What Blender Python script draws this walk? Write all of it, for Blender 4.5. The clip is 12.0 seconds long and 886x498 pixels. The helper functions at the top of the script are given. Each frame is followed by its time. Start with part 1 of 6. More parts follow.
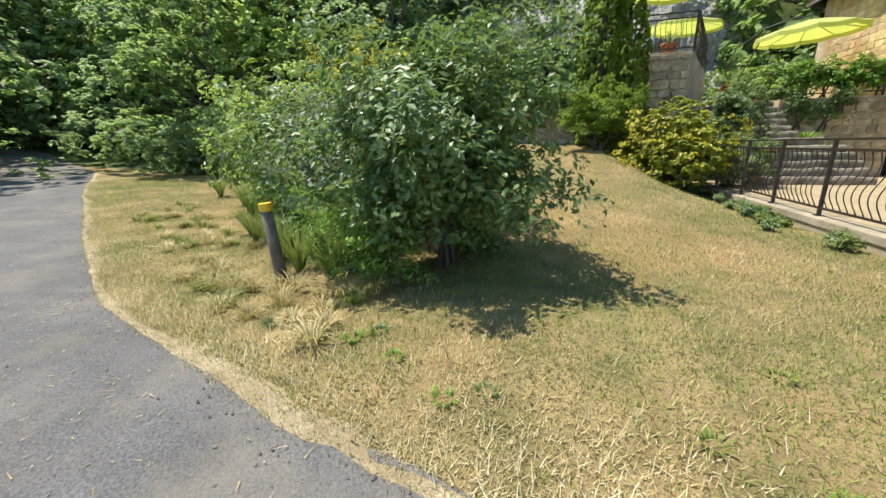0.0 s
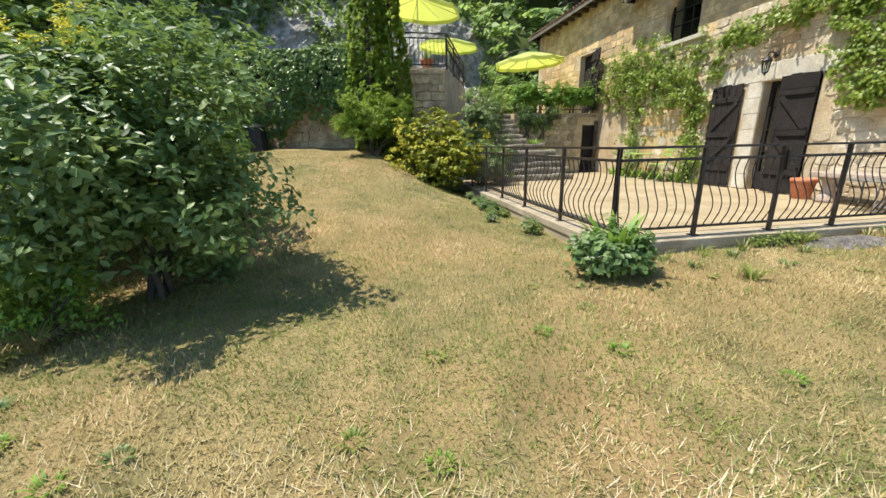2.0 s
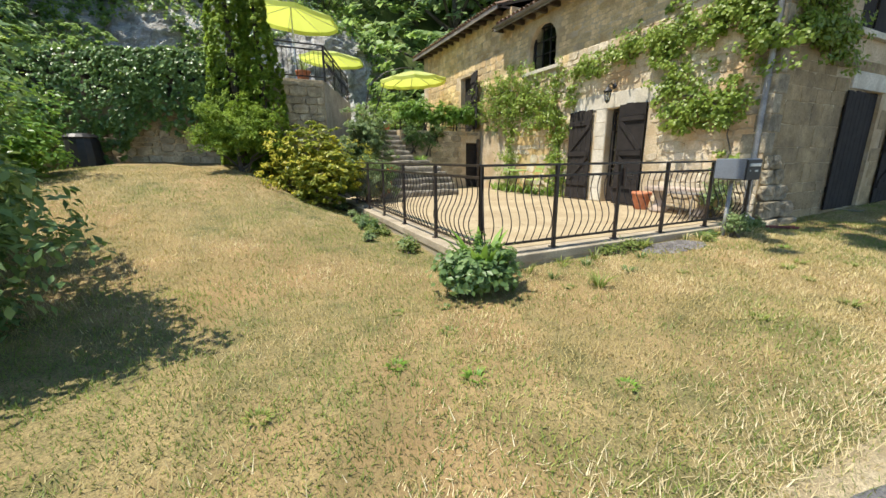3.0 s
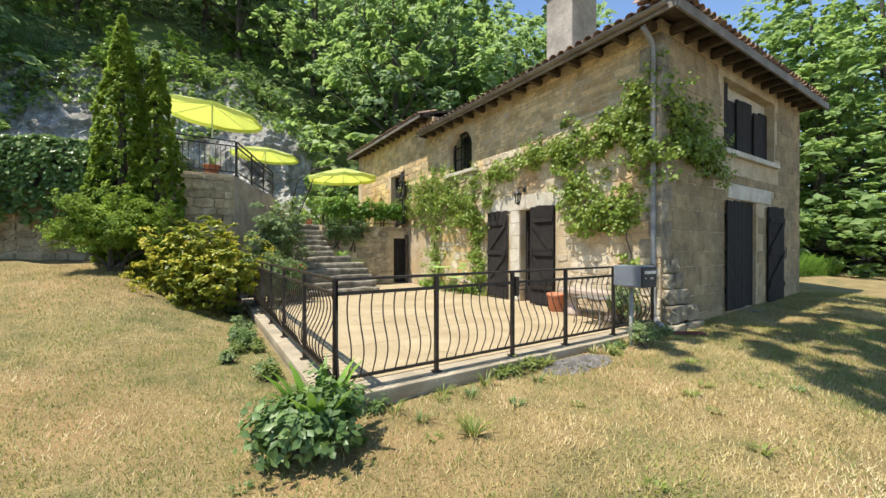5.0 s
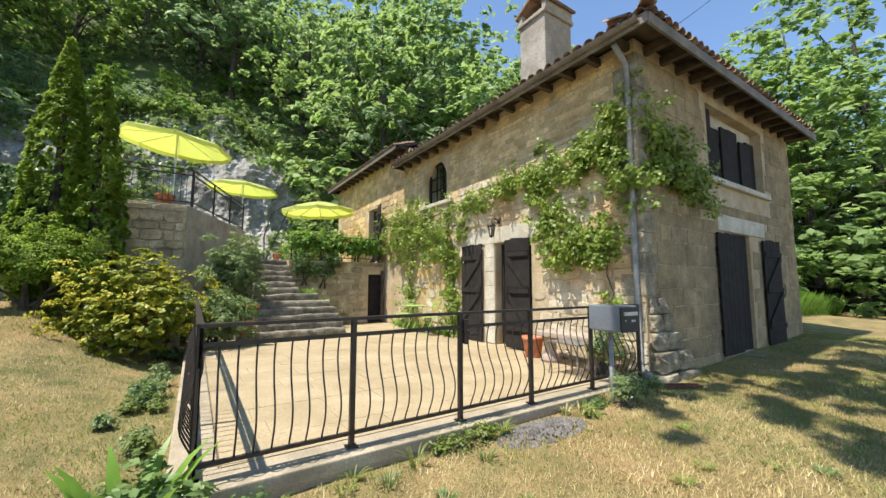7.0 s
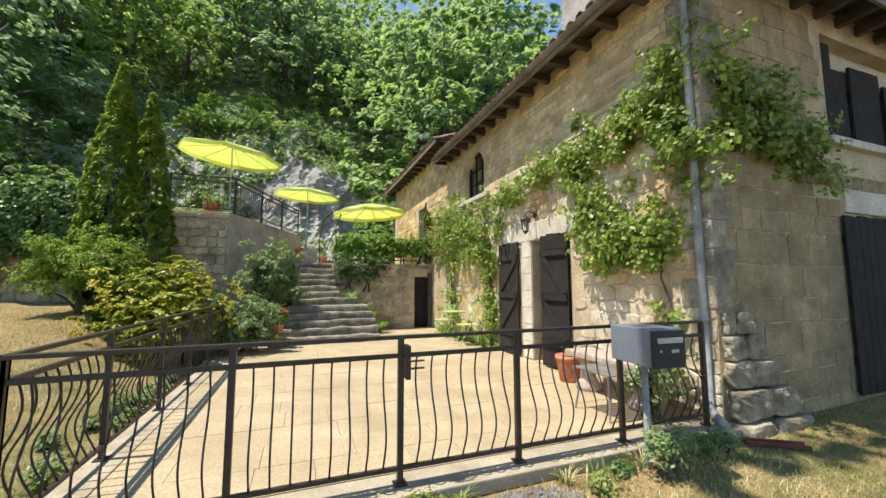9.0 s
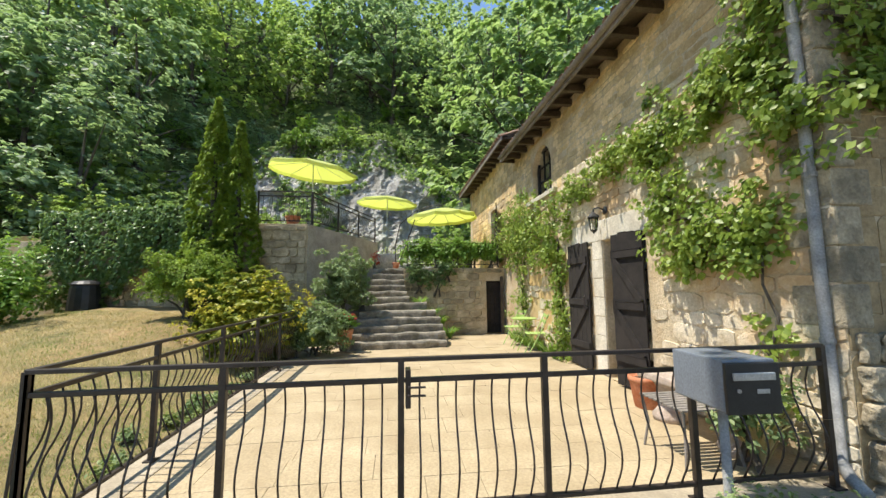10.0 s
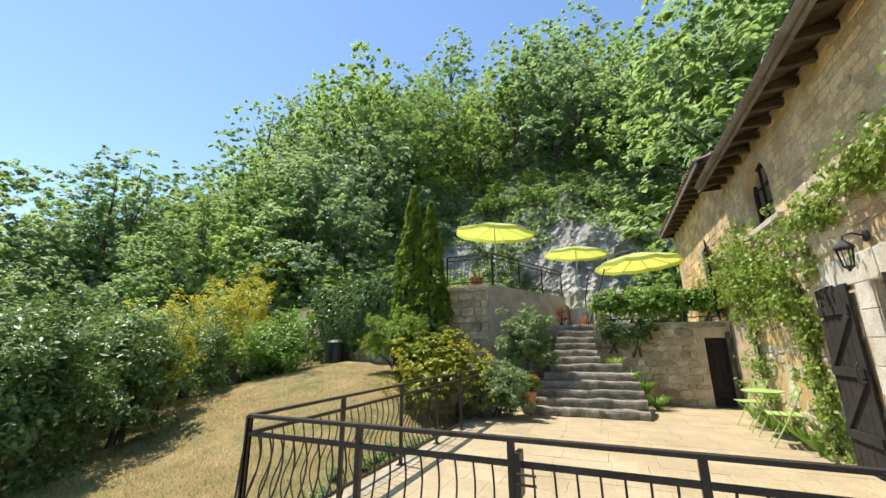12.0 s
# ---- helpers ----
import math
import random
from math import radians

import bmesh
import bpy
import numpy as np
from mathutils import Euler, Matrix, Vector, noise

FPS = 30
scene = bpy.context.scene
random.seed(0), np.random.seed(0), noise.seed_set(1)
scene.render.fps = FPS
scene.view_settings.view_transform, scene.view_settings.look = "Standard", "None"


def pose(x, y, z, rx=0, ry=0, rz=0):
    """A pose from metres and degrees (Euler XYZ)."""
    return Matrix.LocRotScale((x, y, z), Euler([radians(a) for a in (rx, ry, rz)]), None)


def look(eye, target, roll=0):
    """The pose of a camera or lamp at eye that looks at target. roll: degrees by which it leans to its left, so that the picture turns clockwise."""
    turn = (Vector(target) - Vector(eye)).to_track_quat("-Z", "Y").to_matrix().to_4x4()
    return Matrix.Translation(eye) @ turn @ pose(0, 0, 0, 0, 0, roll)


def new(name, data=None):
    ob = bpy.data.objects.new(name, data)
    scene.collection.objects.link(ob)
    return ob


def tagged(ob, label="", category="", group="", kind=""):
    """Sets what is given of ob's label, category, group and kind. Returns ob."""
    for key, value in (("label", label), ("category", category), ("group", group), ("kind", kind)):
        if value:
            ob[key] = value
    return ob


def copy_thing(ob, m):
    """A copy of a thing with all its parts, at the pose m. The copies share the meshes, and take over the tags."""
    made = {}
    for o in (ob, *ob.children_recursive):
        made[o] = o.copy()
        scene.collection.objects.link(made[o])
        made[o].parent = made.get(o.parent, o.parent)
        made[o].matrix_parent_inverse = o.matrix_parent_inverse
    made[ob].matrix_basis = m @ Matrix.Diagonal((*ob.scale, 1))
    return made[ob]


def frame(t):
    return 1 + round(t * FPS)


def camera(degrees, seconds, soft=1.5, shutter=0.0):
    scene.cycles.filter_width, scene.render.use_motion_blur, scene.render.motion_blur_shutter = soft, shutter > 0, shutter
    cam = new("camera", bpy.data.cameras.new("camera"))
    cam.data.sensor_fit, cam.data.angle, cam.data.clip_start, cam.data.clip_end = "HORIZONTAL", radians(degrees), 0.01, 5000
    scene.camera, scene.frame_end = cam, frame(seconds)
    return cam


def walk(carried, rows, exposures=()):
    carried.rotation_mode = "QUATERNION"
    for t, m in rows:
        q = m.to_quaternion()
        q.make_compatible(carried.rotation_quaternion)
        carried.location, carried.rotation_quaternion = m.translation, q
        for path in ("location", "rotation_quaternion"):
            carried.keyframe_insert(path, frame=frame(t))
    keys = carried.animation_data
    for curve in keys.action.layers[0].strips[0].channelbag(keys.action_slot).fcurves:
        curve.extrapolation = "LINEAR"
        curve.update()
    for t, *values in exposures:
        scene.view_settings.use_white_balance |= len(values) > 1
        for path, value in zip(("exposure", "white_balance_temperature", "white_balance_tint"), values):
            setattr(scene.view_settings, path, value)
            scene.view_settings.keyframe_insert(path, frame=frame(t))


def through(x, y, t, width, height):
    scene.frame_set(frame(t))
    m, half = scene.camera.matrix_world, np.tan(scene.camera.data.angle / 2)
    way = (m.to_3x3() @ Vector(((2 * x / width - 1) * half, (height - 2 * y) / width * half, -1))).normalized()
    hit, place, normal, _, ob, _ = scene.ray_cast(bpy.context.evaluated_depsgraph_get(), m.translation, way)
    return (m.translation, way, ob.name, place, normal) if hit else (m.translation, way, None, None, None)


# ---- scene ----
cam = camera(99.3, 12.0)
PATH = [
    (0, (-3.472, -3.731, 1.007), (-4.007, -1.878, 0.478), -1.2),
    (0.5, (-3.139, -3.798, 1.057), (-3.492, -1.903, 0.526), -1.4),
    (1, (-2.951, -3.763, 1.047), (-3.086, -1.838, 0.521), -1.4),
    (1.5, (-2.76, -3.718, 1.049), (-2.672, -1.793, 0.514), -1.2),
    (2, (-2.563, -3.626, 1.062), (-2.213, -1.731, 0.526), -1.1),
    (2.5, (-2.377, -3.521, 1.064), (-1.745, -1.698, 0.54), -0.6),
    (3, (-2.116, -3.482, 1.065), (-1.28, -1.727, 0.598), -0.5),
    (4.8, (-1.056, -3.293, 1.26), (0.017, -1.606, 1.209), -0.1),
    (5, (-0.987, -3.282, 1.265), (0.094, -1.599, 1.26), 0.0),
    (5.5, (-0.846, -3.19, 1.254), (0.242, -1.514, 1.347), 0.3),
    (6, (-0.661, -3.046, 1.256), (0.427, -1.374, 1.411), 0.3),
    (6.5, (-0.415, -2.973, 1.255), (0.677, -1.308, 1.438), 0.2),
    (6.7, (-0.283, -2.963, 1.244), (0.813, -1.301, 1.435), 0.1),
    (8.3, (1.01, -2.849, 1.386), (1.964, -1.1, 1.561), -0.0),
    (8.5, (1.116, -2.774, 1.392), (2.012, -0.996, 1.575), -0.1),
    (9, (1.412, -2.646, 1.355), (2.114, -0.783, 1.545), -0.1),
    (9.5, (1.725, -2.527, 1.406), (2.219, -0.599, 1.6), -0.3),
    (10, (2.058, -2.454, 1.44), (2.305, -0.48, 1.641), -0.6),
    (10.5, (2.277, -2.366, 1.459), (2.199, -0.379, 1.666), -0.7),
    (11, (2.477, -2.326, 1.507), (2.102, -0.375, 1.736), -0.8),
    (11.5, (2.617, -2.346, 1.527), (2.01, -0.471, 1.867), -0.7),
    (12, (2.679, -2.347, 1.526), (1.916, -0.564, 2.015), -0.5),
]
walk(cam, [(t, look(eye, target, roll)) for t, eye, target, roll in PATH], exposures=[(0.0, 0.68), (12.0, 0.72)])

# ---- world and sun ----
SUN = Vector((-0.42, 0.06, 1.0)).normalized()
world = bpy.data.worlds.new("world")
scene.world = world
world.use_nodes = True
wn = world.node_tree
sky = wn.nodes.new("ShaderNodeTexSky")
sky.sky_type = "NISHITA"
sky.sun_disc = False
sky.dust_density = 0.05
sky.ozone_density = 3.0
sky.sun_elevation = math.asin(SUN.z)
sky.sun_rotation = math.atan2(SUN.x, SUN.y)
wn.links.new(sky.outputs["Color"], wn.nodes["Background"].inputs["Color"])
wn.nodes["Background"].inputs["Strength"].default_value = 0.15
sun = new("sun", bpy.data.lights.new("sun", "SUN"))
sun.data.energy = 4.6
sun.data.angle = radians(0.55)
sun.data.color = (1.0, 0.93, 0.81)
sun.matrix_world = look(SUN * 40, (0, 0, 0))


# ---- materials ----
def ramp(nt, stops):
    n = nt.nodes.new("ShaderNodeValToRGB")
    while len(n.color_ramp.elements) < len(stops):
        n.color_ramp.elements.new(0.5)
    for e, (p, c) in zip(n.color_ramp.elements, stops):
        e.position, e.color = p, (*c, 1)
    return n


def noise_node(nt, scale, detail=5.0, rough=0.6, vec=None):
    n = nt.nodes.new("ShaderNodeTexNoise")
    n.inputs["Scale"].default_value = scale
    n.inputs["Detail"].default_value = detail
    n.inputs["Roughness"].default_value = rough
    if vec is not None:
        nt.links.new(vec, n.inputs["Vector"])
    return n


def mixed(nt, fac, a, b, mode="MIX"):
    n = nt.nodes.new("ShaderNodeMix")
    n.data_type, n.blend_type = "RGBA", mode
    for sock, v in ((n.inputs[0], fac), (n.inputs[6], a), (n.inputs[7], b)):
        if hasattr(v, "is_linked"):
            nt.links.new(v, sock)
        else:
            sock.default_value = v if isinstance(v, float) else (*v, 1)
    return n.outputs[2]


def surface(name, dark, light, scale=6.0, fine=60.0, bump=0.3, depth=0.01, rough=0.85, metal=0.0,
            stain=None, stain_scale=0.8, stain_amount=0.5, vary=0.0, island=0.0, contrast=0.5, grain_depth=0.38):
    """A surface with colour variation at two sizes, fine relief, and stains of a third colour."""
    m = bpy.data.materials.new(name)
    m.use_nodes = True
    nt = m.node_tree
    b = nt.nodes["Principled BSDF"]
    geo = nt.nodes.new("ShaderNodeNewGeometry")
    pos = geo.outputs["Position"]
    big = noise_node(nt, scale, 6.0, 0.62, pos)
    small = noise_node(nt, fine, 4.0, 0.65, pos)
    lo, hi = 0.5 - 0.5 * contrast * 0.6, 0.5 + 0.5 * contrast * 0.6
    col = ramp(nt, [(lo, dark), (hi, light)])
    nt.links.new(big.outputs["Fac"], col.inputs["Fac"])
    c = col.outputs["Color"]
    grain = ramp(nt, [(0.3, (1 - grain_depth,) * 3), (0.7, (1 + 0.65 * grain_depth,) * 3)])
    nt.links.new(small.outputs["Fac"], grain.inputs["Fac"])
    c = mixed(nt, 0.75, c, grain.outputs["Color"], "MULTIPLY")
    if stain:
        st = noise_node(nt, stain_scale, 7.0, 0.68, pos)
        sr = ramp(nt, [(0.5 - 0.04, (0, 0, 0)), (0.62, (stain_amount,) * 3)])
        nt.links.new(st.outputs["Fac"], sr.inputs["Fac"])
        c = mixed(nt, sr.outputs["Color"], c, stain)
    if vary or island:
        src = nt.nodes.new("ShaderNodeObjectInfo").outputs["Random"] if vary else geo.outputs["Random Per Island"]
        k = vary or island
        vr = ramp(nt, [(0.0, (1 - k,) * 3), (1.0, (1 + k,) * 3)])
        nt.links.new(src, vr.inputs["Fac"])
        c = mixed(nt, 1.0, c, vr.outputs["Color"], "MULTIPLY")
    nt.links.new(c, b.inputs["Base Color"])
    b.inputs["Roughness"].default_value = rough
    b.inputs["Metallic"].default_value = metal
    bm_ = nt.nodes.new("ShaderNodeBump")
    bm_.inputs["Strength"].default_value = bump
    bm_.inputs["Distance"].default_value = depth
    add = nt.nodes.new("ShaderNodeMath")
    add.operation = "ADD"
    nt.links.new(big.outputs["Fac"], add.inputs[0])
    nt.links.new(small.outputs["Fac"], add.inputs[1])
    nt.links.new(add.outputs[0], bm_.inputs["Height"])
    nt.links.new(bm_.outputs["Normal"], b.inputs["Normal"])
    return m


def leafy(name, a, b, c, rough=0.45, through=0.35, size=1.2, gloss=0.4):
    """Leaves: three greens that vary from leaf to leaf and from bough to bough, letting some light through."""
    m = bpy.data.materials.new(name)
    m.use_nodes = True
    nt = m.node_tree
    p = nt.nodes["Principled BSDF"]
    geo = nt.nodes.new("ShaderNodeNewGeometry")
    big = noise_node(nt, size, 3.0, 0.6, geo.outputs["Position"])
    r = ramp(nt, [(0.0, a), (0.55, b), (1.0, c)])
    mix = nt.nodes.new("ShaderNodeMath")
    mix.operation = "MULTIPLY_ADD"
    mix.inputs[1].default_value = 0.55
    nt.links.new(geo.outputs["Random Per Island"], mix.inputs[0])
    half = nt.nodes.new("ShaderNodeMath")
    half.operation = "MULTIPLY_ADD"
    half.inputs[1].default_value, half.inputs[2].default_value = 1.6, -0.58
    nt.links.new(big.outputs["Fac"], half.inputs[0])
    nt.links.new(half.outputs[0], mix.inputs[2])
    nt.links.new(mix.outputs[0], r.inputs["Fac"])
    nt.links.new(r.outputs["Color"], p.inputs["Base Color"])
    p.inputs["Roughness"].default_value = rough
    p.inputs["Specular IOR Level"].default_value = gloss
    t = nt.nodes.new("ShaderNodeBsdfTranslucent")
    warm = mixed(nt, 0.4, r.outputs["Color"], (0.34, 0.46, 0.08))
    nt.links.new(warm, t.inputs["Color"])
    ms = nt.nodes.new("ShaderNodeMixShader")
    ms.inputs[0].default_value = through
    nt.links.new(p.outputs[0], ms.inputs[1])
    nt.links.new(t.outputs[0], ms.inputs[2])
    nt.links.new(ms.outputs[0], nt.nodes["Material Output"].inputs["Surface"])
    return m


M_LAWN = surface("dry_lawn", (0.10, 0.11, 0.034), (0.42, 0.31, 0.14), 2.6, 70, 1.0, 0.015, 0.95, stain=(0.34, 0.205, 0.095), stain_scale=0.45, stain_amount=0.6, contrast=0.8, grain_depth=0.75)
M_STRAWMAT = surface("cut_straw", (0.30, 0.235, 0.125), (0.64, 0.53, 0.34), 7.0, 95, 1.0, 0.015, 0.95, stain=(0.30, 0.22, 0.11), stain_scale=2.0, stain_amount=0.5, contrast=0.9, grain_depth=0.7)
M_ROAD = surface("old_asphalt", (0.085, 0.083, 0.083), (0.19, 0.185, 0.18), 1.6, 75, 1.0, 0.01, 0.9, stain=(0.27, 0.24, 0.18), stain_scale=0.9, stain_amount=0.4, contrast=1.1, grain_depth=0.8)
M_WOODFLOOR = surface("leafy_undergrowth", (0.035, 0.06, 0.012), (0.12, 0.16, 0.035), 0.7, 9, 0.8, 0.1, 0.95)
M_PAVE = surface("sandy_paving", (0.36, 0.28, 0.165), (0.47, 0.38, 0.24), 1.3, 40, 0.25, 0.004, 0.8, stain=(0.30, 0.225, 0.13), stain_scale=1.1, stain_amount=0.4, vary=0.04)
M_KERB = surface("concrete_edge", (0.33, 0.275, 0.19), (0.46, 0.39, 0.285), 3.0, 50, 0.35, 0.006, 0.85, stain=(0.20, 0.17, 0.12), stain_scale=2.2, stain_amount=0.5)
M_ASHLAR = surface("limestone_block", (0.27, 0.195, 0.10), (0.46, 0.345, 0.19), 3.0, 38, 0.5, 0.012, 0.9, stain=(0.16, 0.125, 0.075), stain_scale=1.1, stain_amount=0.6, vary=0.12)
M_RUBBLE = surface("cream_rubble", (0.46, 0.37, 0.24), (0.74, 0.65, 0.49), 3.5, 32, 0.6, 0.015, 0.9, stain=(0.48, 0.28, 0.11), stain_scale=0.9, stain_amount=0.65, vary=0.14)
M_RUBBLE_JOINED = surface("ochre_rubble_upper", (0.520, 0.377, 0.182), (0.780, 0.611, 0.351), 3.0, 30, 0.6, 0.015, 0.9, stain=(0.44, 0.255, 0.095), stain_scale=0.8, stain_amount=0.6, island=0.24)
M_CREAM_JOINED = surface("cream_rubble_joined", (0.46, 0.37, 0.24), (0.74, 0.65, 0.49), 3.5, 32, 0.6, 0.015, 0.9, stain=(0.48, 0.28, 0.11), stain_scale=0.9, stain_amount=0.6, island=0.16)
M_OCHRE = surface("ochre_render", (0.46, 0.29, 0.10), (0.60, 0.42, 0.19), 2.2, 30, 0.5, 0.01, 0.9, stain=(0.50, 0.40, 0.24), stain_scale=1.6, stain_amount=0.5)
M_MORTAR = surface("lime_mortar", (0.44, 0.35, 0.22), (0.66, 0.55, 0.38), 2.0, 28, 0.7, 0.02, 0.95, stain=(0.44, 0.28, 0.12), stain_scale=0.9, stain_amount=0.5)
M_DRYSTONE = surface("garden_wall_stone", (0.34, 0.27, 0.17), (0.60, 0.50, 0.34), 4.0, 30, 0.6, 0.015, 0.92, stain=(0.12, 0.10, 0.06), stain_scale=1.8, stain_amount=0.5, vary=0.22)
M_STEP = surface("weathered_step_stone", (0.13, 0.115, 0.09), (0.36, 0.32, 0.25), 5.0, 30, 0.7, 0.015, 0.92, stain=(0.09, 0.085, 0.06), stain_scale=3.0, stain_amount=0.6, vary=0.12)
M_QUOIN = surface("weathered_quoin", (0.24, 0.195, 0.125), (0.48, 0.41, 0.29), 4.0, 36, 0.9, 0.02, 0.92, stain=(0.12, 0.105, 0.075), stain_scale=2.2, stain_amount=0.7, vary=0.12)
M_WHITESTONE = surface("dressed_white_stone", (0.55, 0.50, 0.40), (0.72, 0.67, 0.56), 3.0, 40, 0.3, 0.006, 0.85, stain=(0.36, 0.31, 0.22), stain_scale=2.0, stain_amount=0.4)
M_ROCK = surface("limestone_cliff", (0.36, 0.34, 0.30), (0.80, 0.78, 0.72), 0.9, 9, 1.0, 0.3, 0.92, stain=(0.15, 0.15, 0.12), stain_scale=0.7, stain_amount=0.6)
M_IRON = surface("brown_painted_iron", (0.030, 0.022, 0.018), (0.055, 0.042, 0.036), 9, 120, 0.1, 0.001, 0.45, metal=0.2)
M_DARKWOOD = surface("dark_stained_wood", (0.010, 0.0075, 0.006), (0.026, 0.020, 0.017), 5, 60, 0.35, 0.004, 0.9)
M_RAFTER = surface("weathered_beam", (0.05, 0.035, 0.024), (0.12, 0.09, 0.06), 4, 40, 0.4, 0.006, 0.8)
M_FASCIA = surface("grey_fascia", (0.15, 0.13, 0.11), (0.27, 0.24, 0.21), 3, 40, 0.3, 0.004, 0.75)
M_TILE = surface("clay_roof_tile", (0.20, 0.105, 0.065), (0.40, 0.26, 0.18), 5, 40, 0.5, 0.008, 0.9, stain=(0.12, 0.115, 0.08), stain_scale=3, stain_amount=0.6, vary=0.25)
M_RENDER = surface("chimney_render", (0.36, 0.32, 0.28), (0.52, 0.47, 0.42), 2.0, 30, 0.5, 0.01, 0.9, stain=(0.20, 0.18, 0.15), stain_scale=1.5, stain_amount=0.5)
M_ZINC = surface("zinc_pipe", (0.22, 0.22, 0.22), (0.37, 0.37, 0.36), 6, 70, 0.15, 0.001, 0.7, metal=0.1)
M_MAILBOX = surface("grey_enamel", (0.15, 0.17, 0.20), (0.19, 0.215, 0.25), 3, 90, 0.05, 0.0005, 0.38)
M_BLACK = surface("black_plastic", (0.012, 0.012, 0.013), (0.024, 0.024, 0.026), 6, 80, 0.15, 0.001, 0.5)
M_PALEMETAL = surface("brushed_metal", (0.42, 0.43, 0.45), (0.58, 0.60, 0.62), 6, 90, 0.08, 0.0005, 0.35, metal=0.6)
M_TERRACOTTA = surface("terracotta", (0.42, 0.13, 0.055), (0.60, 0.22, 0.10), 5, 50, 0.3, 0.003, 0.85, stain=(0.50, 0.36, 0.26), stain_scale=5, stain_amount=0.4)
M_POST = surface("grey_timber", (0.10, 0.085, 0.065), (0.21, 0.185, 0.15), 6, 60, 0.5, 0.006, 0.9)
M_YELLOWCAP = surface("yellow_paint", (0.62, 0.40, 0.015), (0.78, 0.52, 0.03), 6, 60, 0.1, 0.001, 0.5)
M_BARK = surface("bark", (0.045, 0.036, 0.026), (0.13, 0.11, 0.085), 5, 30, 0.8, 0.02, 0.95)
M_LIME = surface("lime_paint", (0.33, 0.47, 0.12), (0.42, 0.57, 0.18), 5, 70, 0.05, 0.0005, 0.4)
M_REDPIPE = surface("red_clay_pipe", (0.110, 0.028, 0.019), (0.187, 0.055, 0.039), 5, 50, 0.3, 0.003, 0.7)
M_GRAVEL = surface("grey_gravel", (0.12, 0.11, 0.105), (0.26, 0.245, 0.23), 8, 60, 0.8, 0.02, 0.95, island=0.3)
M_SOIL = surface("potting_soil", (0.03, 0.022, 0.015), (0.07, 0.05, 0.035), 9, 60, 0.8, 0.01, 0.95)

G_TREE = leafy("tree_leaves", (0.125, 0.205, 0.08), (0.305, 0.44, 0.165), (0.55, 0.69, 0.29), 0.5, 0.6, 0.3, 0.35)
G_TREE2 = leafy("cool_tree_leaves", (0.135, 0.22, 0.13), (0.31, 0.43, 0.245), (0.55, 0.68, 0.42), 0.48, 0.6, 0.3, 0.4)
G_TREE3 = leafy("bright_tree_leaves", (0.18, 0.28, 0.07), (0.40, 0.54, 0.14), (0.63, 0.76, 0.25), 0.5, 0.6, 0.3, 0.35)
G_BUSH = leafy("bush_leaves", (0.045, 0.095, 0.032), (0.14, 0.23, 0.075), (0.33, 0.43, 0.17), 0.42, 0.34, 2.5, 0.4)
G_SILVER = leafy("silvery_leaves", (0.10, 0.13, 0.085), (0.24, 0.28, 0.20), (0.45, 0.48, 0.38), 0.32, 0.3, 2.5)
G_BRIGHT = leafy("fresh_leaves", (0.086, 0.186, 0.027), (0.186, 0.345, 0.047), (0.345, 0.517, 0.092), 0.42, 0.4, 2.5)
G_YELLOW = leafy("yellow_leaves", (0.34, 0.34, 0.03), (0.62, 0.54, 0.05), (0.80, 0.68, 0.10), 0.5, 0.4, 5.0)
G_GOLDBUSH = leafy("variegated_leaves", (0.085, 0.14, 0.02), (0.29, 0.32, 0.035), (0.72, 0.60, 0.05), 0.42, 0.4, 5.0)
G_CYPRESS = leafy("conifer_needles", (0.075, 0.14, 0.018), (0.27, 0.39, 0.045), (0.52, 0.64, 0.085), 0.6, 0.42, 3.0)
G_IVY = leafy("ivy_leaves", (0.07, 0.135, 0.045), (0.17, 0.28, 0.085), (0.40, 0.54, 0.19), 0.36, 0.45, 2.5, 0.5)
G_VINE = leafy("vine_leaves", (0.13, 0.20, 0.03), (0.24, 0.33, 0.055), (0.42, 0.50, 0.11), 0.42, 0.42, 2.0)
G_SAGE = leafy("sage_leaves", (0.11, 0.165, 0.07), (0.235, 0.32, 0.13), (0.44, 0.53, 0.27), 0.45, 0.42, 3.0)
G_STRAW = leafy("straw_blades", (0.26, 0.20, 0.075), (0.52, 0.41, 0.18), (0.82, 0.71, 0.44), 0.6, 0.25, 0.9)
G_PALE = leafy("pale_cut_straw", (0.42, 0.34, 0.18), (0.66, 0.55, 0.33), (0.88, 0.79, 0.55), 0.6, 0.2, 0.9)
G_GRASS = leafy("green_blades", (0.10, 0.14, 0.03), (0.20, 0.255, 0.055), (0.38, 0.41, 0.11), 0.5, 0.32, 1.2)
G_RED = leafy("red_petals", (0.45, 0.02, 0.02), (0.62, 0.04, 0.04), (0.75, 0.10, 0.08), 0.5, 0.3, 6.0)


# ---- mesh helpers ----
def part(name, bm, material, parent=None, label="", smooth=False):
    """Links a bmesh or a mesh as one object, under its thing where one is given."""
    if isinstance(bm, bmesh.types.BMesh):
        me = bpy.data.meshes.new(name)
        bmesh.ops.recalc_face_normals(bm, faces=bm.faces)
        bm.to_mesh(me)
        bm.free()
    else:
        me = bm
    if material and not me.materials:
        me.materials.append(material)
    if smooth:
        me.shade_smooth()
    ob = new(name, me)
    if parent is not None:
        ob.parent = parent
    if label:
        ob["label"] = label
    return ob


def thing(name, label, category, at=(0, 0, 0), turn=0.0, group="", kind=""):
    ob = new(name)
    ob.matrix_basis = pose(at[0], at[1], at[2], 0, 0, turn)
    return tagged(ob, label, category, group, kind)


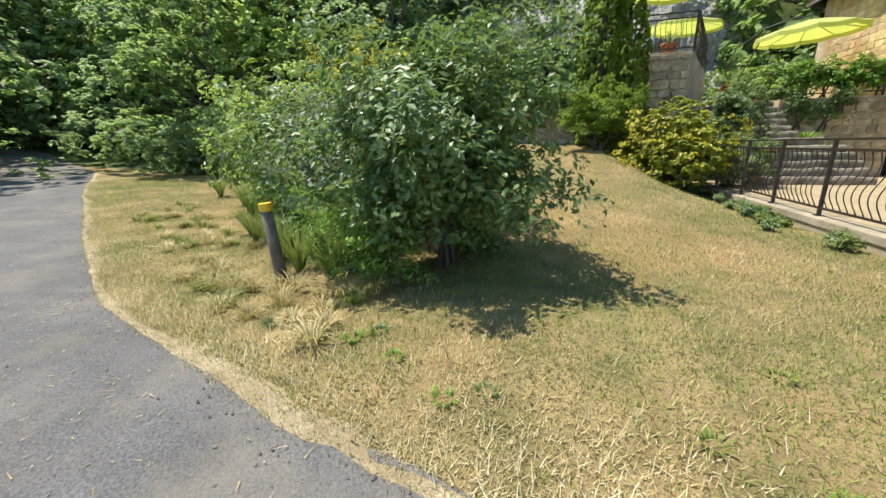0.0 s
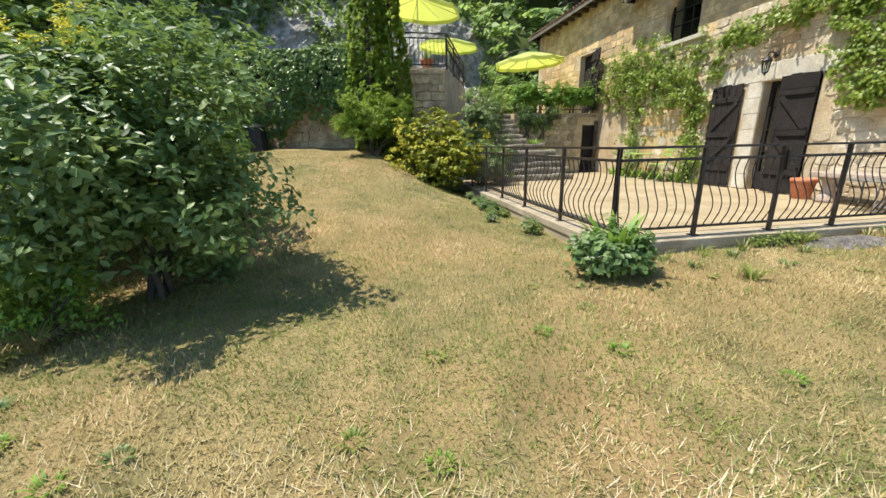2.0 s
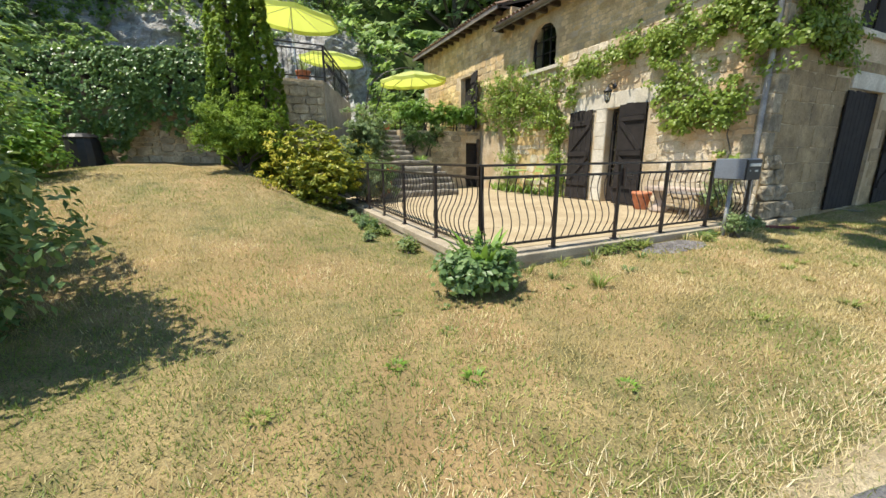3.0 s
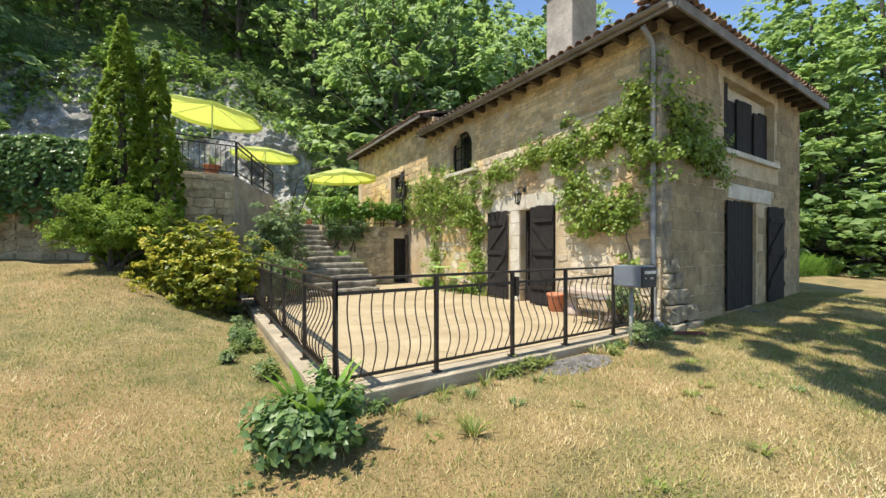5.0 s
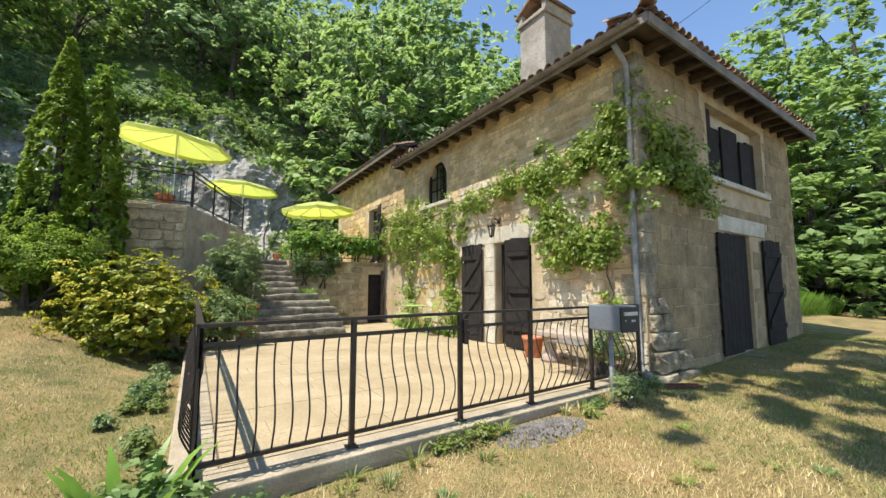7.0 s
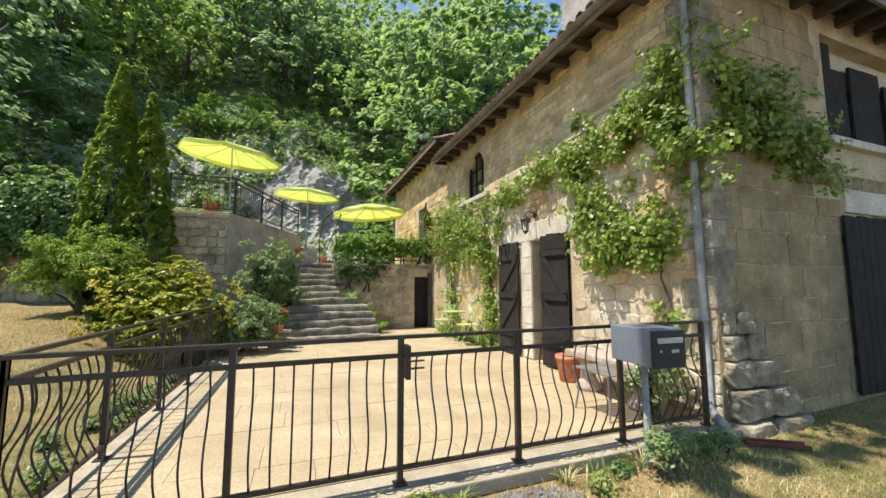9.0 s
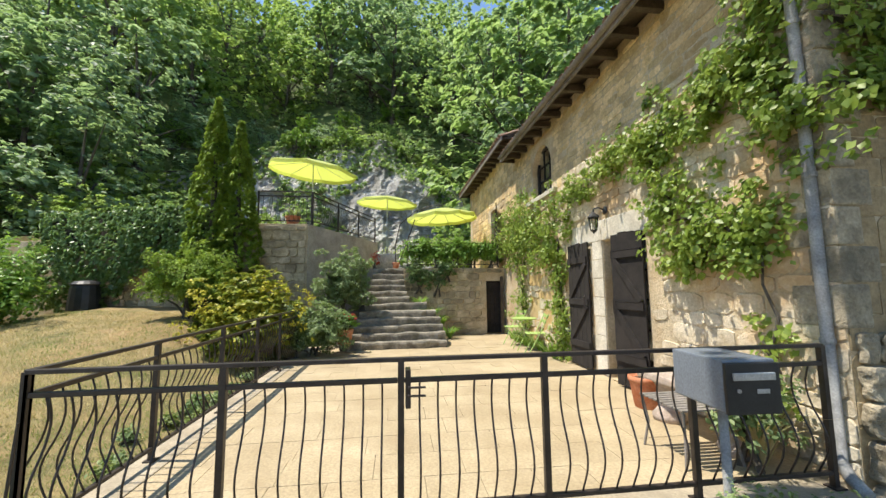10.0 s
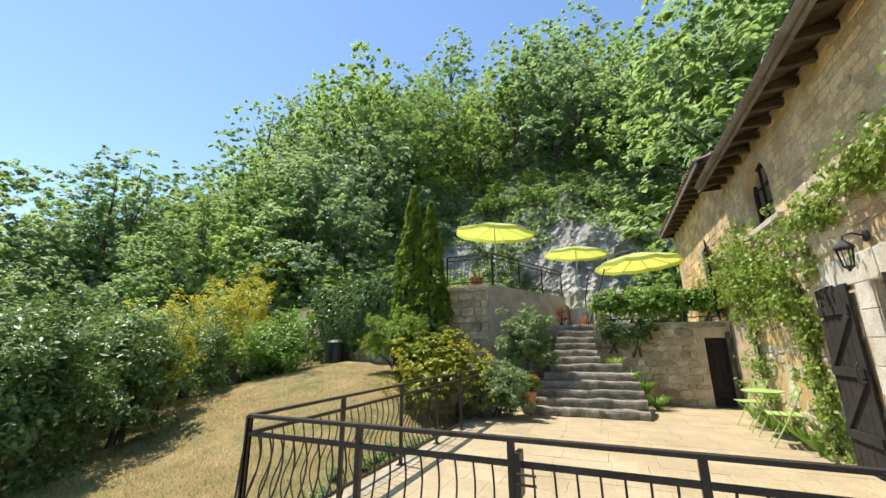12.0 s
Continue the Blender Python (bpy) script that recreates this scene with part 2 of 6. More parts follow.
def box(bm, lo, hi, bevel=0.0, m=None):
    """A box between two corners, with rounded edges."""
    lo, hi = Vector(lo), Vector(hi)
    t = bmesh.new()
    bmesh.ops.create_cube(t, size=1.0)
    for v in t.verts:
        v.co = Vector((lo[i] + hi[i]) / 2 + v.co[i] * (hi[i] - lo[i]) for i in range(3))
    if bevel:
        bmesh.ops.bevel(t, geom=list(t.edges), offset=bevel, segments=2, affect="EDGES", profile=0.6)
    if m is not None:
        t.transform(m)
    me = bpy.data.meshes.new("piece")
    t.to_mesh(me)
    t.free()
    bm.from_mesh(me)
    bpy.data.meshes.remove(me)
    return bm


def tube(bm, points, radius, sides=8, flat=1.0, cap=True):
    """A round bar along points; radius is a number or one for each point."""
    pts = [Vector(p) for p in points]
    radii = radius if isinstance(radius, (list, tuple)) else [radius] * len(pts)
    rings, up = [], None
    for i, p in enumerate(pts):
        way = (pts[min(i + 1, len(pts) - 1)] - pts[max(i - 1, 0)]).normalized()
        if up is None:
            up = way.orthogonal().normalized()
        up = (up - way * up.dot(way)).normalized()
        side = way.cross(up)
        rings.append([bm.verts.new(p + (up * math.cos(a) + side * math.sin(a) * flat) * radii[i])
                      for a in (2 * math.pi * k / sides for k in range(sides))])
    for a, b in zip(rings, rings[1:]):
        for k in range(sides):
            bm.faces.new((a[k], a[(k + 1) % sides], b[(k + 1) % sides], b[k]))
    if cap:
        bm.faces.new(rings[0][::-1])
        bm.faces.new(rings[-1])
    return bm


def lathe(bm, profile, sides=20, at=(0, 0, 0)):
    """A turned shape from (radius, height) pairs."""
    rings = []
    for r, z in profile:
        rings.append([bm.verts.new((at[0] + r * math.cos(a), at[1] + r * math.sin(a), at[2] + z))
                      for a in (2 * math.pi * k / sides for k in range(sides))])
    for a, b in zip(rings, rings[1:]):
        for k in range(sides):
            bm.faces.new((a[k], a[(k + 1) % sides], b[(k + 1) % sides], b[k]))
    bm.faces.new(rings[0][::-1])
    bm.faces.new(rings[-1])
    return bm


def arrays_mesh(name, verts, tris, material):
    me = bpy.data.meshes.new(name)
    me.vertices.add(len(verts))
    me.vertices.foreach_set("co", np.asarray(verts, dtype=np.float32).ravel())
    n = len(tris)
    me.loops.add(n * 3)
    me.polygons.add(n)
    me.loops.foreach_set("vertex_index", np.asarray(tris, dtype=np.int32).ravel())
    me.polygons.foreach_set("loop_start", np.arange(0, n * 3, 3, dtype=np.int32))
    me.update(calc_edges=True)
    me.materials.append(material)
    return me


def unit(v):
    return v / np.maximum(np.linalg.norm(v, axis=1, keepdims=True), 1e-6)


def leaf_mesh(name, at, out, size, material, rng, wide=0.45, droop=0.3, spread=0.8, vary=0.5, up=0.0):
    """Folded four-cornered leaves at points, facing outward with some scatter."""
    n = len(at)
    out = unit(out + rng.normal(0, spread, (n, 3)) + np.array([-0.3 * up, 0, up]))
    along = rng.normal(0, 1, (n, 3))
    along[:, 2] -= droop * 2
    along = unit(along - out * np.sum(along * out, axis=1, keepdims=True))
    side = np.cross(out, along)
    s = size * (1 - vary / 2 + vary * rng.random((n, 1)))
    v = np.empty((n, 4, 3))
    v[:, 0] = at - along * s * 0.5
    v[:, 1] = at + side * s * wide * 0.5 + out * s * 0.10
    v[:, 2] = at + along * s * 0.5
    v[:, 3] = at - side * s * wide * 0.5 + out * s * 0.10
    base = np.arange(n)[:, None] * 4
    tris = np.concatenate([base + np.array([[0, 1, 2]]), base + np.array([[0, 2, 3]])], axis=1).reshape(-1, 3)
    return arrays_mesh(name, v.reshape(-1, 3), tris, material)


def clumps(rng, count, centre, radii, shell=0.55, low=-1.0):
    """Clump centres in the outer part of an uneven ellipsoid, with the way outward."""
    d = unit(rng.normal(0, 1, (count * 3, 3)))
    d = d[d[:, 2] > low][:count]
    lump = 0.80 + 0.35 * np.sin(d[:, :1] * 4.1 + 1.0) * np.sin(d[:, 1:2] * 3.7) + 0.18 * np.sin(d[:, 2:3] * 7 + d[:, :1] * 5)
    r = (shell + (1 - shell) * rng.random((len(d), 1)) ** 0.6) * lump
    return np.asarray(centre) + d * r * np.asarray(radii), d


def foliage(rng, centres, ways, per, spread):
    """Points round clump centres."""
    n = len(centres)
    off = rng.normal(0, 1, (n, per, 3))
    off = off / np.linalg.norm(off, axis=2, keepdims=True) * (0.35 + 0.65 * rng.random((n, per, 1)))
    k = spread * (0.6 + 0.8 * rng.random((n, 1, 1)))
    at = centres[:, None] + off * k * np.array([1, 1, 0.75])
    out = ways[:, None] * 0.5 + off * 0.7 + np.array([0, 0, 0.6])
    return at.reshape(-1, 3), out.reshape(-1, 3)


# ---- ground ----
def smooth(a, b, x):
    t = min(1.0, max(0.0, (x - a) / (b - a)))
    return t * t * (3 - 2 * t)


ROAD = [(-60, 13), (-44, 11.5), (-32, 9.6), (-23.1, 6.4), (-17.6, 2.5), (-11.8, -1.1), (-8.2, -3.15), (-5, -4.25), (-2, -4.75), (2, -4.9), (6, -5.4), (12, -6.6), (26, -9), (60, -14)]


def road_offset(x, y):
    """Distance from the middle of the road."""
    best = 1e9
    for (ax, ay), (bx, by) in zip(ROAD, ROAD[1:]):
        dx, dy = bx - ax, by - ay
        t = min(1, max(0, ((x - ax) * dx + (y - ay) * dy) / (dx * dx + dy * dy)))
        best = min(best, math.hypot(x - ax - t * dx, y - ay - t * dy))
    return best


def ground_z(x, y):
    near = -0.48 + 0.28 * smooth(-3.6, -1.4, y) + 0.10 * smooth(-1, 3, x) * smooth(-4.5, -2.5, y)
    rise = smooth(-0.5, 9.0, y) * 1.25 * smooth(0.0, -2.6, x) * (1 - smooth(-5.0, -11.0, x))
    z = near + rise
    z -= 0.22 * smooth(-3.5, -6.5, x) * smooth(-3.0, -0.5, y) * (1 - smooth(1.5, 5, y))
    z += 1.6 * smooth(-14, -40, x) * smooth(0, 14, y) + 0.2 * smooth(-11, -22, x)
    z += 0.25 * smooth(5, 14, x) * smooth(-6, 2, y) + 0.75 * math.exp(-((x - 16.5) / 2.6) ** 2 - ((y - 3.8) / 2.2) ** 2)
    # the wooded hill behind, a cliff over the garden and a gentler slope beside the road
    w = smooth(-17, -7, x)
    right = 8.0 * smooth(20.8, 25.4, y) + 1.1 * max(0, y - 25.4)
    left = 1.35 * max(0, y - 12.5 - 0.12 * max(0, -x - 14))
    hill = w * right + (1 - w) * left
    hill = hill * (1 - 0.75 * smooth(28, 56, x))
    hill = 90 * (1 - math.exp(-hill / 90)) if hill > 0 else 0
    bank = 2.2 * smooth(12, 19, y) * smooth(-12, -4, x) * (1 - smooth(14, 26, x))
    return z + hill + bank + 0.03 * noise.noise((x * 0.8, y * 0.8, 0)) + 0.012 * noise.noise((x * 3.1, y * 3.1, 2))


def spaced(stops):
    out = []
    for (a, b, n) in stops:
        out += [a + (b - a) * i / n for i in range(n)]
    return out + [stops[-1][1]]


xs = spaced([(-600, -60, 10), (-60, -20, 20), (-20, 14, 110), (14, 60, 22), (60, 600, 10)])
ys = spaced([(-600, -40, 10), (-40, -8, 12), (-8, 12, 70), (12, 60, 34), (60, 600, 10)])
gv = [(x, y, ground_z(x, y)) for y in ys for x in xs]
nx = len(xs)
gf = [(j * nx + i, j * nx + i + 1, (j + 1) * nx + i + 1, (j + 1) * nx + i) for j in range(len(ys) - 1) for i in range(nx - 1)]
gm = bpy.data.meshes.new("ground")
gm.from_pydata(gv, [], gf)
gm.materials.append(M_LAWN)
gm.materials.append(M_WOODFLOOR)
for p in gm.polygons:
    c = p.center
    p.material_index = 1 if (c.y > 11 and c.x < 12) or c.y > 16 or c.x < -16 and c.y > 9 else 0
gm.shade_smooth()
tagged(new("ground", gm), "sun-dried lawn and wooded slope on one sheet of ground", "ground", kind="structure")

bm = bmesh.new()
rows = []
fine = []
for (ax, ay), (bx, by) in zip(ROAD, ROAD[1:]):
    n = max(2, int(math.hypot(bx - ax, by - ay) / 0.25))
    fine += [(ax + (bx - ax) * i / n, ay + (by - ay) * i / n) for i in range(n)]
for _ in range(6):
    fine = [fine[0]] + [((a[0] + 2 * b[0] + c[0]) / 4, (a[1] + 2 * b[1] + c[1]) / 4) for a, b, c in zip(fine, fine[1:], fine[2:])] + [fine[-1]]
for i, (x, y) in enumerate(fine):
    p, q = fine[max(0, i - 1)], fine[min(len(fine) - 1, i + 1)]
    d = Vector((q[0] - p[0], q[1] - p[1])).normalized()
    nrm = Vector((-d.y, d.x))
    row = []
    for k in range(9):
        s = (k / 8 - 0.5) * 2
        ragged = 0.07 * noise.noise((x * 1.3, y * 1.3, k * 3.0)) if k in (0, 8) else 0
        px, py = x + nrm.x * (s * 1.85 + ragged), y + nrm.y * (s * 1.85 + ragged)
        row.append(bm.verts.new((px, py, ground_z(px, py) + (0.022 if 0 < k < 8 else 0.008))))
    rows.append(row)
for a, b in zip(rows, rows[1:]):
    for k in range(8):
        bm.faces.new((a[k], a[k + 1], b[k + 1], b[k]))
tagged(part("road", bm, M_ROAD, smooth=True), "narrow grey lane of worn asphalt with grassy edges", "road", kind="structure")

# cut straw lying along both edges of the lane
for side in (-1, 1):
    bm = bmesh.new()
    rows = []
    for i, (x, y) in enumerate(fine):
        if not -24 < x < 16:
            continue
        p, e_ = fine[max(0, i - 1)], fine[min(len(fine) - 1, i + 1)]
        d = Vector((e_[0] - p[0], e_[1] - p[1])).normalized()
        wide = 0.15 + 0.14 * noise.noise((x * 0.9, y * 0.9, side * 4)) + 0.10 * noise.noise((x * 4.1, y * 4.1, 7))
        row = []
        for k in range(4):
            s_ = side * (1.80 + 0.05 * noise.noise((x * 3, y * 3, 1)) + wide * k / 3)
            px, py = x - d.y * s_, y + d.x * s_
            row.append(bm.verts.new((px, py, ground_z(px, py) + (0.018 if k == 1 else 0.010 if k == 0 else 0.006 if k == 2 else -0.012))))
        rows.append(row)
    for a, b in zip(rows, rows[1:]):
        for k in range(3):
            bm.faces.new((a[k], a[k + 1], b[k + 1], b[k]))
    tagged(part("road_verge", bm, M_STRAWMAT, smooth=True), "pale mat of cut straw along the edge of the lane", "verge", kind="structure")

# ---- terrace ----
WX = 5.39          # the house's long wall
bm = bmesh.new()
box(bm, (-0.12, -0.14, -0.42), (WX + 0.02, 9.1, -0.03))
tagged(part("terrace_floor", bm, M_KERB), "raised terrace slab of pale concrete", "terrace", kind="structure")
terrace = bpy.data.objects["terrace_floor"]
for a, b in (((-0.14, -0.16, -0.10), (5.2, 0.16, 0.0)), ((-0.14, 0.163, -0.10), (0.16, 6.4, 0.0))):
    bm = bmesh.new()
    box(bm, a, b, 0.012)
    part("terrace_edge", bm, M_KERB, terrace)


# ---- railings ----
def bar(bm, a, b, w, h=None):
    """A square-section bar between two points."""
    a, b = Vector(a), Vector(b)
    d = b - a
    h = h or w
    if abs(d.z) > 0.9 * d.length:
        return box(bm, (a.x - w / 2, a.y - h / 2, min(a.z, b.z)), (a.x + w / 2, a.y + h / 2, max(a.z, b.z)), 0.003)
    m = Matrix.Translation(a) @ d.to_track_quat("X", "Z").to_matrix().to_4x4()
    return box(bm, (0, -w / 2, -h / 2), (d.length, w / 2, h / 2), 0.003, m)


def baluster_mesh(height, belly):
    """A thin iron bar, straight at the top and bellied at the foot."""
    bm = bmesh.new()
    pts = []
    for i in range(15):
        t = i / 14
        z = t * height
        bulge = math.sin(min(1, t / 0.62) * math.pi) ** 1.2 * belly - (0.35 * belly * math.sin((t - 0.62) / 0.38 * math.pi) if t > 0.62 else 0)
        pts.append((0, -bulge, z))
    tube(bm, pts, 0.0066, 6)
    me = bpy.data.meshes.new("baluster")
    bm.to_mesh(me)
    bm.free()
    me.materials.append(M_IRON)
    me.shade_smooth()
    return me


BALUSTER = baluster_mesh(0.72, 0.085)


def railing(name, label, start, end, posts, height=1.0, step=0.12, skip=None, belly_turn=0, corner_first=True):
    """Iron railing: posts at the given distances, a handrail, a second rail, a bottom rail and bellied bars."""
    s, e = Vector(start), Vector(end)
    d = e - s
    L = d.length
    ang = math.degrees(math.atan2(d.y, d.x))
    root = thing(name, label, "railing", start, ang)
    slope = math.asin(d.z / L)
    c = math.cos(slope)
    zz = lambda q: q * math.tan(slope)
    run = L * c
    for q in posts:
        bm = bmesh.new()
        box(bm, (q - 0.02, -0.02, zz(q) + 0.0), (q + 0.02, 0.02, zz(q) + height - 0.012), 0.003)
        box(bm, (q - 0.045, -0.045, zz(q) + 0.0), (q + 0.045, 0.045, zz(q) + 0.012), 0.002)
        part("post", bm, M_IRON, root)
    for a, b in zip(posts, posts[1:]):
        for nm, z, w, h in (("handrail", height - 0.012, 0.045, 0.026), ("upper_rail", height - 0.14, 0.034, 0.03), ("bottom_rail", 0.105, 0.034, 0.026)):
            bm = bmesh.new()
            bar(bm, (a + (0.0 if nm == "handrail" else 0.021), 0, zz(a) + z), (b - (0.0 if nm == "handrail" else 0.021), 0, zz(b) + z), w, h)
            part(nm, bm, M_IRON, root)
        n = max(2, round((b - a) / step))
        for i in range(1, n):
            q = a + (b - a) * i / n
            o = new("baluster", BALUSTER)
            o.parent = root
            o.matrix_basis = pose(q, 0, zz(q) + 0.118, 0, 0, belly_turn) @ Matrix.Diagonal((1, 1, (height - 0.155 - 0.118) / 0.72, 1))
    return root


front = railing("railing", "dark brown iron railing with bellied bars along the terrace front", (0, 0, 0), (5.14, 0, 0), [0, 1.04, 2.09, 3.03, 4.08, 5.14])
bm = bmesh.new()
box(bm, (2.118, -0.055, 0.70), (2.150, 0.055, 0.93), 0.004)
part("gate_lock", bm, M_IRON, front)
for z in (0.78, 0.83):
    bm = bmesh.new()
    tube(bm, [(2.135, -0.05, z), (2.135, -0.075, z), (2.24, -0.075, z)], 0.007, 6)
    part("latch_handle", bm, M_IRON, front)
side_rail = railing("railing", "dark brown iron railing with bellied bars along the lawn side", (0, 0, 0), (0, 5.9, 0), [0, 1.18, 2.44, 3.59, 4.7, 5.9], belly_turn=180)
bm = bmesh.new()
tube(bm, [(-0.03, 0.0, 0.72), (-0.06, 0.0, 0.35), (-0.20, 0.02, -0.17)], 0.009, 6)
part("stay_bar", bm, M_IRON, side_rail)


# ---- house ----
def wall_boxes(bm, axis, at, thick, lo, hi, z0, z1, holes):
    """A wall along y (axis 'x') or along x (axis 'y') with rectangular holes (lo, hi, z0, z1) right through it."""
    cuts = sorted({lo, hi, *[h[0] for h in holes], *[h[1] for h in holes]})
    for a, b in zip(cuts, cuts[1:]):
        zs = sorted([(h[2], h[3]) for h in holes if h[0] <= a + 1e-6 and h[1] >= b - 1e-6])
        z = z0
        for p, q in zs + [(z1, z1)]:
            if p > z:
                if axis == "x":
                    box(bm, (at, a, z), (at + thick, b, p))
                else:
                    box(bm, (a, at, z), (b, at + thick, p))
            z = q


DOOR = (2.2, 3.25, 0.0, 2.16)
ARCH = (5.15, 6.25, 3.5, 4.68)
UPDOOR = (9.7, 10.6, 2.1, 4.1)
GWIN = (7.75, 10.5, 3.25, 4.68)
GDOOR = (8.6, 9.4, 0.0, 2.26)
HX, HY = 12.3, 7.3
bm = bmesh.new()
wall_boxes(bm, "x", WX, 0.5, 0.0, HY, -0.4, 5.05, [DOOR, ARCH])
tagged(part("wall_west", bm, M_MORTAR), "sunlit ochre rubble wall of the old stone house", "wall", kind="structure")
bm = bmesh.new()
wall_boxes(bm, "y", 0.0, 0.5, WX + 0.5, HX, -0.4, 5.05, [GWIN, GDOOR])
tagged(part("wall_south", bm, M_MORTAR), "shaded gable wall of large limestone blocks", "wall", kind="structure")
bm = bmesh.new()
box(bm, (HX - 0.5, 0.5, -0.4), (HX, HY + 6.5, 5.05))
tagged(part("wall_east", bm, M_MORTAR), "far stone wall of the house", "wall", kind="structure")
bm = bmesh.new()
wall_boxes(bm, "x", WX + 0.05, 0.5, HY, 13.8, -0.4, 5.6, [UPDOOR])
box(bm, (WX + 0.05, 13.8, -0.4), (HX, 14.3, 5.6))
tagged(part("wall_north", bm, M_MORTAR), "ochre rubble wall of the rear wing", "wall", kind="structure")
bm = bmesh.new()
box(bm, (WX + 0.5, 0.5, -0.02), (HX - 0.5, 13.8, 0.0))
tagged(part("floor", bm, M_KERB), "dim stone floor inside the house", "floor", kind="structure")
bm = bmesh.new()
box(bm, (WX + 0.5, 0.5, 2.75), (HX - 0.5, 13.8, 2.95))
tagged(part("ceiling", bm, M_RAFTER), "dark beamed ceiling inside the house", "ceiling", kind="structure")


def hip_roof(name, label, x0, x1, y0, y1, eave, slope, hip):
    """A low roof with its underside boards; hipped at the front where asked."""
    bm = bmesh.new()
    half = (x1 - x0) / 2
    rz = eave + half * slope
    inset = half if hip else 0
    for dz in (0.0, -0.07):
        c = [bm.verts.new(p) for p in ((x0, y0, eave + dz), (x1, y0, eave + dz), (x1, y1, eave + dz), (x0, y1, eave + dz),
                                       (x0 + half, y0 + inset, rz + dz), (x0 + half, y1, rz + dz))]
        bm.faces.new((c[0], c[1], c[4]))
        bm.faces.new((c[1], c[2], c[5], c[4]))
        bm.faces.new((c[3], c[0], c[4], c[5]))
        bm.faces.new((c[2], c[3], c[5]))
    return tagged(part(name, bm, M_RAFTER), label, "roof", kind="structure")


EX, EY, EZ = 4.95, -0.45, 5.02
roof = hip_roof("roof", "low hipped roof of old clay tiles with dark boarded eaves", EX, HX + 0.45, EY, HY + 0.4, EZ, 0.30, True)
roof2 = hip_roof("roof_rear", "low clay-tiled roof of the rear wing", EX + 0.02, HX + 0.45, HY + 0.1, 14.5, 5.62, 0.30, False)


def tile_mesh(length):
    bm = bmesh.new()
    n = 6
    for r, flip in ((0.085, 1), (0.070, -1)):
        a = [bm.verts.new((r * math.cos(math.pi * k / n), 0, r * 0.8 * math.sin(math.pi * k / n))) for k in range(n + 1)]
        b = [bm.verts.new((r * 0.86 * math.cos(math.pi * k / n), length, r * 0.7 * math.sin(math.pi * k / n))) for k in range(n + 1)]
        for k in range(n):
            bm.faces.new((a[k], a[k + 1], b[k + 1], b[k]))
        if flip == 1:
            first = a
        else:
            for k in range(n):
                bm.faces.new((first[k], first[k + 1], a[k + 1], a[k]))
    me = bpy.data.meshes.new("roof_tile")
    bm.to_mesh(me)
    bm.free()
    me.materials.append(M_TILE)
    me.shade_smooth()
    return me


TILE = tile_mesh(0.42)
tilt = math.degrees(math.atan(0.30))
rng = random.Random(4)


def tile_row(parent, base, count, dx, dy, turn, rows_up):
    for r in range(rows_up):
        for i in range(count):
            up = Matrix.Rotation(radians(turn), 4, "Z") @ Vector((0, 0.36 * r * 0.96, 0.36 * r * 0.29))
            o = new("roof_tile", TILE)
            o.parent = parent
            o.matrix_basis = Matrix.Translation((base[0] + dx * i + up.x, base[1] + dy * i + up.y, base[2] + up.z + 0.012 * r + rng.uniform(-0.006, 0.006))) @ pose(0, 0, 0, 0, 0, turn + rng.uniform(-3, 3)) @ pose(0, 0, 0, tilt + rng.uniform(-2, 2))


tile_row(roof, (EX - 0.05, EY + 0.1, EZ + 0.01), 39, 0, 0.2, -90, 2)
tile_row(roof, (EX + 0.1, EY - 0.05, EZ + 0.01), 38, 0.2, 0, 0, 2)
tile_row(roof2, (EX - 0.03, HY + 0.2, 5.63), 35, 0, 0.2, -90, 2)
for i in range(9):
    o = new("ridge_tile", TILE)
    o.parent = roof
    d = Vector((1, 1, 0.30)).normalized()
    p = Vector((EX - 0.04, EY - 0.04, EZ + 0.07)) + d * 0.36 * i
    o.matrix_basis = Matrix.Translation(p) @ d.to_track_quat("Y", "Z").to_matrix().to_4x4() @ Matrix.Diagonal((1.35, 1, 1.5, 1))
bm = bmesh.new()
box(bm, (EX - 0.02, EY, EZ - 0.15), (EX + 0.02, HY + 0.2, EZ - 0.005), 0.004)
part("fascia", bm, M_FASCIA, roof)
bm = bmesh.new()
box(bm, (EX + 0.022, EY - 0.02, EZ - 0.17), (HX + 0.45, EY + 0.02, EZ - 0.005), 0.004)
part("fascia", bm, M_FASCIA, roof)
bm = bmesh.new()
box(bm, (EX, HY + 0.1, 5.50), (EX + 0.04, 14.5, 5.615), 0.004)
part("fascia", bm, M_FASCIA, roof2)
for i in range(15):
    y = 0.1 + i * 0.5
    bm = bmesh.new()
    box(bm, (EX + 0.025, y - 0.045, EZ - 0.145), (WX + 0.02, y + 0.045, EZ - 0.02), 0.006, Matrix.Identity(4))
    part("rafter_tail", bm, M_RAFTER, roof)
for i in range(14):
    x = 5.7 + i * 0.5
    bm = bmesh.new()
    box(bm, (x - 0.045, EY + 0.025, EZ - 0.16), (x + 0.045, 0.02, EZ - 0.02), 0.006)
    part("rafter_tail", bm, M_RAFTER, roof)
for i in range(12):
    y = HY + 0.5 + i * 0.5
    bm = bmesh.new()
    box(bm, (EX + 0.045, y - 0.045, 5.49), (WX + 0.07, y + 0.045, 5.60), 0.006)
    part("rafter_tail", bm, M_RAFTER, roof2)

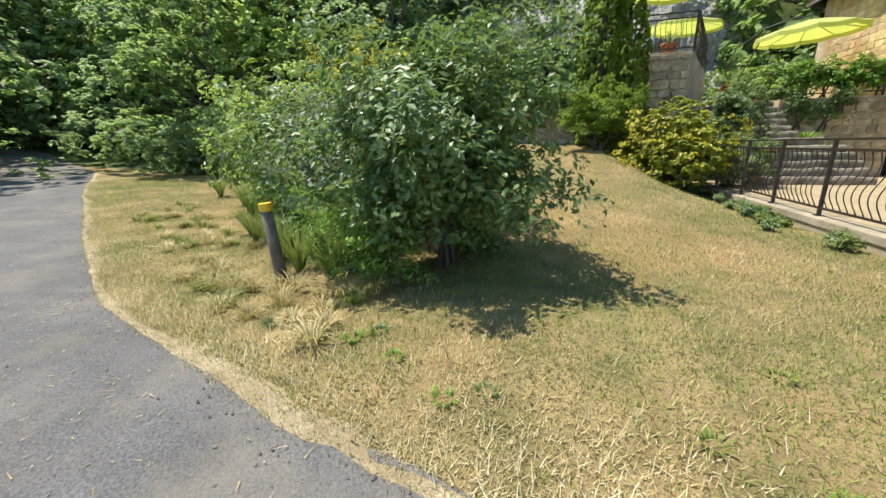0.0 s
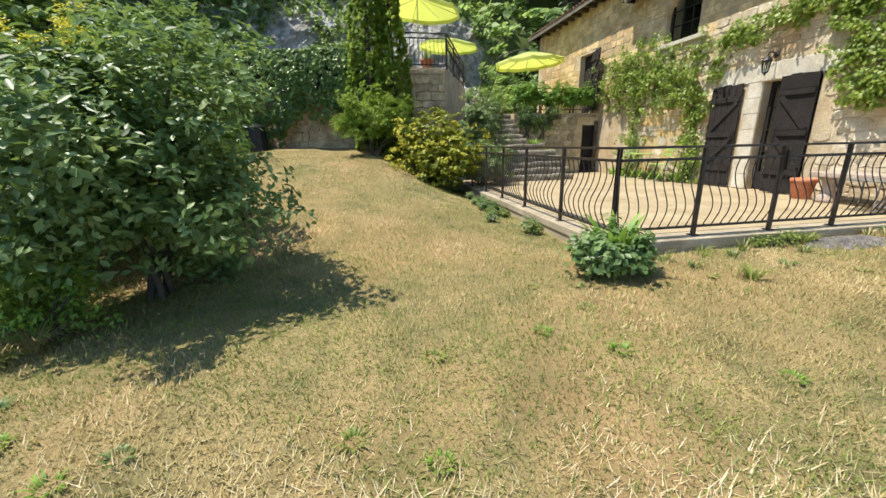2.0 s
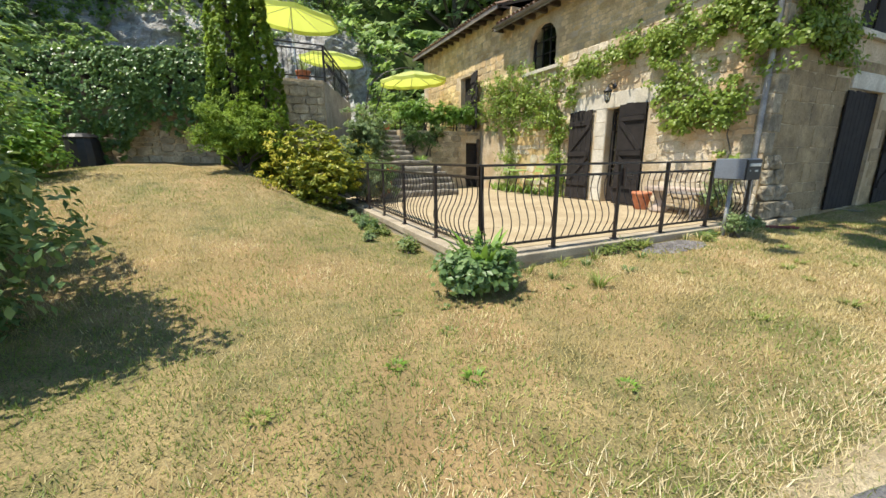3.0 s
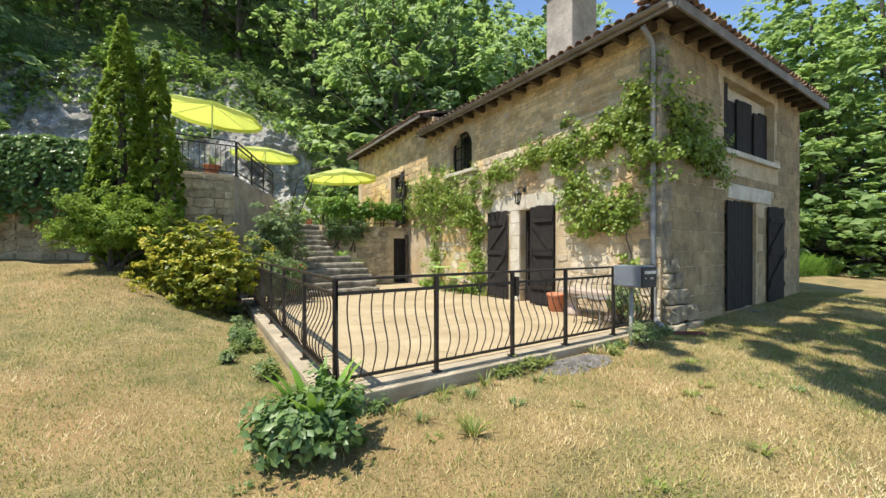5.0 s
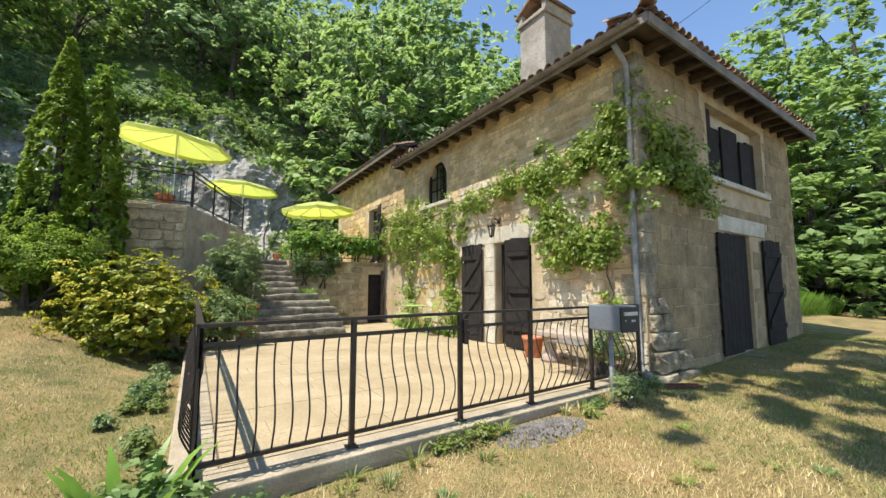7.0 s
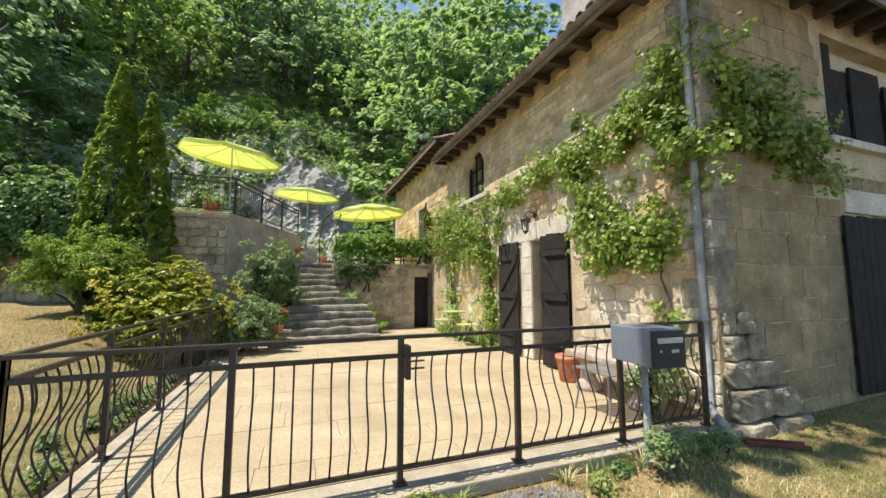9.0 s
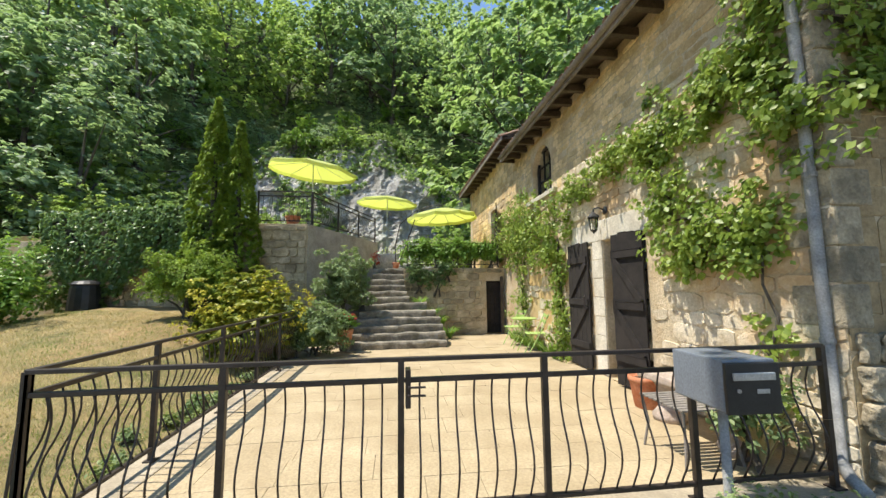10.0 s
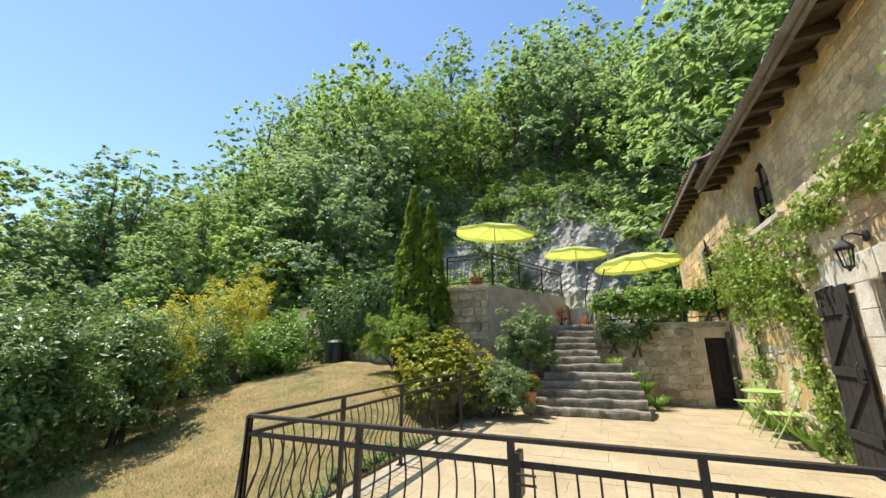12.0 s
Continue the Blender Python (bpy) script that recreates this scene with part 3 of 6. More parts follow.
# chimney
ch = thing("chimney", "tall rendered chimney with a gabled cap on the tiled roof", "chimney", (6.6, 2.75, 0))
bm = bmesh.new()
box(bm, (-0.45, -0.38, 5.3), (0.45, 0.38, 7.35), 0.02)
part("shaft", bm, M_RENDER, ch)
bm = bmesh.new()
box(bm, (-0.50, -0.43, 7.352), (0.50, 0.43, 7.44), 0.015)
part("collar", bm, M_RENDER, ch)
for y in (-0.36, 0.36):
    bm = bmesh.new()
    box(bm, (-0.45, y - 0.06, 7.442), (0.45, y + 0.06, 7.66), 0.01)
    part("cap_pier", bm, M_RENDER, ch)
for s in (-1, 1):
    bm = bmesh.new()
    box(bm, (-0.5, 0, -0.03), (0.5, 0.56, 0.03), 0.008, Matrix.Translation((0, 0, 7.90)) @ Matrix.Rotation(radians(-28 if s > 0 else 180 + 28), 4, "X"))
    part("cap_slab", bm, M_TILE, ch)


# shutters, doors and windows
def shutter(name, label, w, h, hinge, turn, parent=None, flipped=1):
    """A ledged and braced plank shutter, hinged at its edge."""
    root = thing(name, label, "shutter", hinge, turn)
    n = max(3, round(w / 0.16))
    for i in range(n):
        bm = bmesh.new()
        box(bm, (flipped * (i * w / n + 0.003), -0.014, 0), (flipped * ((i + 1) * w / n - 0.003), 0.014, h + 0.012 * ((i * 7) % 3 - 1)), 0.004)
        part("plank", bm, M_DARKWOOD, root)
    for z in (0.18 * h, 0.52 * h, 0.86 * h):
        bm = bmesh.new()
        box(bm, (flipped * 0.02, -0.042, z - 0.055), (flipped * (w - 0.02), -0.0145, z + 0.055), 0.006)
        part("ledge", bm, M_DARKWOOD, root)
    for z0, z1 in ((0.21 * h, 0.49 * h), (0.55 * h, 0.83 * h)):
        bm = bmesh.new()
        a, b = Vector((flipped * 0.06, -0.03, z0)), Vector((flipped * (w - 0.06), -0.03, z1))
        bar(bm, a, b, 0.03, 0.09)
        part("brace", bm, M_DARKWOOD, root)
    bm = bmesh.new()
    tube(bm, [(flipped * (w - 0.07), -0.045, h * 0.45), (flipped * (w - 0.07), -0.075, h * 0.47), (flipped * (w - 0.07), -0.075, h * 0.56), (flipped * (w - 0.07), -0.045, h * 0.58)], 0.008, 6)
    part("pull_handle", bm, M_IRON, root)
    return root


shutter("door_shutter", "dark plank shutter folded open against the stone wall", 0.74, 2.16, (WX - 0.06, 4.38, 0.03), -90)
shutter("door_shutter", "dark plank shutter standing half closed over the glazed door", 0.60, 2.16, (WX - 0.05, 2.2, 0.03), -82, flipped=-1)


def glazed(name, label, lo, hi, z0, z1, at, axis, cols, rows_, category="door"):
    """A dark timber frame with glazing bars and panes."""
    root = thing(name, label, category, (0, 0, 0), kind="structure")

    def put(nm, a, b, za, zb, depth, mat_):
        bm = bmesh.new()
        if axis == "x":
            box(bm, (at - depth, a, za), (at + depth, b, zb), 0.003)
        else:
            box(bm, (a, at - depth, za), (b, at + depth, zb), 0.003)
        return part(nm, bm, mat_, root)
    f = 0.07
    put("frame", lo, lo + f, z0, z1, 0.035, M_DARKWOOD)
    put("frame", hi - f, hi, z0, z1, 0.035, M_DARKWOOD)
    put("frame", lo + f, hi - f, z1 - f, z1, 0.035, M_DARKWOOD)
    put("frame", lo + f, hi - f, z0, z0 + f * (5 if category == "door" else 1), 0.035, M_DARKWOOD)
    zb = z0 + f * (5 if category == "door" else 1)
    for i in range(1, cols):
        c = lo + f + (hi - lo - 2 * f) * i / cols
        put("glazing_bar", c - 0.013, c + 0.013, zb, z1 - f, 0.022, M_DARKWOOD)
    for j in range(1, rows_):
        c = zb + (z1 - f - zb) * j / rows_
        put("glazing_bar", lo + f, hi - f, c - 0.013, c + 0.013, 0.024, M_DARKWOOD)
    p = put("pane", lo + f, hi - f, zb, z1 - f, 0.003, M_GLASS)
    p.visible_shadow = False
    return root


M_GLASS = bpy.data.materials.new("window_glass")
M_GLASS.use_nodes = True
gb = M_GLASS.node_tree.nodes["Principled BSDF"]
gb.inputs["Base Color"].default_value = (0.9, 0.95, 0.93, 1)
gb.inputs["Roughness"].default_value = 0.03
gb.inputs["Transmission Weight"].default_value = 1.0
gb.inputs["IOR"].default_value = 1.45
glazed("door_1", "dark glazed door with small panes set in a stone opening", DOOR[0], DOOR[1], 0.02, DOOR[3], WX + 0.22, "x", 2, 4)
glazed("window_1", "dark arched window with small panes", ARCH[0], ARCH[1], ARCH[2], ARCH[3], WX + 0.16, "x", 3, 3, "window")
# stone arch over the window: spandrels that round its head
bm = bmesh.new()
cy, r, zs = (ARCH[0] + ARCH[1]) / 2, (ARCH[1] - ARCH[0]) / 2, 4.13
for s in (-1, 1):
    prev = None
    pts = [(cy + s * r * math.cos(a), zs + r * math.sin(a)) for a in (math.pi / 2 * k / 8 for k in range(9))]
    outer = (cy + s * r, zs + r + 0.0)
    for (y0, z0), (y1, z1) in zip(pts, pts[1:]):
        vs = [[bm.verts.new((x, y, z)) for y, z in ((y0, z0), (y1, z1), outer)] for x in (WX + 0.004, WX + 0.3)]
        bm.faces.new(vs[0])
        bm.faces.new(vs[1][::-1])
        bm.faces.new((vs[0][0], vs[0][1], vs[1][1], vs[1][0]))
tagged(part("trim_arch", bm, M_MORTAR), "ochre mortar rounding the head of the arched window", "trim", kind="structure")
bm = bmesh.new()
box(bm, (WX - 0.10, 4.85, 3.40), (WX + 0.16, 6.5, 3.495), 0.01)
tagged(part("window_sill", bm, M_WHITESTONE), "white stone sill under the arched window", "sill", kind="structure")
bm = bmesh.new()
for i in range(7):
    box(bm, (WX - 0.022, 3.26, 0.02 + i * 0.308), (WX + 0.12, 3.56 + 0.03 * (i % 2), 0.02 + (i + 1) * 0.308 - 0.008), 0.008)
tagged(part("trim_jamb", bm, M_WHITESTONE), "pale dressed stone jamb beside the glazed door", "trim", kind="structure")
bm = bmesh.new()
box(bm, (WX - 0.028, 1.9, 2.165), (WX + 0.2, 4.3, 2.50), 0.015)
tagged(part("trim_lintel", bm, M_WHITESTONE), "pale stone lintel over the glazed door", "trim", kind="structure")
bm = bmesh.new()
box(bm, (WX - 0.016, 5.1, 0.0), (WX + 0.05, 6.7, 2.0), 0.012)
tagged(part("trim_render", bm, M_OCHRE), "ochre rendered patch of wall between the vines", "trim", kind="structure")
# gable openings
win = thing("window_2", "wide upper opening closed with dark boards of stepped height", "window", kind="structure")
for i, drop in enumerate((0.0, 0.30, 0.22, 0.16, 0.34, 0.24)):
    w_ = (GWIN[1] - GWIN[0]) / 6
    a = GWIN[0] + w_ * i
    bm = bmesh.new()
    box(bm, (a + 0.004, 0.10 + 0.04 * (i % 2), GWIN[2]), (a + w_ - 0.004, 0.14 + 0.04 * (i % 2), GWIN[3] - drop), 0.006)
    part("board", bm, M_DARKWOOD, win)
bm = bmesh.new()
box(bm, (GWIN[0], 0.19, GWIN[3] - 0.42), (GWIN[1], 0.30, GWIN[3]), 0.006)
part("infill", bm, M_WHITESTONE, win, "pale plaster infill above the boards")
bm = bmesh.new()
box(bm, (GWIN[0] - 0.1, -0.09, GWIN[2] - 0.11), (GWIN[1] + 0.1, 0.2, GWIN[2] - 0.004), 0.012)
tagged(part("window_sill", bm, M_WHITESTONE), "white stone sill under the wide upper opening", "sill", kind="structure")
bm = bmesh.new()
box(bm, (7.9, -0.035, 2.27), (10.2, 0.15, 2.58), 0.012)
tagged(part("trim_lintel", bm, M_WHITESTONE), "pale stone lintel over the gable door", "trim", kind="structure")
# dark planks fill the doorway in place of its shaded interior
gd = thing("door_2", "dark planks standing in for the unlit inside of the gable doorway", "door", kind="structure")
for i in range(5):
    w_ = (GDOOR[1] - GDOOR[0]) / 5
    bm = bmesh.new()
    box(bm, (GDOOR[0] + i * w_ + 0.003, 0.06, 0.0), (GDOOR[0] + (i + 1) * w_ - 0.003, 0.10, GDOOR[3]), 0.005)
    part("plank", bm, M_DARKWOOD, gd)
shutter("door_shutter", "dark plank shutter folded open beside the gable door", 0.84, 2.2, (8.6, -0.05, 0.02), 180, flipped=1)
shutter("door_shutter", "dark plank shutter standing open beyond the gable door", 0.80, 2.2, (9.95, -0.05, 0.02), -4)
bm = bmesh.new()
box(bm, (8.5, -0.35, -0.25), (9.6, 0.1, -0.02), 0.02)
tagged(part("door_step", bm, M_STEP), "worn stone step at the gable door", "step", kind="structure")
# upper door of the rear wing
shutter("door_shutter", "dark plank shutter open on the upper terrace", 0.85, 1.95, (WX, 9.7, 2.12), -105)
bm = bmesh.new()
box(bm, (WX + 0.25, 9.7, 2.1), (WX + 0.3, 10.6, 4.1), 0.004)
tagged(part("door_3", bm, M_DARKWOOD), "dark wooden door of the rear wing", "door", kind="structure")

# ---- garden walls and upper terraces ----
bm = bmesh.new()
box(bm, (2.3, 9.1, -0.3), (4.85, 9.6, 2.02))
box(bm, (4.85, 9.1, 1.62), (WX + 0.04, 9.6, 2.02))
box(bm, (4.85, 9.5, -0.1), (WX + 0.04, 9.6, 1.62))
tagged(part("wall_retaining", bm, M_MORTAR), "rubble retaining wall with a cellar door beside the steps", "wall", kind="structure")
cel = thing("door_4", "low dark plank cellar door in the retaining wall", "door", (0, 0, 0), kind="structure")
for i in range(4):
    bm = bmesh.new()
    box(bm, (4.87 + i * 0.13, 9.22, 0.02), (4.87 + (i + 1) * 0.13 - 0.005, 9.26, 1.60), 0.004)
    part("plank", bm, M_DARKWOOD, cel)
for z in (0.25, 1.35):
    bm = bmesh.new()
    box(bm, (4.88, 9.19, z - 0.04), (WX - 0.03, 9.218, z + 0.04), 0.004)
    part("ledge", bm, M_DARKWOOD, cel)
bm = bmesh.new()
box(bm, (WX - 0.10, 9.0, 0), (WX - 0.02, 9.095, 1.75), 0.008)
tagged(part("wooden_post", bm, M_RAFTER), "weathered wooden post beside the cellar door", "post")
bm = bmesh.new()
box(bm, (1.2, 9.55, 0.5), (WX + 0.05, 21, 2.04))
tagged(part("terrace_middle", bm, M_KERB), "middle garden terrace behind the retaining wall", "terrace", kind="structure")


def wall_run(name, label, pts, z0, z1, thick, material):
    """A wall along a line of points, with the given thickness to its left."""
    bm = bmesh.new()
    for (a, b) in zip(pts, pts[1:]):
        a, b = Vector((*a, 0)), Vector((*b, 0))
        d = (b - a)
        m = Matrix.Translation(a) @ d.to_track_quat("X", "Z").to_matrix().to_4x4()
        box(bm, (0, 0, z0), (d.length, thick, z1), 0.02, m)
    return tagged(part(name, bm, material), label, "wall", kind="structure")


wall_run("wall_terrace", "rough rendered retaining wall of the upper terrace", [(-2.2, 7.83), (-0.27, 7.81)], -0.2, 3.15, 0.5, M_DRYSTONE)
wall_run("wall_stair", "rendered wall climbing beside the garden steps", [(-0.27, 7.815), (1.35, 12.0)], 0.2, 3.15, 0.4, M_RENDER)
wall_run("wall_hedge", "old rubble garden wall below an ivy hedge", [(-9.5, 10.2), (-4.2, 8.05), (-2.203, 7.84)], 0.0, 2.9, 0.45, M_MORTAR)
bm = bmesh.new()
vs = [bm.verts.new((x, y, 3.10)) for x, y in ((-0.3, 8.0), (1.1, 12.0), (1.2, 21), (-10, 21), (-9.6, 10.5), (-4.2, 8.4))]
bm.faces.new(vs)
ret = bmesh.ops.extrude_face_region(bm, geom=list(bm.faces))
for v in ret["geom"]:
    if isinstance(v, bmesh.types.BMVert):
        v.co.z -= 1.5
tagged(part("terrace_upper", bm, M_LAWN), "grassy upper garden terrace under the cliff", "terrace", kind="structure")

railing("railing", "dark iron railing on the upper terrace wall", (-1.6, 7.98, 3.15), (-0.22, 7.98, 3.15), [0, 1.38], 0.92)
railing("railing", "dark iron railing along the wall beside the steps", (-0.2, 8.0, 3.15), (1.28, 12.0, 3.15), [0, 1.4, 2.8, 4.2], 0.92)
railing("railing", "low dark iron railing on the retaining wall", (2.4, 9.3, 2.04), (5.3, 9.3, 2.04), [0, 1.45, 2.9], 0.8)

# ---- garden steps ----
st = thing("garden_steps", "flight of uneven weathered stone garden steps", "steps", (0, 0, 0))
left = [0.77, 0.85, 0.95, 1.02, 1.12, 1.24, 1.28, 1.3, 1.32, 1.34, 1.36, 1.37]
right = [3.28, 3.27, 3.24, 3.2, 3.1, 2.9, 2.42, 2.36, 2.33, 2.3, 2.29, 2.28]
for i in range(12):
    y0 = 6.72 + i * 0.22 - (0.12 if i < 5 else 0)
    z = (i + 1) * 0.168
    bm = bmesh.new()
    n = 26
    prof = [(0.0, -0.17), (-0.02, -0.06), (-0.005, -0.015), (0.05, 0.0), (0.30, 0.0), (0.42, -0.01), (0.42, -0.17)]
    cols = []
    for k in range(n + 1):
        x = left[i] + (right[i] - left[i]) * k / n
        wob = 0.10 * noise.noise((x * 1.7, i * 3.3, 0)) + 0.05 * noise.noise((x * 6, i * 5.1, 4))
        hgt = 0.032 * noise.noise((x * 2.3, i * 2.9, 7)) + 0.014 * noise.noise((x * 7, i, 2))
        skew = 0.10 * (k / n) * (1 if i < 5 else 2)
        cols.append([bm.verts.new((x, y0 + a + wob + skew, z + b + (hgt if b > -0.1 else 0))) for a, b in prof])
    for a, b in zip(cols, cols[1:]):
        for k in range(len(prof)):
            bm.faces.new((a[k], a[(k + 1) % len(prof)], b[(k + 1) % len(prof)], b[k]))
    bm.faces.new(cols[0])
    bm.faces.new(cols[-1][::-1])
    part("step", bm, M_STEP, st)


# ---- plants ----
RNG = np.random.default_rng(7)


def shrub(name, label, at, radii, material, leaf, clump_n, per, spread, category="shrub", wide=0.5, stems=5, lift=None, low=-0.55, droop=0.3):
    """A shrub: woody stems and a crown of many small leaves in uneven clumps."""
    root = thing(name, label, category, (at[0], at[1], at[2]))
    h = radii[2] * 0.95 if lift is None else lift
    c, d = clumps(RNG, clump_n, (0, 0, h), radii, 0.45, low)
    c[:, 2] = np.maximum(c[:, 2], 0.06)
    pts, out = foliage(RNG, c, d, per, spread)
    pts[:, 2] = np.maximum(pts[:, 2], 0.02)
    part("foliage", leaf_mesh("foliage", pts, out, leaf, material, RNG, wide, droop, 0.5, up=0.3), None, root)
    for i in range(stems):
        bm = bmesh.new()
        a = 2 * math.pi * i / stems + 0.4
        q = c[int(RNG.integers(len(c)))] * 0.85
        tube(bm, [(0.1 * math.cos(a), 0.1 * math.sin(a), -0.05), (q[0] * 0.35, q[1] * 0.35, q[2] * 0.5), tuple(q)], [0.035, 0.022, 0.008], 5)
        part("stem", bm, M_BARK, root)
    return root


def puffs(rng, centre, q, count, per, size, low=-0.45):
    """Leaf places on small rounded sprays that cover one bough of a crown, with the way each leaf faces."""
    d = unit(rng.normal(0, 1, (count * 4, 3)))
    d = d[d[:, 2] > low][:count]
    n = len(d)
    lump = 0.82 + 0.22 * np.sin(d[:, :1] * 5 + centre[2]) * np.sin(d[:, 1:2] * 4.3) + 0.25 * rng.random((n, 1))
    c = np.asarray(centre) + d * lump * np.asarray(q)
    o = unit(rng.normal(0, 1, (n, per, 3)) + d[:, None] * 0.7 + np.array([0, 0, 0.35]))
    k = size * (0.55 + 0.75 * rng.random((n, 1, 1)))
    at = c[:, None] + o * k * (0.55 + 0.45 * rng.random((n, per, 1))) * np.array([1.15, 1.15, 0.7])
    out = o * 0.7 + d[:, None] * 0.4 + np.array([-0.25, 0, 0.75])
    return at.reshape(-1, 3), out.reshape(-1, 3)


def tree(name, label, at, height, radius, material, leaf, sprays, per, size, lean_to=(0, 0), crown_low=0.25):
    """A broadleaf tree: tapered trunk, limbs, and a crown of rounded boughs with dark gaps between them."""
    root = thing(name, label, "tree", at)
    bm = bmesh.new()
    r0 = height * 0.018
    lean = RNG.normal(0, 0.03, 2) * height + np.array(lean_to)
    tube(bm, [(0, 0, -0.4), (lean[0] * 0.2, lean[1] * 0.2, height * 0.3), (lean[0] * 0.6, lean[1] * 0.6, height * 0.6), (lean[0], lean[1], height * 0.9)], [r0, r0 * 0.75, r0 * 0.45, r0 * 0.12], 7)
    part("trunk", bm, M_BARK, root)
    ats, outs = [], []
    span = height * (1 - crown_low)
    tiers = ((0.12, 0.84, 6), (0.40, 0.68, 5), (0.66, 0.42, 3), (0.86, 0.06, 1))
    for frac, reach, k in tiers:
        for i in range(k):
            a = 2 * math.pi * (i + RNG.random() * 0.8) / k + frac * 5
            zz = height * crown_low + span * (frac + 0.07 * RNG.normal())
            rr = radius * reach * (0.8 + 0.4 * RNG.random())
            o = np.array([rr * math.cos(a) + lean[0] * frac + lean_to[0] * (1 - frac) * 0.6, rr * math.sin(a) + lean[1] * frac + lean_to[1] * (1 - frac) * 0.6, zz])
            q = radius * (0.40 + 0.15 * RNG.random())
            p, w = puffs(RNG, o, (q, q, q * 0.85), sprays // 15, per, size)
            ats.append(p)
            outs.append(w)
            if k > 1:
                bm = bmesh.new()
                tube(bm, [(lean[0] * 0.4, lean[1] * 0.4, zz * 0.65), (o[0] * 0.55, o[1] * 0.55, zz * 0.88), tuple(o)], [r0 * 0.4, r0 * 0.25, r0 * 0.08], 5)
                part("limb", bm, M_BARK, root)
    part("crown", leaf_mesh("crown", np.concatenate(ats), np.concatenate(outs), leaf, material, RNG, 0.6, 0.3, 0.35, up=0.2), None, root)
    return root


def cypress(label, at, height, radius, n):
    """A columnar conifer of dense upswept sprays round a dark core."""
    root = thing("columnar_conifer", label, "tree", at)
    bm = bmesh.new()
    tube(bm, [(0, 0, -0.2), (0, 0, height * 0.5), (0, 0, height * 0.93)], [0.11, 0.07, 0.01], 7)
    part("trunk", bm, M_BARK, root)
    k = n // 30
    t = RNG.random(k) ** 1.12
    a = RNG.random(k) * 2 * math.pi
    prof = np.where(t < 0.2, 0.80 + t, (1 - (np.maximum(0, t - 0.2) / 0.8) ** 1.5) ** 0.95) * radius
    lump = 1 + 0.10 * np.sin(a * 3 + t * 17) + 0.14 * np.sin(a * 5 - t * 41) * np.sin(t * 23 + a)
    rr = np.maximum(0.02, prof * lump * (0.88 + 0.12 * RNG.random(k)))
    c = np.stack([rr * np.cos(a), rr * np.sin(a), t * height * 0.97 + 0.05], axis=1)
    d = np.stack([np.cos(a), np.sin(a), np.full(k, 0.25)], axis=1)
    o = unit(RNG.normal(0, 1, (k, 30, 3)) + d[:, None] * 0.8 + np.array([0, 0, 0.5]))
    pts = c[:, None] + o * (0.05 + 0.08 * RNG.random((k, 1, 1))) * np.array([1, 1, 1.5])
    out = o * 0.7 + d[:, None] * 0.4 + np.array([-0.2, 0, 0.5])
    part("foliage", leaf_mesh("foliage", pts.reshape(-1, 3), out.reshape(-1, 3), 0.07, G_CYPRESS, RNG, 0.5, -1.4, 0.3, up=0.25), None, root)
    return root


gz = ground_z
cypress("tall dark green columnar conifer beside the garden wall", (-2.42, 7.32, gz(-2.42, 7.32)), 5.42, 0.60, 62000)
cypress("slimmer dark green columnar conifer beside the garden wall", (-1.84, 7.30, gz(-1.84, 7.30)), 5.02, 0.56, 54000)
shrub("low_conifer", "low spreading conifer at the foot of the columnar pair", (-2.45, 6.5, gz(-2.45, 6.5)), (0.98, 0.55, 0.82), G_CYPRESS, 0.06, 620, 30, 0.11, "shrub", 0.4)
shrub("round_bush", "dense grey-green rounded bush beside the steps", (0.72, 7.55, 0.80), (0.80, 0.6, 0.95), G_SAGE, 0.06, 480, 38, 0.10, lift=0.75, low=-0.9)
shrub("flower_bush", "leafy green bush at the end of the railing", (0.3, 6.1, 0.0), (0.75, 0.55, 0.58), G_SAGE, 0.065, 380, 28, 0.11, low=-0.9)
# the big shrub on the lawn and its neighbours
shrub("privet_bush", "large loose bush with glossy dark leaves on the lawn edge", (-4.55, 0.05, gz(-4.55, 0.05)), (1.25, 1.3, 1.32), G_BUSH, 0.085, 820, 26, 0.21, low=-0.97)
shrub("silver_bush", "bush with pale silvery leaves in the hedgerow", (-6.1, 1.15, gz(-6.1, 1.15)), (1.1, 1.05, 1.2), G_SILVER, 0.075, 460, 24, 0.2, low=-0.9)
shrub("yellow_bush", "bright yellow-leaved bush in the hedgerow", (-9.3, 7.2, gz(-9.3, 7.2)), (1.6, 1.5, 2.25), G_YELLOW, 0.10, 420, 22, 0.24)
shrub("yellow_bush", "smaller bush with yellow-green young leaves in the hedgerow", (-6.4, 3.1, gz(-6.4, 3.1)), (0.9, 0.9, 1.4), G_YELLOW, 0.08, 220, 20, 0.18)
for i, (x, y, r, h, mt) in enumerate([(-5.3, 1.9, 1.2, 1.3, G_BUSH), (-7.5, 2.0, 1.3, 1.35, G_BUSH), (-9.0, 3.6, 1.5, 1.45, G_TREE3), (-7.6, 4.5, 1.4, 1.15, G_BUSH), (-11.5, 6.5, 1.7, 1.5, G_BUSH), (-6.5, 6.5, 1.2, 0.95, G_BRIGHT), (-11.8, 9.4, 1.7, 1.6, G_BUSH), (-14, 8.6, 1.9, 1.6, G_BUSH)]):
    shrub("hedgerow_bush", "leafy green bush in the hedgerow along the lane", (x, y, gz(x, y)), (r, r, h), mt, 0.11, 340, 20, 0.24, low=-0.9)

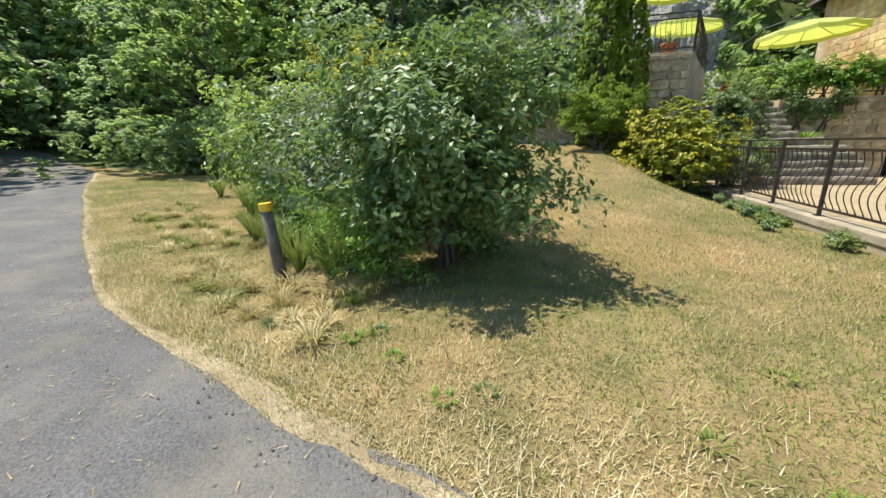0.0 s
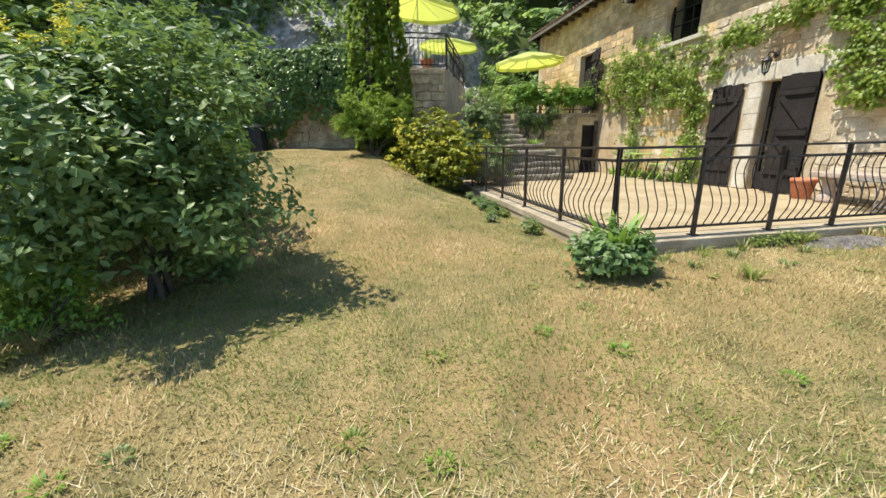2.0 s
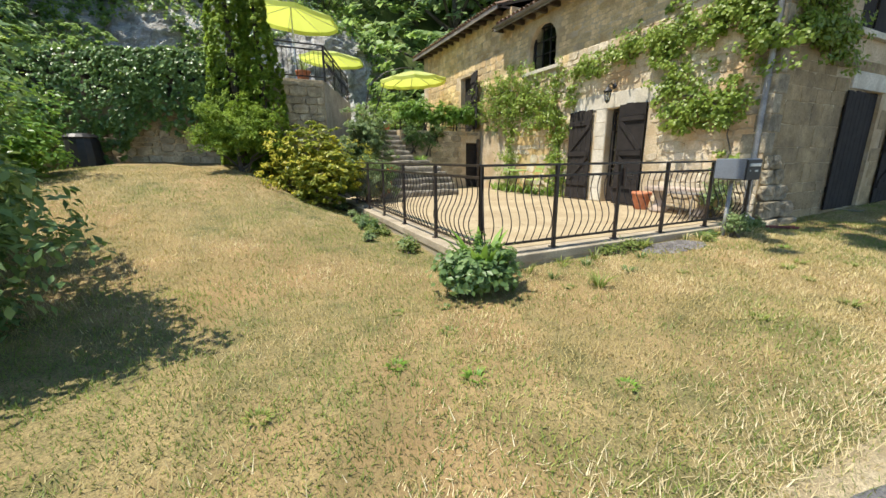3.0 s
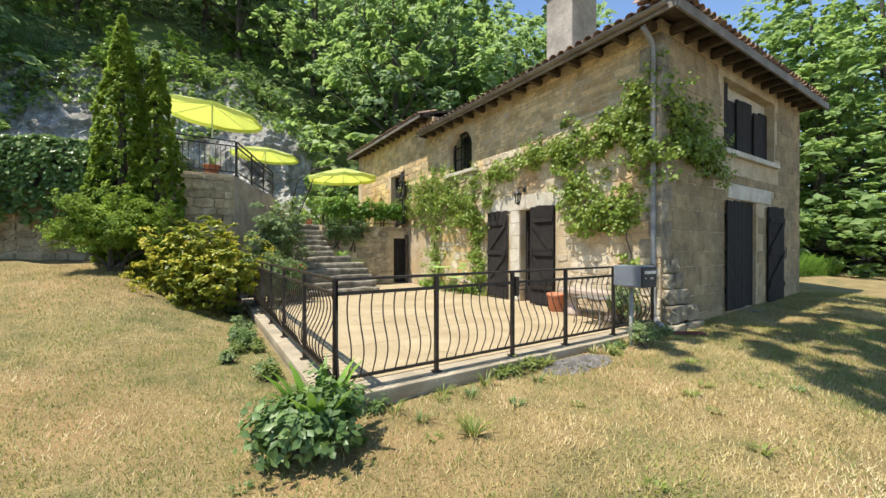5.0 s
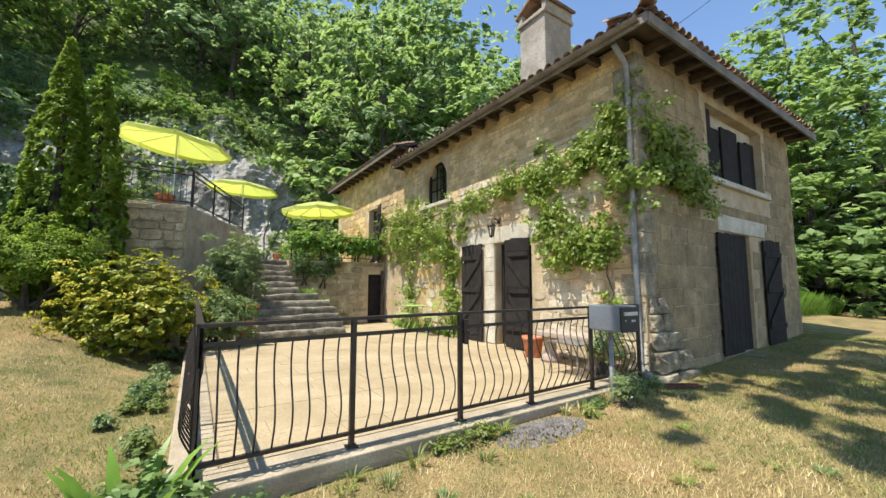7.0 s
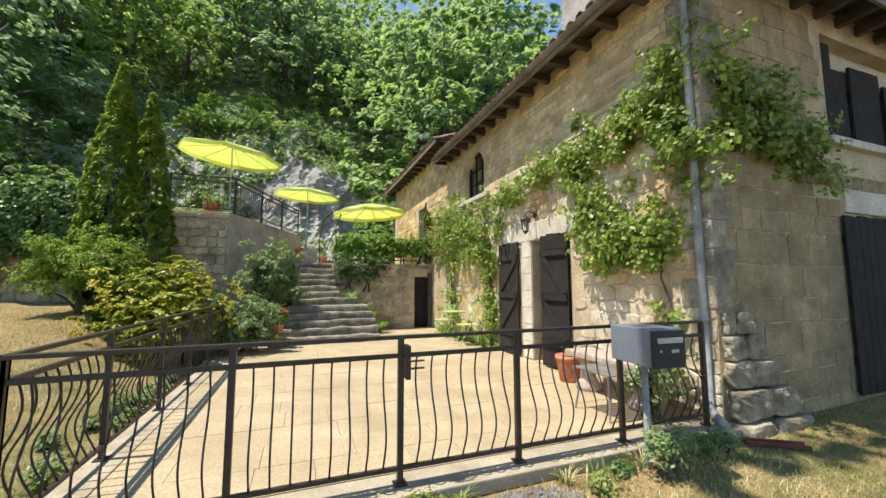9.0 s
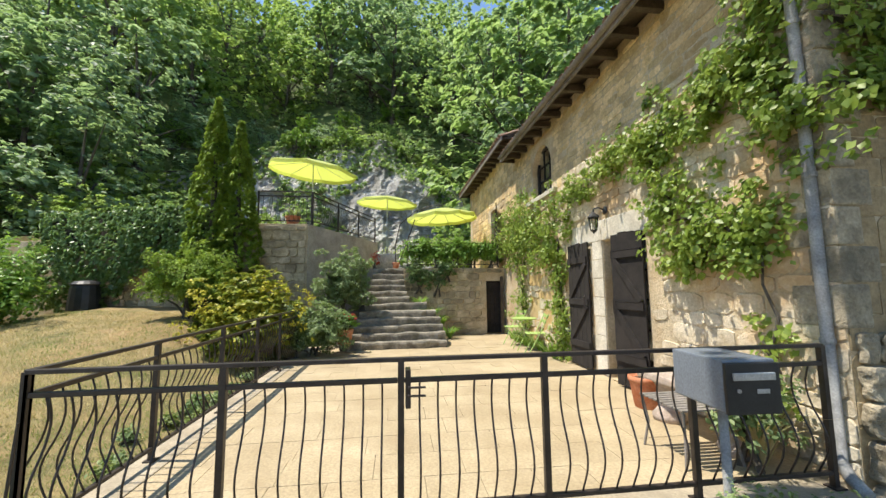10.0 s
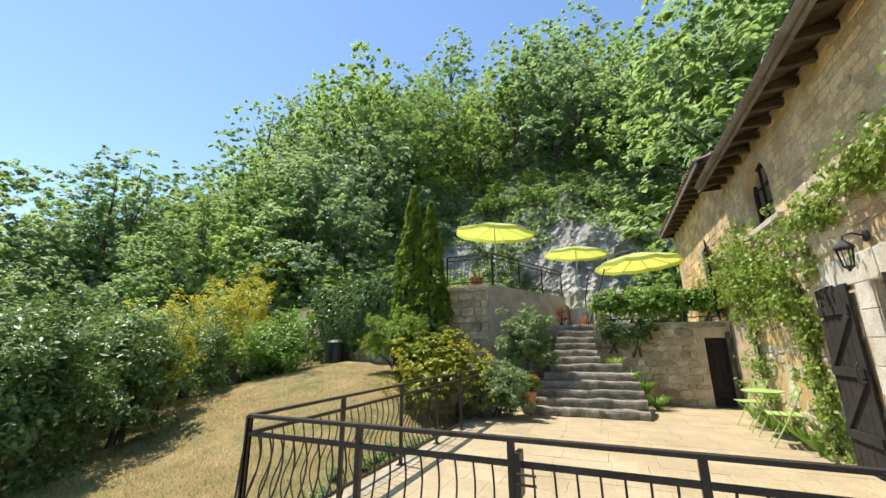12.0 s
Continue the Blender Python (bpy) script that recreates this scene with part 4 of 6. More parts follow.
# the wood on the hill: a few trees, each repeated at other sizes and turns
kinds = []
for i, (mt, hgt, rad) in enumerate([(G_TREE, 12, 4.2), (G_TREE2, 13, 4.0), (G_TREE3, 10.5, 4.1), (G_TREE, 14, 4.6), (G_TREE2, 11, 4.6)]):
    kinds.append((tree("forest_tree", "leafy broadleaf tree on the wooded hillside", (0, 0, 0), hgt, rad, mt, 0.35, 375, 14, 0.66, crown_low=0.12), hgt))
for mt, hgt, rad in ((G_TREE2, 10, 3.6), (G_TREE3, 9, 3.5), (G_TREE, 10.5, 3.8)):
    kinds.append((tree("forest_tree", "leafy broadleaf tree at the edge of the wood", (0, 0, 0), hgt, rad, mt, 0.25, 700, 16, 0.50, crown_low=0.0), hgt))
rng = random.Random(11)
spots = []


def sow(x0, x1, y0, y1, gap, n):
    tries = 0
    while n and tries < 4000:
        tries += 1
        x, y = rng.uniform(x0, x1), rng.uniform(y0, y1)
        if all((x - a) ** 2 + (y - b) ** 2 > gap * gap for a, b in spots) and road_offset(x, y) > 3.0 and not (-13 < x < 7 and y < 33):
            spots.append((x, y))
            n -= 1


sow(14, 38, 22, 38, 3.8, 20)
sow(-18, 16, 25.5, 40, 4.2, 40)
sow(-42, -12, 20, 38, 4.4, 40)
sow(-34, 30, 36, 52, 5.2, 16)
sow(30, 46, -8, 20, 5.0, 9)
sow(-50, -32, -12, 4, 4.5, 6)
far = len(spots)
sow(-36, -14, 14.5, 20, 3.4, 14)
for x, y in ((-11, 14.2), (-15, 12.6), (-19, 11.8), (-23.5, 13.5), (-12.5, 18), (-17, 16.5), (-28, 14), (-31, 2.0), (-25.5, 3.0), (-36, 15.5), (-41, 16), (-46, 17), (-51, 17.5), (26.5, 7.5), (27, 13), (31, 10), (19, 17), (29, 2)):
    spots.append((x, y))
for j, (x, y) in enumerate(spots):
    near_ = j - far
    src, hgt = kinds[j % 5] if near_ < 0 else kinds[5 + near_ % 3]
    s = rng.uniform(0.85, 1.3) if near_ < 0 else rng.uniform(0.85, 1.15)
    if near_ < 0 and x < -10:
        s *= 0.8
    elif x < -34:
        s *= 1.3
    if near_ >= 0 and -13 < x < -5:
        s *= 0.92
    m = pose(x, y, ground_z(x, y) - 0.2, rng.uniform(-4, 4), rng.uniform(-4, 4), rng.uniform(0, 360)) @ Matrix.Scale(s, 4)
    if j < 5 or near_ in (0, 1, 2):
        src.matrix_basis = m
        src["group"] = "trees of the hillside wood"
    else:
        copy_thing(src, m)
# tall trees standing behind the house
for j, (x, y, s) in enumerate([(11, 21.5, 1.3), (14.5, 20, 1.4), (18, 21.5, 1.5), (17.5, 16.5, 1.4), (21.5, 18, 1.6), (24, 21.5, 1.6), (19, 15, 1.15), (15, 24, 1.5), (26, 2.6, 1.5), (28, 0.2, 1.6), (25.5, 3.9, 1.2), (24.5, 2.2, 1.1)]):
    copy_thing(kinds[7 if j in (3, 6, 8, 9, 10, 11) else j % 3][0], pose(x, y, ground_z(x, y) - 0.2, 0, 0, 47 * j) @ Matrix.Scale(s, 4))
for j, (x, y, s) in enumerate([(-35, 7.0, 1.5), (-39.5, 14, 1.6), (-33, 13.5, 1.4), (-44, 8.0, 1.5)]):
    if road_offset(x, y) > 2.5:
        copy_thing(kinds[5 + j % 3][0], pose(x, y, ground_z(x, y) - 0.2, 0, 0, 71 * j) @ Matrix.Scale(s, 4))


def thicket(name, label, at, r, material, leaf, sprays, per, size):
    """A broad bush of several rounded boughs reaching down to the ground."""
    root = thing(name, label, "shrub", at)
    ats, outs = [], []
    for i in range(6):
        a = 2 * math.pi * i / 5 + RNG.random()
        k = 0.0 if i == 5 else 0.55
        o = np.array([k * r * math.cos(a), k * r * math.sin(a), r * (0.45 + 0.25 * RNG.random()) + (0.45 * r if i == 5 else 0)])
        q = r * (0.48 + 0.16 * RNG.random())
        p, w = puffs(RNG, o, (q, q, q * 0.9), sprays // 6, per, size, -0.7)
        ats.append(p)
        outs.append(w)
        bm = bmesh.new()
        tube(bm, [(0.1 * math.cos(a), 0.1 * math.sin(a), -0.3), (o[0] * 0.5, o[1] * 0.5, o[2] * 0.6), tuple(o)], [0.05, 0.03, 0.012], 5)
        part("stem", bm, M_BARK, root)
    part("foliage", leaf_mesh("foliage", np.concatenate(ats), np.concatenate(outs), leaf, material, RNG, 0.6, 0.3, 0.35, up=0.2), None, root)
    return root


# bushes covering the slope over the cliff
slope = [thicket("slope_bush", "leafy bush on the slope over the cliff", (0, 0, 0), r_, mt, 0.2, 150, 14, 0.36) for mt, r_ in ((G_TREE3, 2.0), (G_BRIGHT, 1.7), (G_TREE2, 2.2), (G_TREE, 1.9))]
taken = []
tries = 0
while len(taken) < 78 and tries < 6000:
    tries += 1
    x, y = rng.uniform(-22, 10), rng.uniform(14, 36)
    if y < 25.6 + (0 if x > -10 else 0.55 * (x + 10)) or any((x - a) ** 2 + (y - b) ** 2 < 6.5 for a, b in taken):
        continue
    m = pose(x, y, ground_z(x, y) - 0.3, rng.uniform(0, 14), 0, rng.uniform(0, 360)) @ Matrix.Scale(rng.uniform(0.6, 1.05), 4)
    if len(taken) < 4:
        slope[len(taken)].matrix_basis = m
        slope[len(taken)]["group"] = "bushes of the slope"
    else:
        copy_thing(slope[rng.choice((0, 1, 2, 2, 3, 3))], m)
    taken.append((x, y))
fl = thicket("flowering_shrub", "rounded shrub with yellow flowers and green leaves", (-0.95, 6.0, gz(-0.95, 6.0) - 0.05), 1.10, G_GOLDBUSH, 0.085, 900, 26, 0.18)
c, d = clumps(RNG, 460, (0, 0, 0.78), (1.22, 1.1, 0.92), 0.9, -0.4)
c[:, 2] = np.maximum(c[:, 2], 0.1)
pts, out = foliage(RNG, c, d * 2, 9, 0.07)
part("flower", leaf_mesh("flower", pts, out, 0.05, G_YELLOW, RNG, 0.8, 0.0, 0.5), None, fl, "yellow blossom")

for x, y, r_ in ((-9.3, 11.6, 1.5), (-13, 11.6, 1.8), (-16.5, 10.2, 1.9), (-18.5, 9.6, 1.9), (-21, 11.6, 2.1), (-25, 13.4, 2.2), (-6.6, 13.6, 1.5)):
    thicket("thicket_bush", "dense leafy bush at the foot of the wooded slope", (x, y, gz(x, y) - 0.2), r_, G_TREE2 if x % 2 else G_TREE3, 0.17, 330, 16, 0.32)
for x, y, r_ in ((23, 6.5, 2.2), (25, 4.2, 2.0), (27.5, 2.0, 2.2), (29, -1.5, 2.3), (22, 10, 2.4), (31, -5, 2.4), (20, 13, 2.3)):
    thicket("thicket_bush", "dark leafy bush behind the meadow", (x, y, gz(x, y) - 0.3), r_, G_TREE2, 0.2, 240, 14, 0.36)

# ---- climbing plants, hedge and cliff ----
def along(pts, n):
    """Points spread evenly along a line of points."""
    p = np.asarray(pts, dtype=float)
    seg = np.linalg.norm(np.diff(p, axis=0), axis=1)
    cum = np.concatenate([[0], np.cumsum(seg)])
    q = RNG.random(n) * cum[-1]
    i = np.clip(np.searchsorted(cum, q) - 1, 0, len(seg) - 1)
    f = ((q - cum[i]) / seg[i])[:, None]
    return p[i] * (1 - f) + p[i + 1] * f


def climber(name, label, lines, normal, leaf, material, per=20):
    """A climbing plant: woody stems along lines on a wall, with leafy clumps round them. A line is (points, clumps, spread)."""
    root = thing(name, label, "climbing plant")
    nrm = np.asarray(normal, dtype=float)
    ats, outs = [], []
    for pts, n, spread in lines:
        c = along(pts, n) + RNG.normal(0, spread * 0.75, (n, 3)) * (1 - 0.6 * np.abs(nrm))
        c = c + nrm * np.abs(RNG.normal(0.02, 0.10, (n, 1)))
        a, o = foliage(RNG, c, np.repeat(nrm[None], n, 0), per, 0.17)
        behind = np.sum((a - np.asarray(pts[0])) * nrm, axis=1)
        a = a + nrm * np.maximum(0, 0.02 - behind)[:, None]
        ats.append(a)
        outs.append(o + nrm * 0.7)
        bm = bmesh.new()
        q = [Vector(p) for p in pts]
        fine_ = []
        for u, v in zip(q, q[1:]):
            fine_ += [u.lerp(v, k / 5) + Vector(RNG.normal(0, 0.03, 3)) * (1 if k else 0) for k in range(5)]
        fine_ = [p + Vector(nrm) * 0.03 for p in fine_ + [q[-1]]]
        tube(bm, fine_, [0.022 - 0.014 * k / len(fine_) for k in range(len(fine_))], 5)
        part("stem", bm, M_BARK, root)
    part("foliage", leaf_mesh("foliage", np.concatenate(ats), np.concatenate(outs), leaf, material, RNG, 0.8, 0.5, 0.6), None, root)
    return root


W = WX - 0.02
climber("climbing_vine", "vigorous green vine trained over the ochre wall beside the door",
        [([(W, 7.0, 0.1), (W, 7.1, 1.3), (W, 6.9, 2.6), (W, 7.3, 3.2)], 60, 0.30),
         ([(W, 8.4, 3.0), (W, 7.2, 3.2), (W, 6.0, 2.85), (W, 5.2, 2.75), (W, 4.45, 2.75)], 190, 0.50),
         ([(W, 8.3, 2.5), (W, 7.2, 2.5), (W, 5.6, 2.3), (W, 4.8, 2.2)], 120, 0.40),
         ([(W, 4.85, 2.4), (W, 4.78, 1.2), (W, 4.75, 0.05)], 80, 0.20)], (-1, 0, 0), 0.072, G_VINE)
climber("climbing_vine", "sunlit vine reaching over the door and round the house corner",
        [([(W, 0.55, 0.1), (W, 0.5, 1.0), (W, 0.6, 1.8)], 12, 0.12),
         ([(W, 0.6, 1.8), (W, 0.9, 2.0), (W, 1.6, 2.2), (W, 1.85, 2.9), (W, 1.95, 3.4)], 90, 0.25),
         ([(W, 1.9, 3.35), (W, 2.7, 3.35), (W, 3.5, 3.2), (W, 4.3, 3.0)], 80, 0.17),
         ([(W, 1.8, 3.3), (W, 1.0, 3.3), (W, 0.4, 3.7), (W, 0.15, 3.9)], 110, 0.32),
         ([(W, 0.5, 3.6), (W, 0.25, 3.0), (W, 0.1, 2.6)], 60, 0.26),
         ([(W, 0.5, 2.0), (W, 1.0, 1.75), (W, 1.5, 1.75)], 60, 0.2)], (-1, 0, 0), 0.072, G_VINE)
climber("climbing_vine", "vine spilling over the shaded gable wall",
        [([(5.45, -0.02, 3.6), (6.0, -0.02, 3.45), (6.7, -0.02, 3.1), (7.5, -0.02, 2.75)], 110, 0.27),
         ([(5.5, -0.02, 3.0), (6.0, -0.02, 3.0), (6.6, -0.02, 2.9)], 50, 0.2)], (0, -1, 0), 0.072, G_VINE)


def hedge_run(name, label, pts, z_top, z_low, depth, material, leaf, n):
    """A boxy ivy hedge that caps a wall and hangs down its face; z_low gives the hem at each point."""
    root = thing(name, label, "hedge")
    per = 14
    base = along([(x, y, z) for (x, y), z in zip(pts, z_low)], n)
    d = np.asarray(pts[-1]) - np.asarray(pts[0])
    nrm = np.array([d[1], -d[0], 0]) / np.linalg.norm(d)
    hem = base[:, 2] + 0.14 * np.sin(base[:, 0] * 2.3) + RNG.normal(0, 0.12, n)
    top = RNG.random(n) < 0.22
    z = np.where(top, z_top + 0.05 * np.sin(base[:, 0] * 3.1), hem + (z_top - hem) * RNG.random(n) ** 0.9)
    swell = 0.16 + 0.20 * np.sin(np.clip((z - hem) / (z_top - hem), 0, 1) * math.pi) ** 0.7 + 0.07 * np.sin(base[:, 0] * 5.2 + z * 4)
    off = np.where(top, RNG.uniform(-depth, 0.18, n), swell)
    c = base.copy()
    c[:, 2] = z
    c += nrm * off[:, None]
    way = np.where(top[:, None], np.array([0, 0, 1.0]), nrm + np.array([-0.25, 0, 0.75]))
    o = unit(RNG.normal(0, 1, (n, per, 3)) + way[:, None])
    at = c[:, None] + o * 0.09 * (0.4 + RNG.random((n, per, 1)))
    part("foliage", leaf_mesh("foliage", at.reshape(-1, 3), (o * 0.8 + way[:, None] * 0.6).reshape(-1, 3), leaf, material, RNG, 0.8, 0.6, 0.4), None, root)
    # dark box close behind the leaves, standing in for the shade between them
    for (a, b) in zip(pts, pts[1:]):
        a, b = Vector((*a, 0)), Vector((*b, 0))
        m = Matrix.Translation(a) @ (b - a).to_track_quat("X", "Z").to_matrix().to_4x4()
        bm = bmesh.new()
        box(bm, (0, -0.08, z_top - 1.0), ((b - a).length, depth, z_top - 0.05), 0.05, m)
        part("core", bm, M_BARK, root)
    return root


hedge_run("ivy_hedge", "clipped glossy ivy hedge hanging over the old garden wall", [(-7.75, 9.42), (-4.9, 8.28), (-4.2, 7.98), (-2.5, 7.8)], 3.52, (0.75, 1.0, 1.95, 1.95), 0.6, G_IVY, 0.085, 3000)

# cliff behind the garden
def cliff_top(x):
    return 12.2 - (0.085 * x * x if x > 0 else 0.012 * x * x) + 1.0 * noise.noise((x * 0.35, 0, 3))


def cliff_y(x, z, t):
    y = 17.8 + 5.6 * t + 1.3 * noise.noise((x * 0.33, z * 0.3, 1)) + 0.7 * abs(noise.noise((x * 0.9, z * 0.5, 5))) + 0.4 * abs(noise.noise((x * 2.3, z * 1.6, 9))) + 0.18 * noise.noise((x * 5, z * 5, 3))
    return y + 2.0 * smooth(0.6, 1.05, t)


bm = bmesh.new()
cols = []
for i in range(150):
    x = -13 + 25 * i / 149
    top = cliff_top(x)
    cols.append([bm.verts.new((x, cliff_y(x, 1.2 + (top - 1.2) * j / 63, j / 63), 1.2 + (top - 1.2) * j / 63)) for j in range(64)])
for a, b in zip(cols, cols[1:]):
    for k in range(63):
        bm.faces.new((a[k], b[k], b[k + 1], a[k + 1]))
tagged(part("cliff", bm, M_ROCK), "grey limestone cliff hung with ivy behind the garden", "cliff", kind="structure")


def bare(x, z):
    """True where the rock of the cliff lies open."""
    w = 0.7 * noise.noise((x * 0.6, z * 0.6, 8)) + 0.4 * noise.noise((x * 1.9, z * 1.9, 4))
    a = ((x - 1.7) / 3.0) ** 2 + ((z - 6.3) / 2.9) ** 2
    b = ((x + 6.6) / 1.6) ** 2 + ((z - 7.0) / 1.7) ** 2
    c = ((x - 7.2) / 1.2) ** 2 + ((z - 7.6) / 1.6) ** 2
    return min(a, b, c) + w < 0.85


def hang_ivy(name, label, material, leaf, n, per, size, seed):
    """Sprays of ivy over the face and the brow of the cliff, leaving the bare rock open."""
    g_ = random.Random(seed)
    at, way = [], []
    while len(at) < n:
        x, t = g_.uniform(-13, 11.5), g_.random() ** 0.75 * 1.04
        top = cliff_top(x)
        z = 1.2 + (top - 1.2) * min(t, 1.0)
        if bare(x, z) or z < 2.6:
            continue
        lump = 0.22 + 0.40 * max(0, noise.noise((x * 0.8, z * 0.8, seed))) + (0.25 if t > 0.85 else 0)
        at.append((x, cliff_y(x, z, min(t, 1.0)) - lump * g_.uniform(0.5, 1.0), z + (0.3 * g_.random() if t > 0.9 else 0)))
        way.append((-0.3 + 0.15 * noise.noise((x, z, 2)), -0.8, 0.9 + (0.8 if t > 0.85 else 0)))
    c, d = np.array(at), unit(np.array(way))
    o = unit(RNG.normal(0, 1, (n, per, 3)) + d[:, None] * 0.8)
    k = size * (0.5 + 0.8 * RNG.random((n, 1, 1)))
    p = c[:, None] + o * k * (0.5 + 0.5 * RNG.random((n, per, 1)))
    out = o * 0.8 + d[:, None] * 0.5 + np.array([0, 0, 0.25])
    ob = new(name, leaf_mesh(name, p.reshape(-1, 3), out.reshape(-1, 3), leaf, material, RNG, 0.75, 0.5, 0.35))
    return tagged(ob, label, "ivy", kind="stuff")


hang_ivy("cliff_ivy", "dark glossy ivy hanging over the limestone cliff", G_IVY, 0.17, 1700, 16, 0.34, 3)
hang_ivy("cliff_creeper", "bright green creeper and grass on the cliff", G_TREE3, 0.16, 1300, 15, 0.34, 14)
rr = random.Random(5)
for i in range(20):
    x = -12 + i * 1.15
    s = rr.uniform(0.7, 1.15)
    thicket("cliff_top_shrub", "bright leafy shrub on the brow of the cliff", (x, 25.0 + rr.uniform(-0.4, 0.6), cliff_top(x) - 0.7 + rr.uniform(-0.3, 0.3)), s, rr.choice([G_BRIGHT, G_TREE, G_TREE3]), 0.15, 90, 16, 0.26)
for x, y, s in ((4.6, 16.5, 1.6), (6.2, 17.8, 1.8), (-4.5, 15.5, 1.5), (-7, 14.5, 1.7), (-3, 17.5, 1.7), (7.0, 16.6, 1.5), (-9.5, 13.0, 1.8)):
    thicket("garden_shrub", "leafy shrub growing on the terrace under the cliff", (x, y, 3.0 if x < 1.2 else 2.1), s, rr.choice([G_BRIGHT, G_TREE, G_TREE3]), 0.13, 260, 16, 0.24)

# planting on the retaining wall and along the steps
for x in (2.7, 3.3, 3.9, 4.5, 5.0):
    shrub("trailing_rose", "green leafy plant trained along the low wall railing", (x, 9.25, 2.0), (0.42, 0.28, 0.50), G_BRIGHT, 0.085, 90, 20, 0.13, "plant", 0.6, 3)
for x, z, s in ((2.75, 1.3, 0.4), (3.3, 1.2, 0.42), (3.6, 1.65, 0.35), (2.6, 1.7, 0.3)):
    shrub("trailing_plant", "dark trailing plant hanging down the retaining wall", (x, 9.02, z), (s, 0.18, s), G_BUSH, 0.065, 60, 20, 0.11, "plant", 0.5, 2)
G_LINES = [(2.72, 8.35, 0.85, 0.32), (3.05, 8.1, 0.55, 0.3), (3.55, 8.2, 0.0, 0.32), (3.4, 8.75, 0.3, 0.36)]


def strappy(name, label, at, n, length, material, width=0.028, upright=0.5):
    """A tuft of arching strap leaves."""
    root = thing(name, label, "plant", at)
    v, f = [], []
    for i in range(n):
        a = RNG.random() * 2 * math.pi
        L = length * (0.65 + 0.5 * RNG.random())
        reach = L * (0.35 + (1 - upright) * RNG.random())
        d = np.array([math.cos(a), math.sin(a)])
        sd = np.array([-d[1], d[0]])
        b = len(v)
        for k in range(5):
            t = k / 4
            c = d * (0.04 + reach * t ** 1.3)
            z = L * (t * 1.15 - 0.55 * t * t * (0.6 + (1 - upright)))
            w = width * (1 - t) ** 0.7 * 0.5 + 0.001
            v += [(c[0] + sd[0] * w, c[1] + sd[1] * w, z), (c[0] - sd[0] * w, c[1] - sd[1] * w, z)]
        for k in range(4):
            o = b + 2 * k
            f += [(o, o + 1, o + 3), (o, o + 3, o + 2)]
    part("foliage", arrays_mesh("foliage", v, f, material), None, root)
    return root


for x, y, z, r in G_LINES:
    strappy("day_lily", "clump of strappy yellow-green leaves beside the steps", (x, y, z), 70, 0.55, G_BRIGHT)
shrub("geranium", "red flowering geranium trailing from its pot", (0.88, 6.45, 0.50), (0.26, 0.24, 0.2), G_BRIGHT, 0.06, 60, 16, 0.09, "plant", 0.8, 3)
shrub("geranium_flower", "small red geranium flowers above the leaves", (0.95, 6.42, 0.68), (0.24, 0.2, 0.10), G_RED, 0.045, 16, 10, 0.03, "flower", 0.9, 2)


def pot(name, label, at, r, h, soil=True):
    """A flared clay pot with a rolled rim, and its soil."""
    root = thing(name, label, "plant pot", at)
    bm = bmesh.new()
    lathe(bm, [(r * 0.66, 0), (r * 0.70, 0.01), (r * 0.93, h * 0.80), (r * 0.94, h * 0.82), (r, h * 0.83), (r * 1.02, h * 0.9), (r, h), (r * 0.9, h), (r * 0.86, h * 0.88)], 22)
    part("pot_body", bm, M_TERRACOTTA, root, smooth=True)
    bm = bmesh.new()
    lathe(bm, [(r * 0.84, h * 0.80), (r * 0.80, h * 0.89)], 18)
    part("soil", bm, M_SOIL, root, "dark potting soil")
    return root


pot("flower_pot", "terracotta pot on the lowest stone steps", (0.90, 6.45, 0.17), 0.20, 0.34)
pot("flower_pot", "orange terracotta pot standing by the house wall", (5.02, 1.85, 0.0), 0.19, 0.36)
pot("flower_pot", "terracotta pot on the upper terrace wall", (-0.75, 8.15, 3.15), 0.2, 0.26)
strappy("potted_grass", "grassy plant in the pot on the upper wall", (-0.75, 8.15, 3.38), 60, 0.5, G_SAGE, 0.02)
pot("flower_pot", "small terracotta pot at the head of the steps", (2.05, 9.75, 2.04), 0.12, 0.2)
shrub("geranium", "red geranium at the head of the steps", (1.35, 10.3, 2.04), (0.22, 0.2, 0.3), G_RED, 0.05, 24, 12, 0.08, "plant", 0.8, 3)

# big-leaved plant and weeds at the terrace corner
weed = strappy("comfrey_plant", "large coarse-leaved green plant at the terrace corner", (-0.28, -0.48, gz(-0.28, -0.48)), 34, 0.72, G_BRIGHT, 0.12, 0.8)
shrub("nettle_clump", "leafy green weeds around the terrace corner", (-0.35, -0.45, gz(-0.35, -0.45)), (0.42, 0.36, 0.24), G_BUSH, 0.075, 130, 18, 0.12, "weeds", 0.65, 4)
for i in range(30):
    x = rr.uniform(0.15, 5.0)
    y = -0.2 - abs(rr.gauss(0, 0.12))
    if i % 3:
        strappy("grass_tuft", "small grass tuft at the foot of the terrace edge", (x, y, gz(x, y)), 26, rr.uniform(0.08, 0.2), rr.choice([G_GRASS, G_BUSH, G_STRAW]), 0.008)
    else:
        s = rr.uniform(0.05, 0.14)
        shrub("weed", "small green weed at the foot of the terrace edge", (x, y, gz(x, y) - 0.02), (s * rr.uniform(0.9, 1.8), s, s), rr.choice([G_BUSH, G_SAGE, G_GRASS]), 0.035, 26, 10, 0.07, "weeds", 0.6, 2)
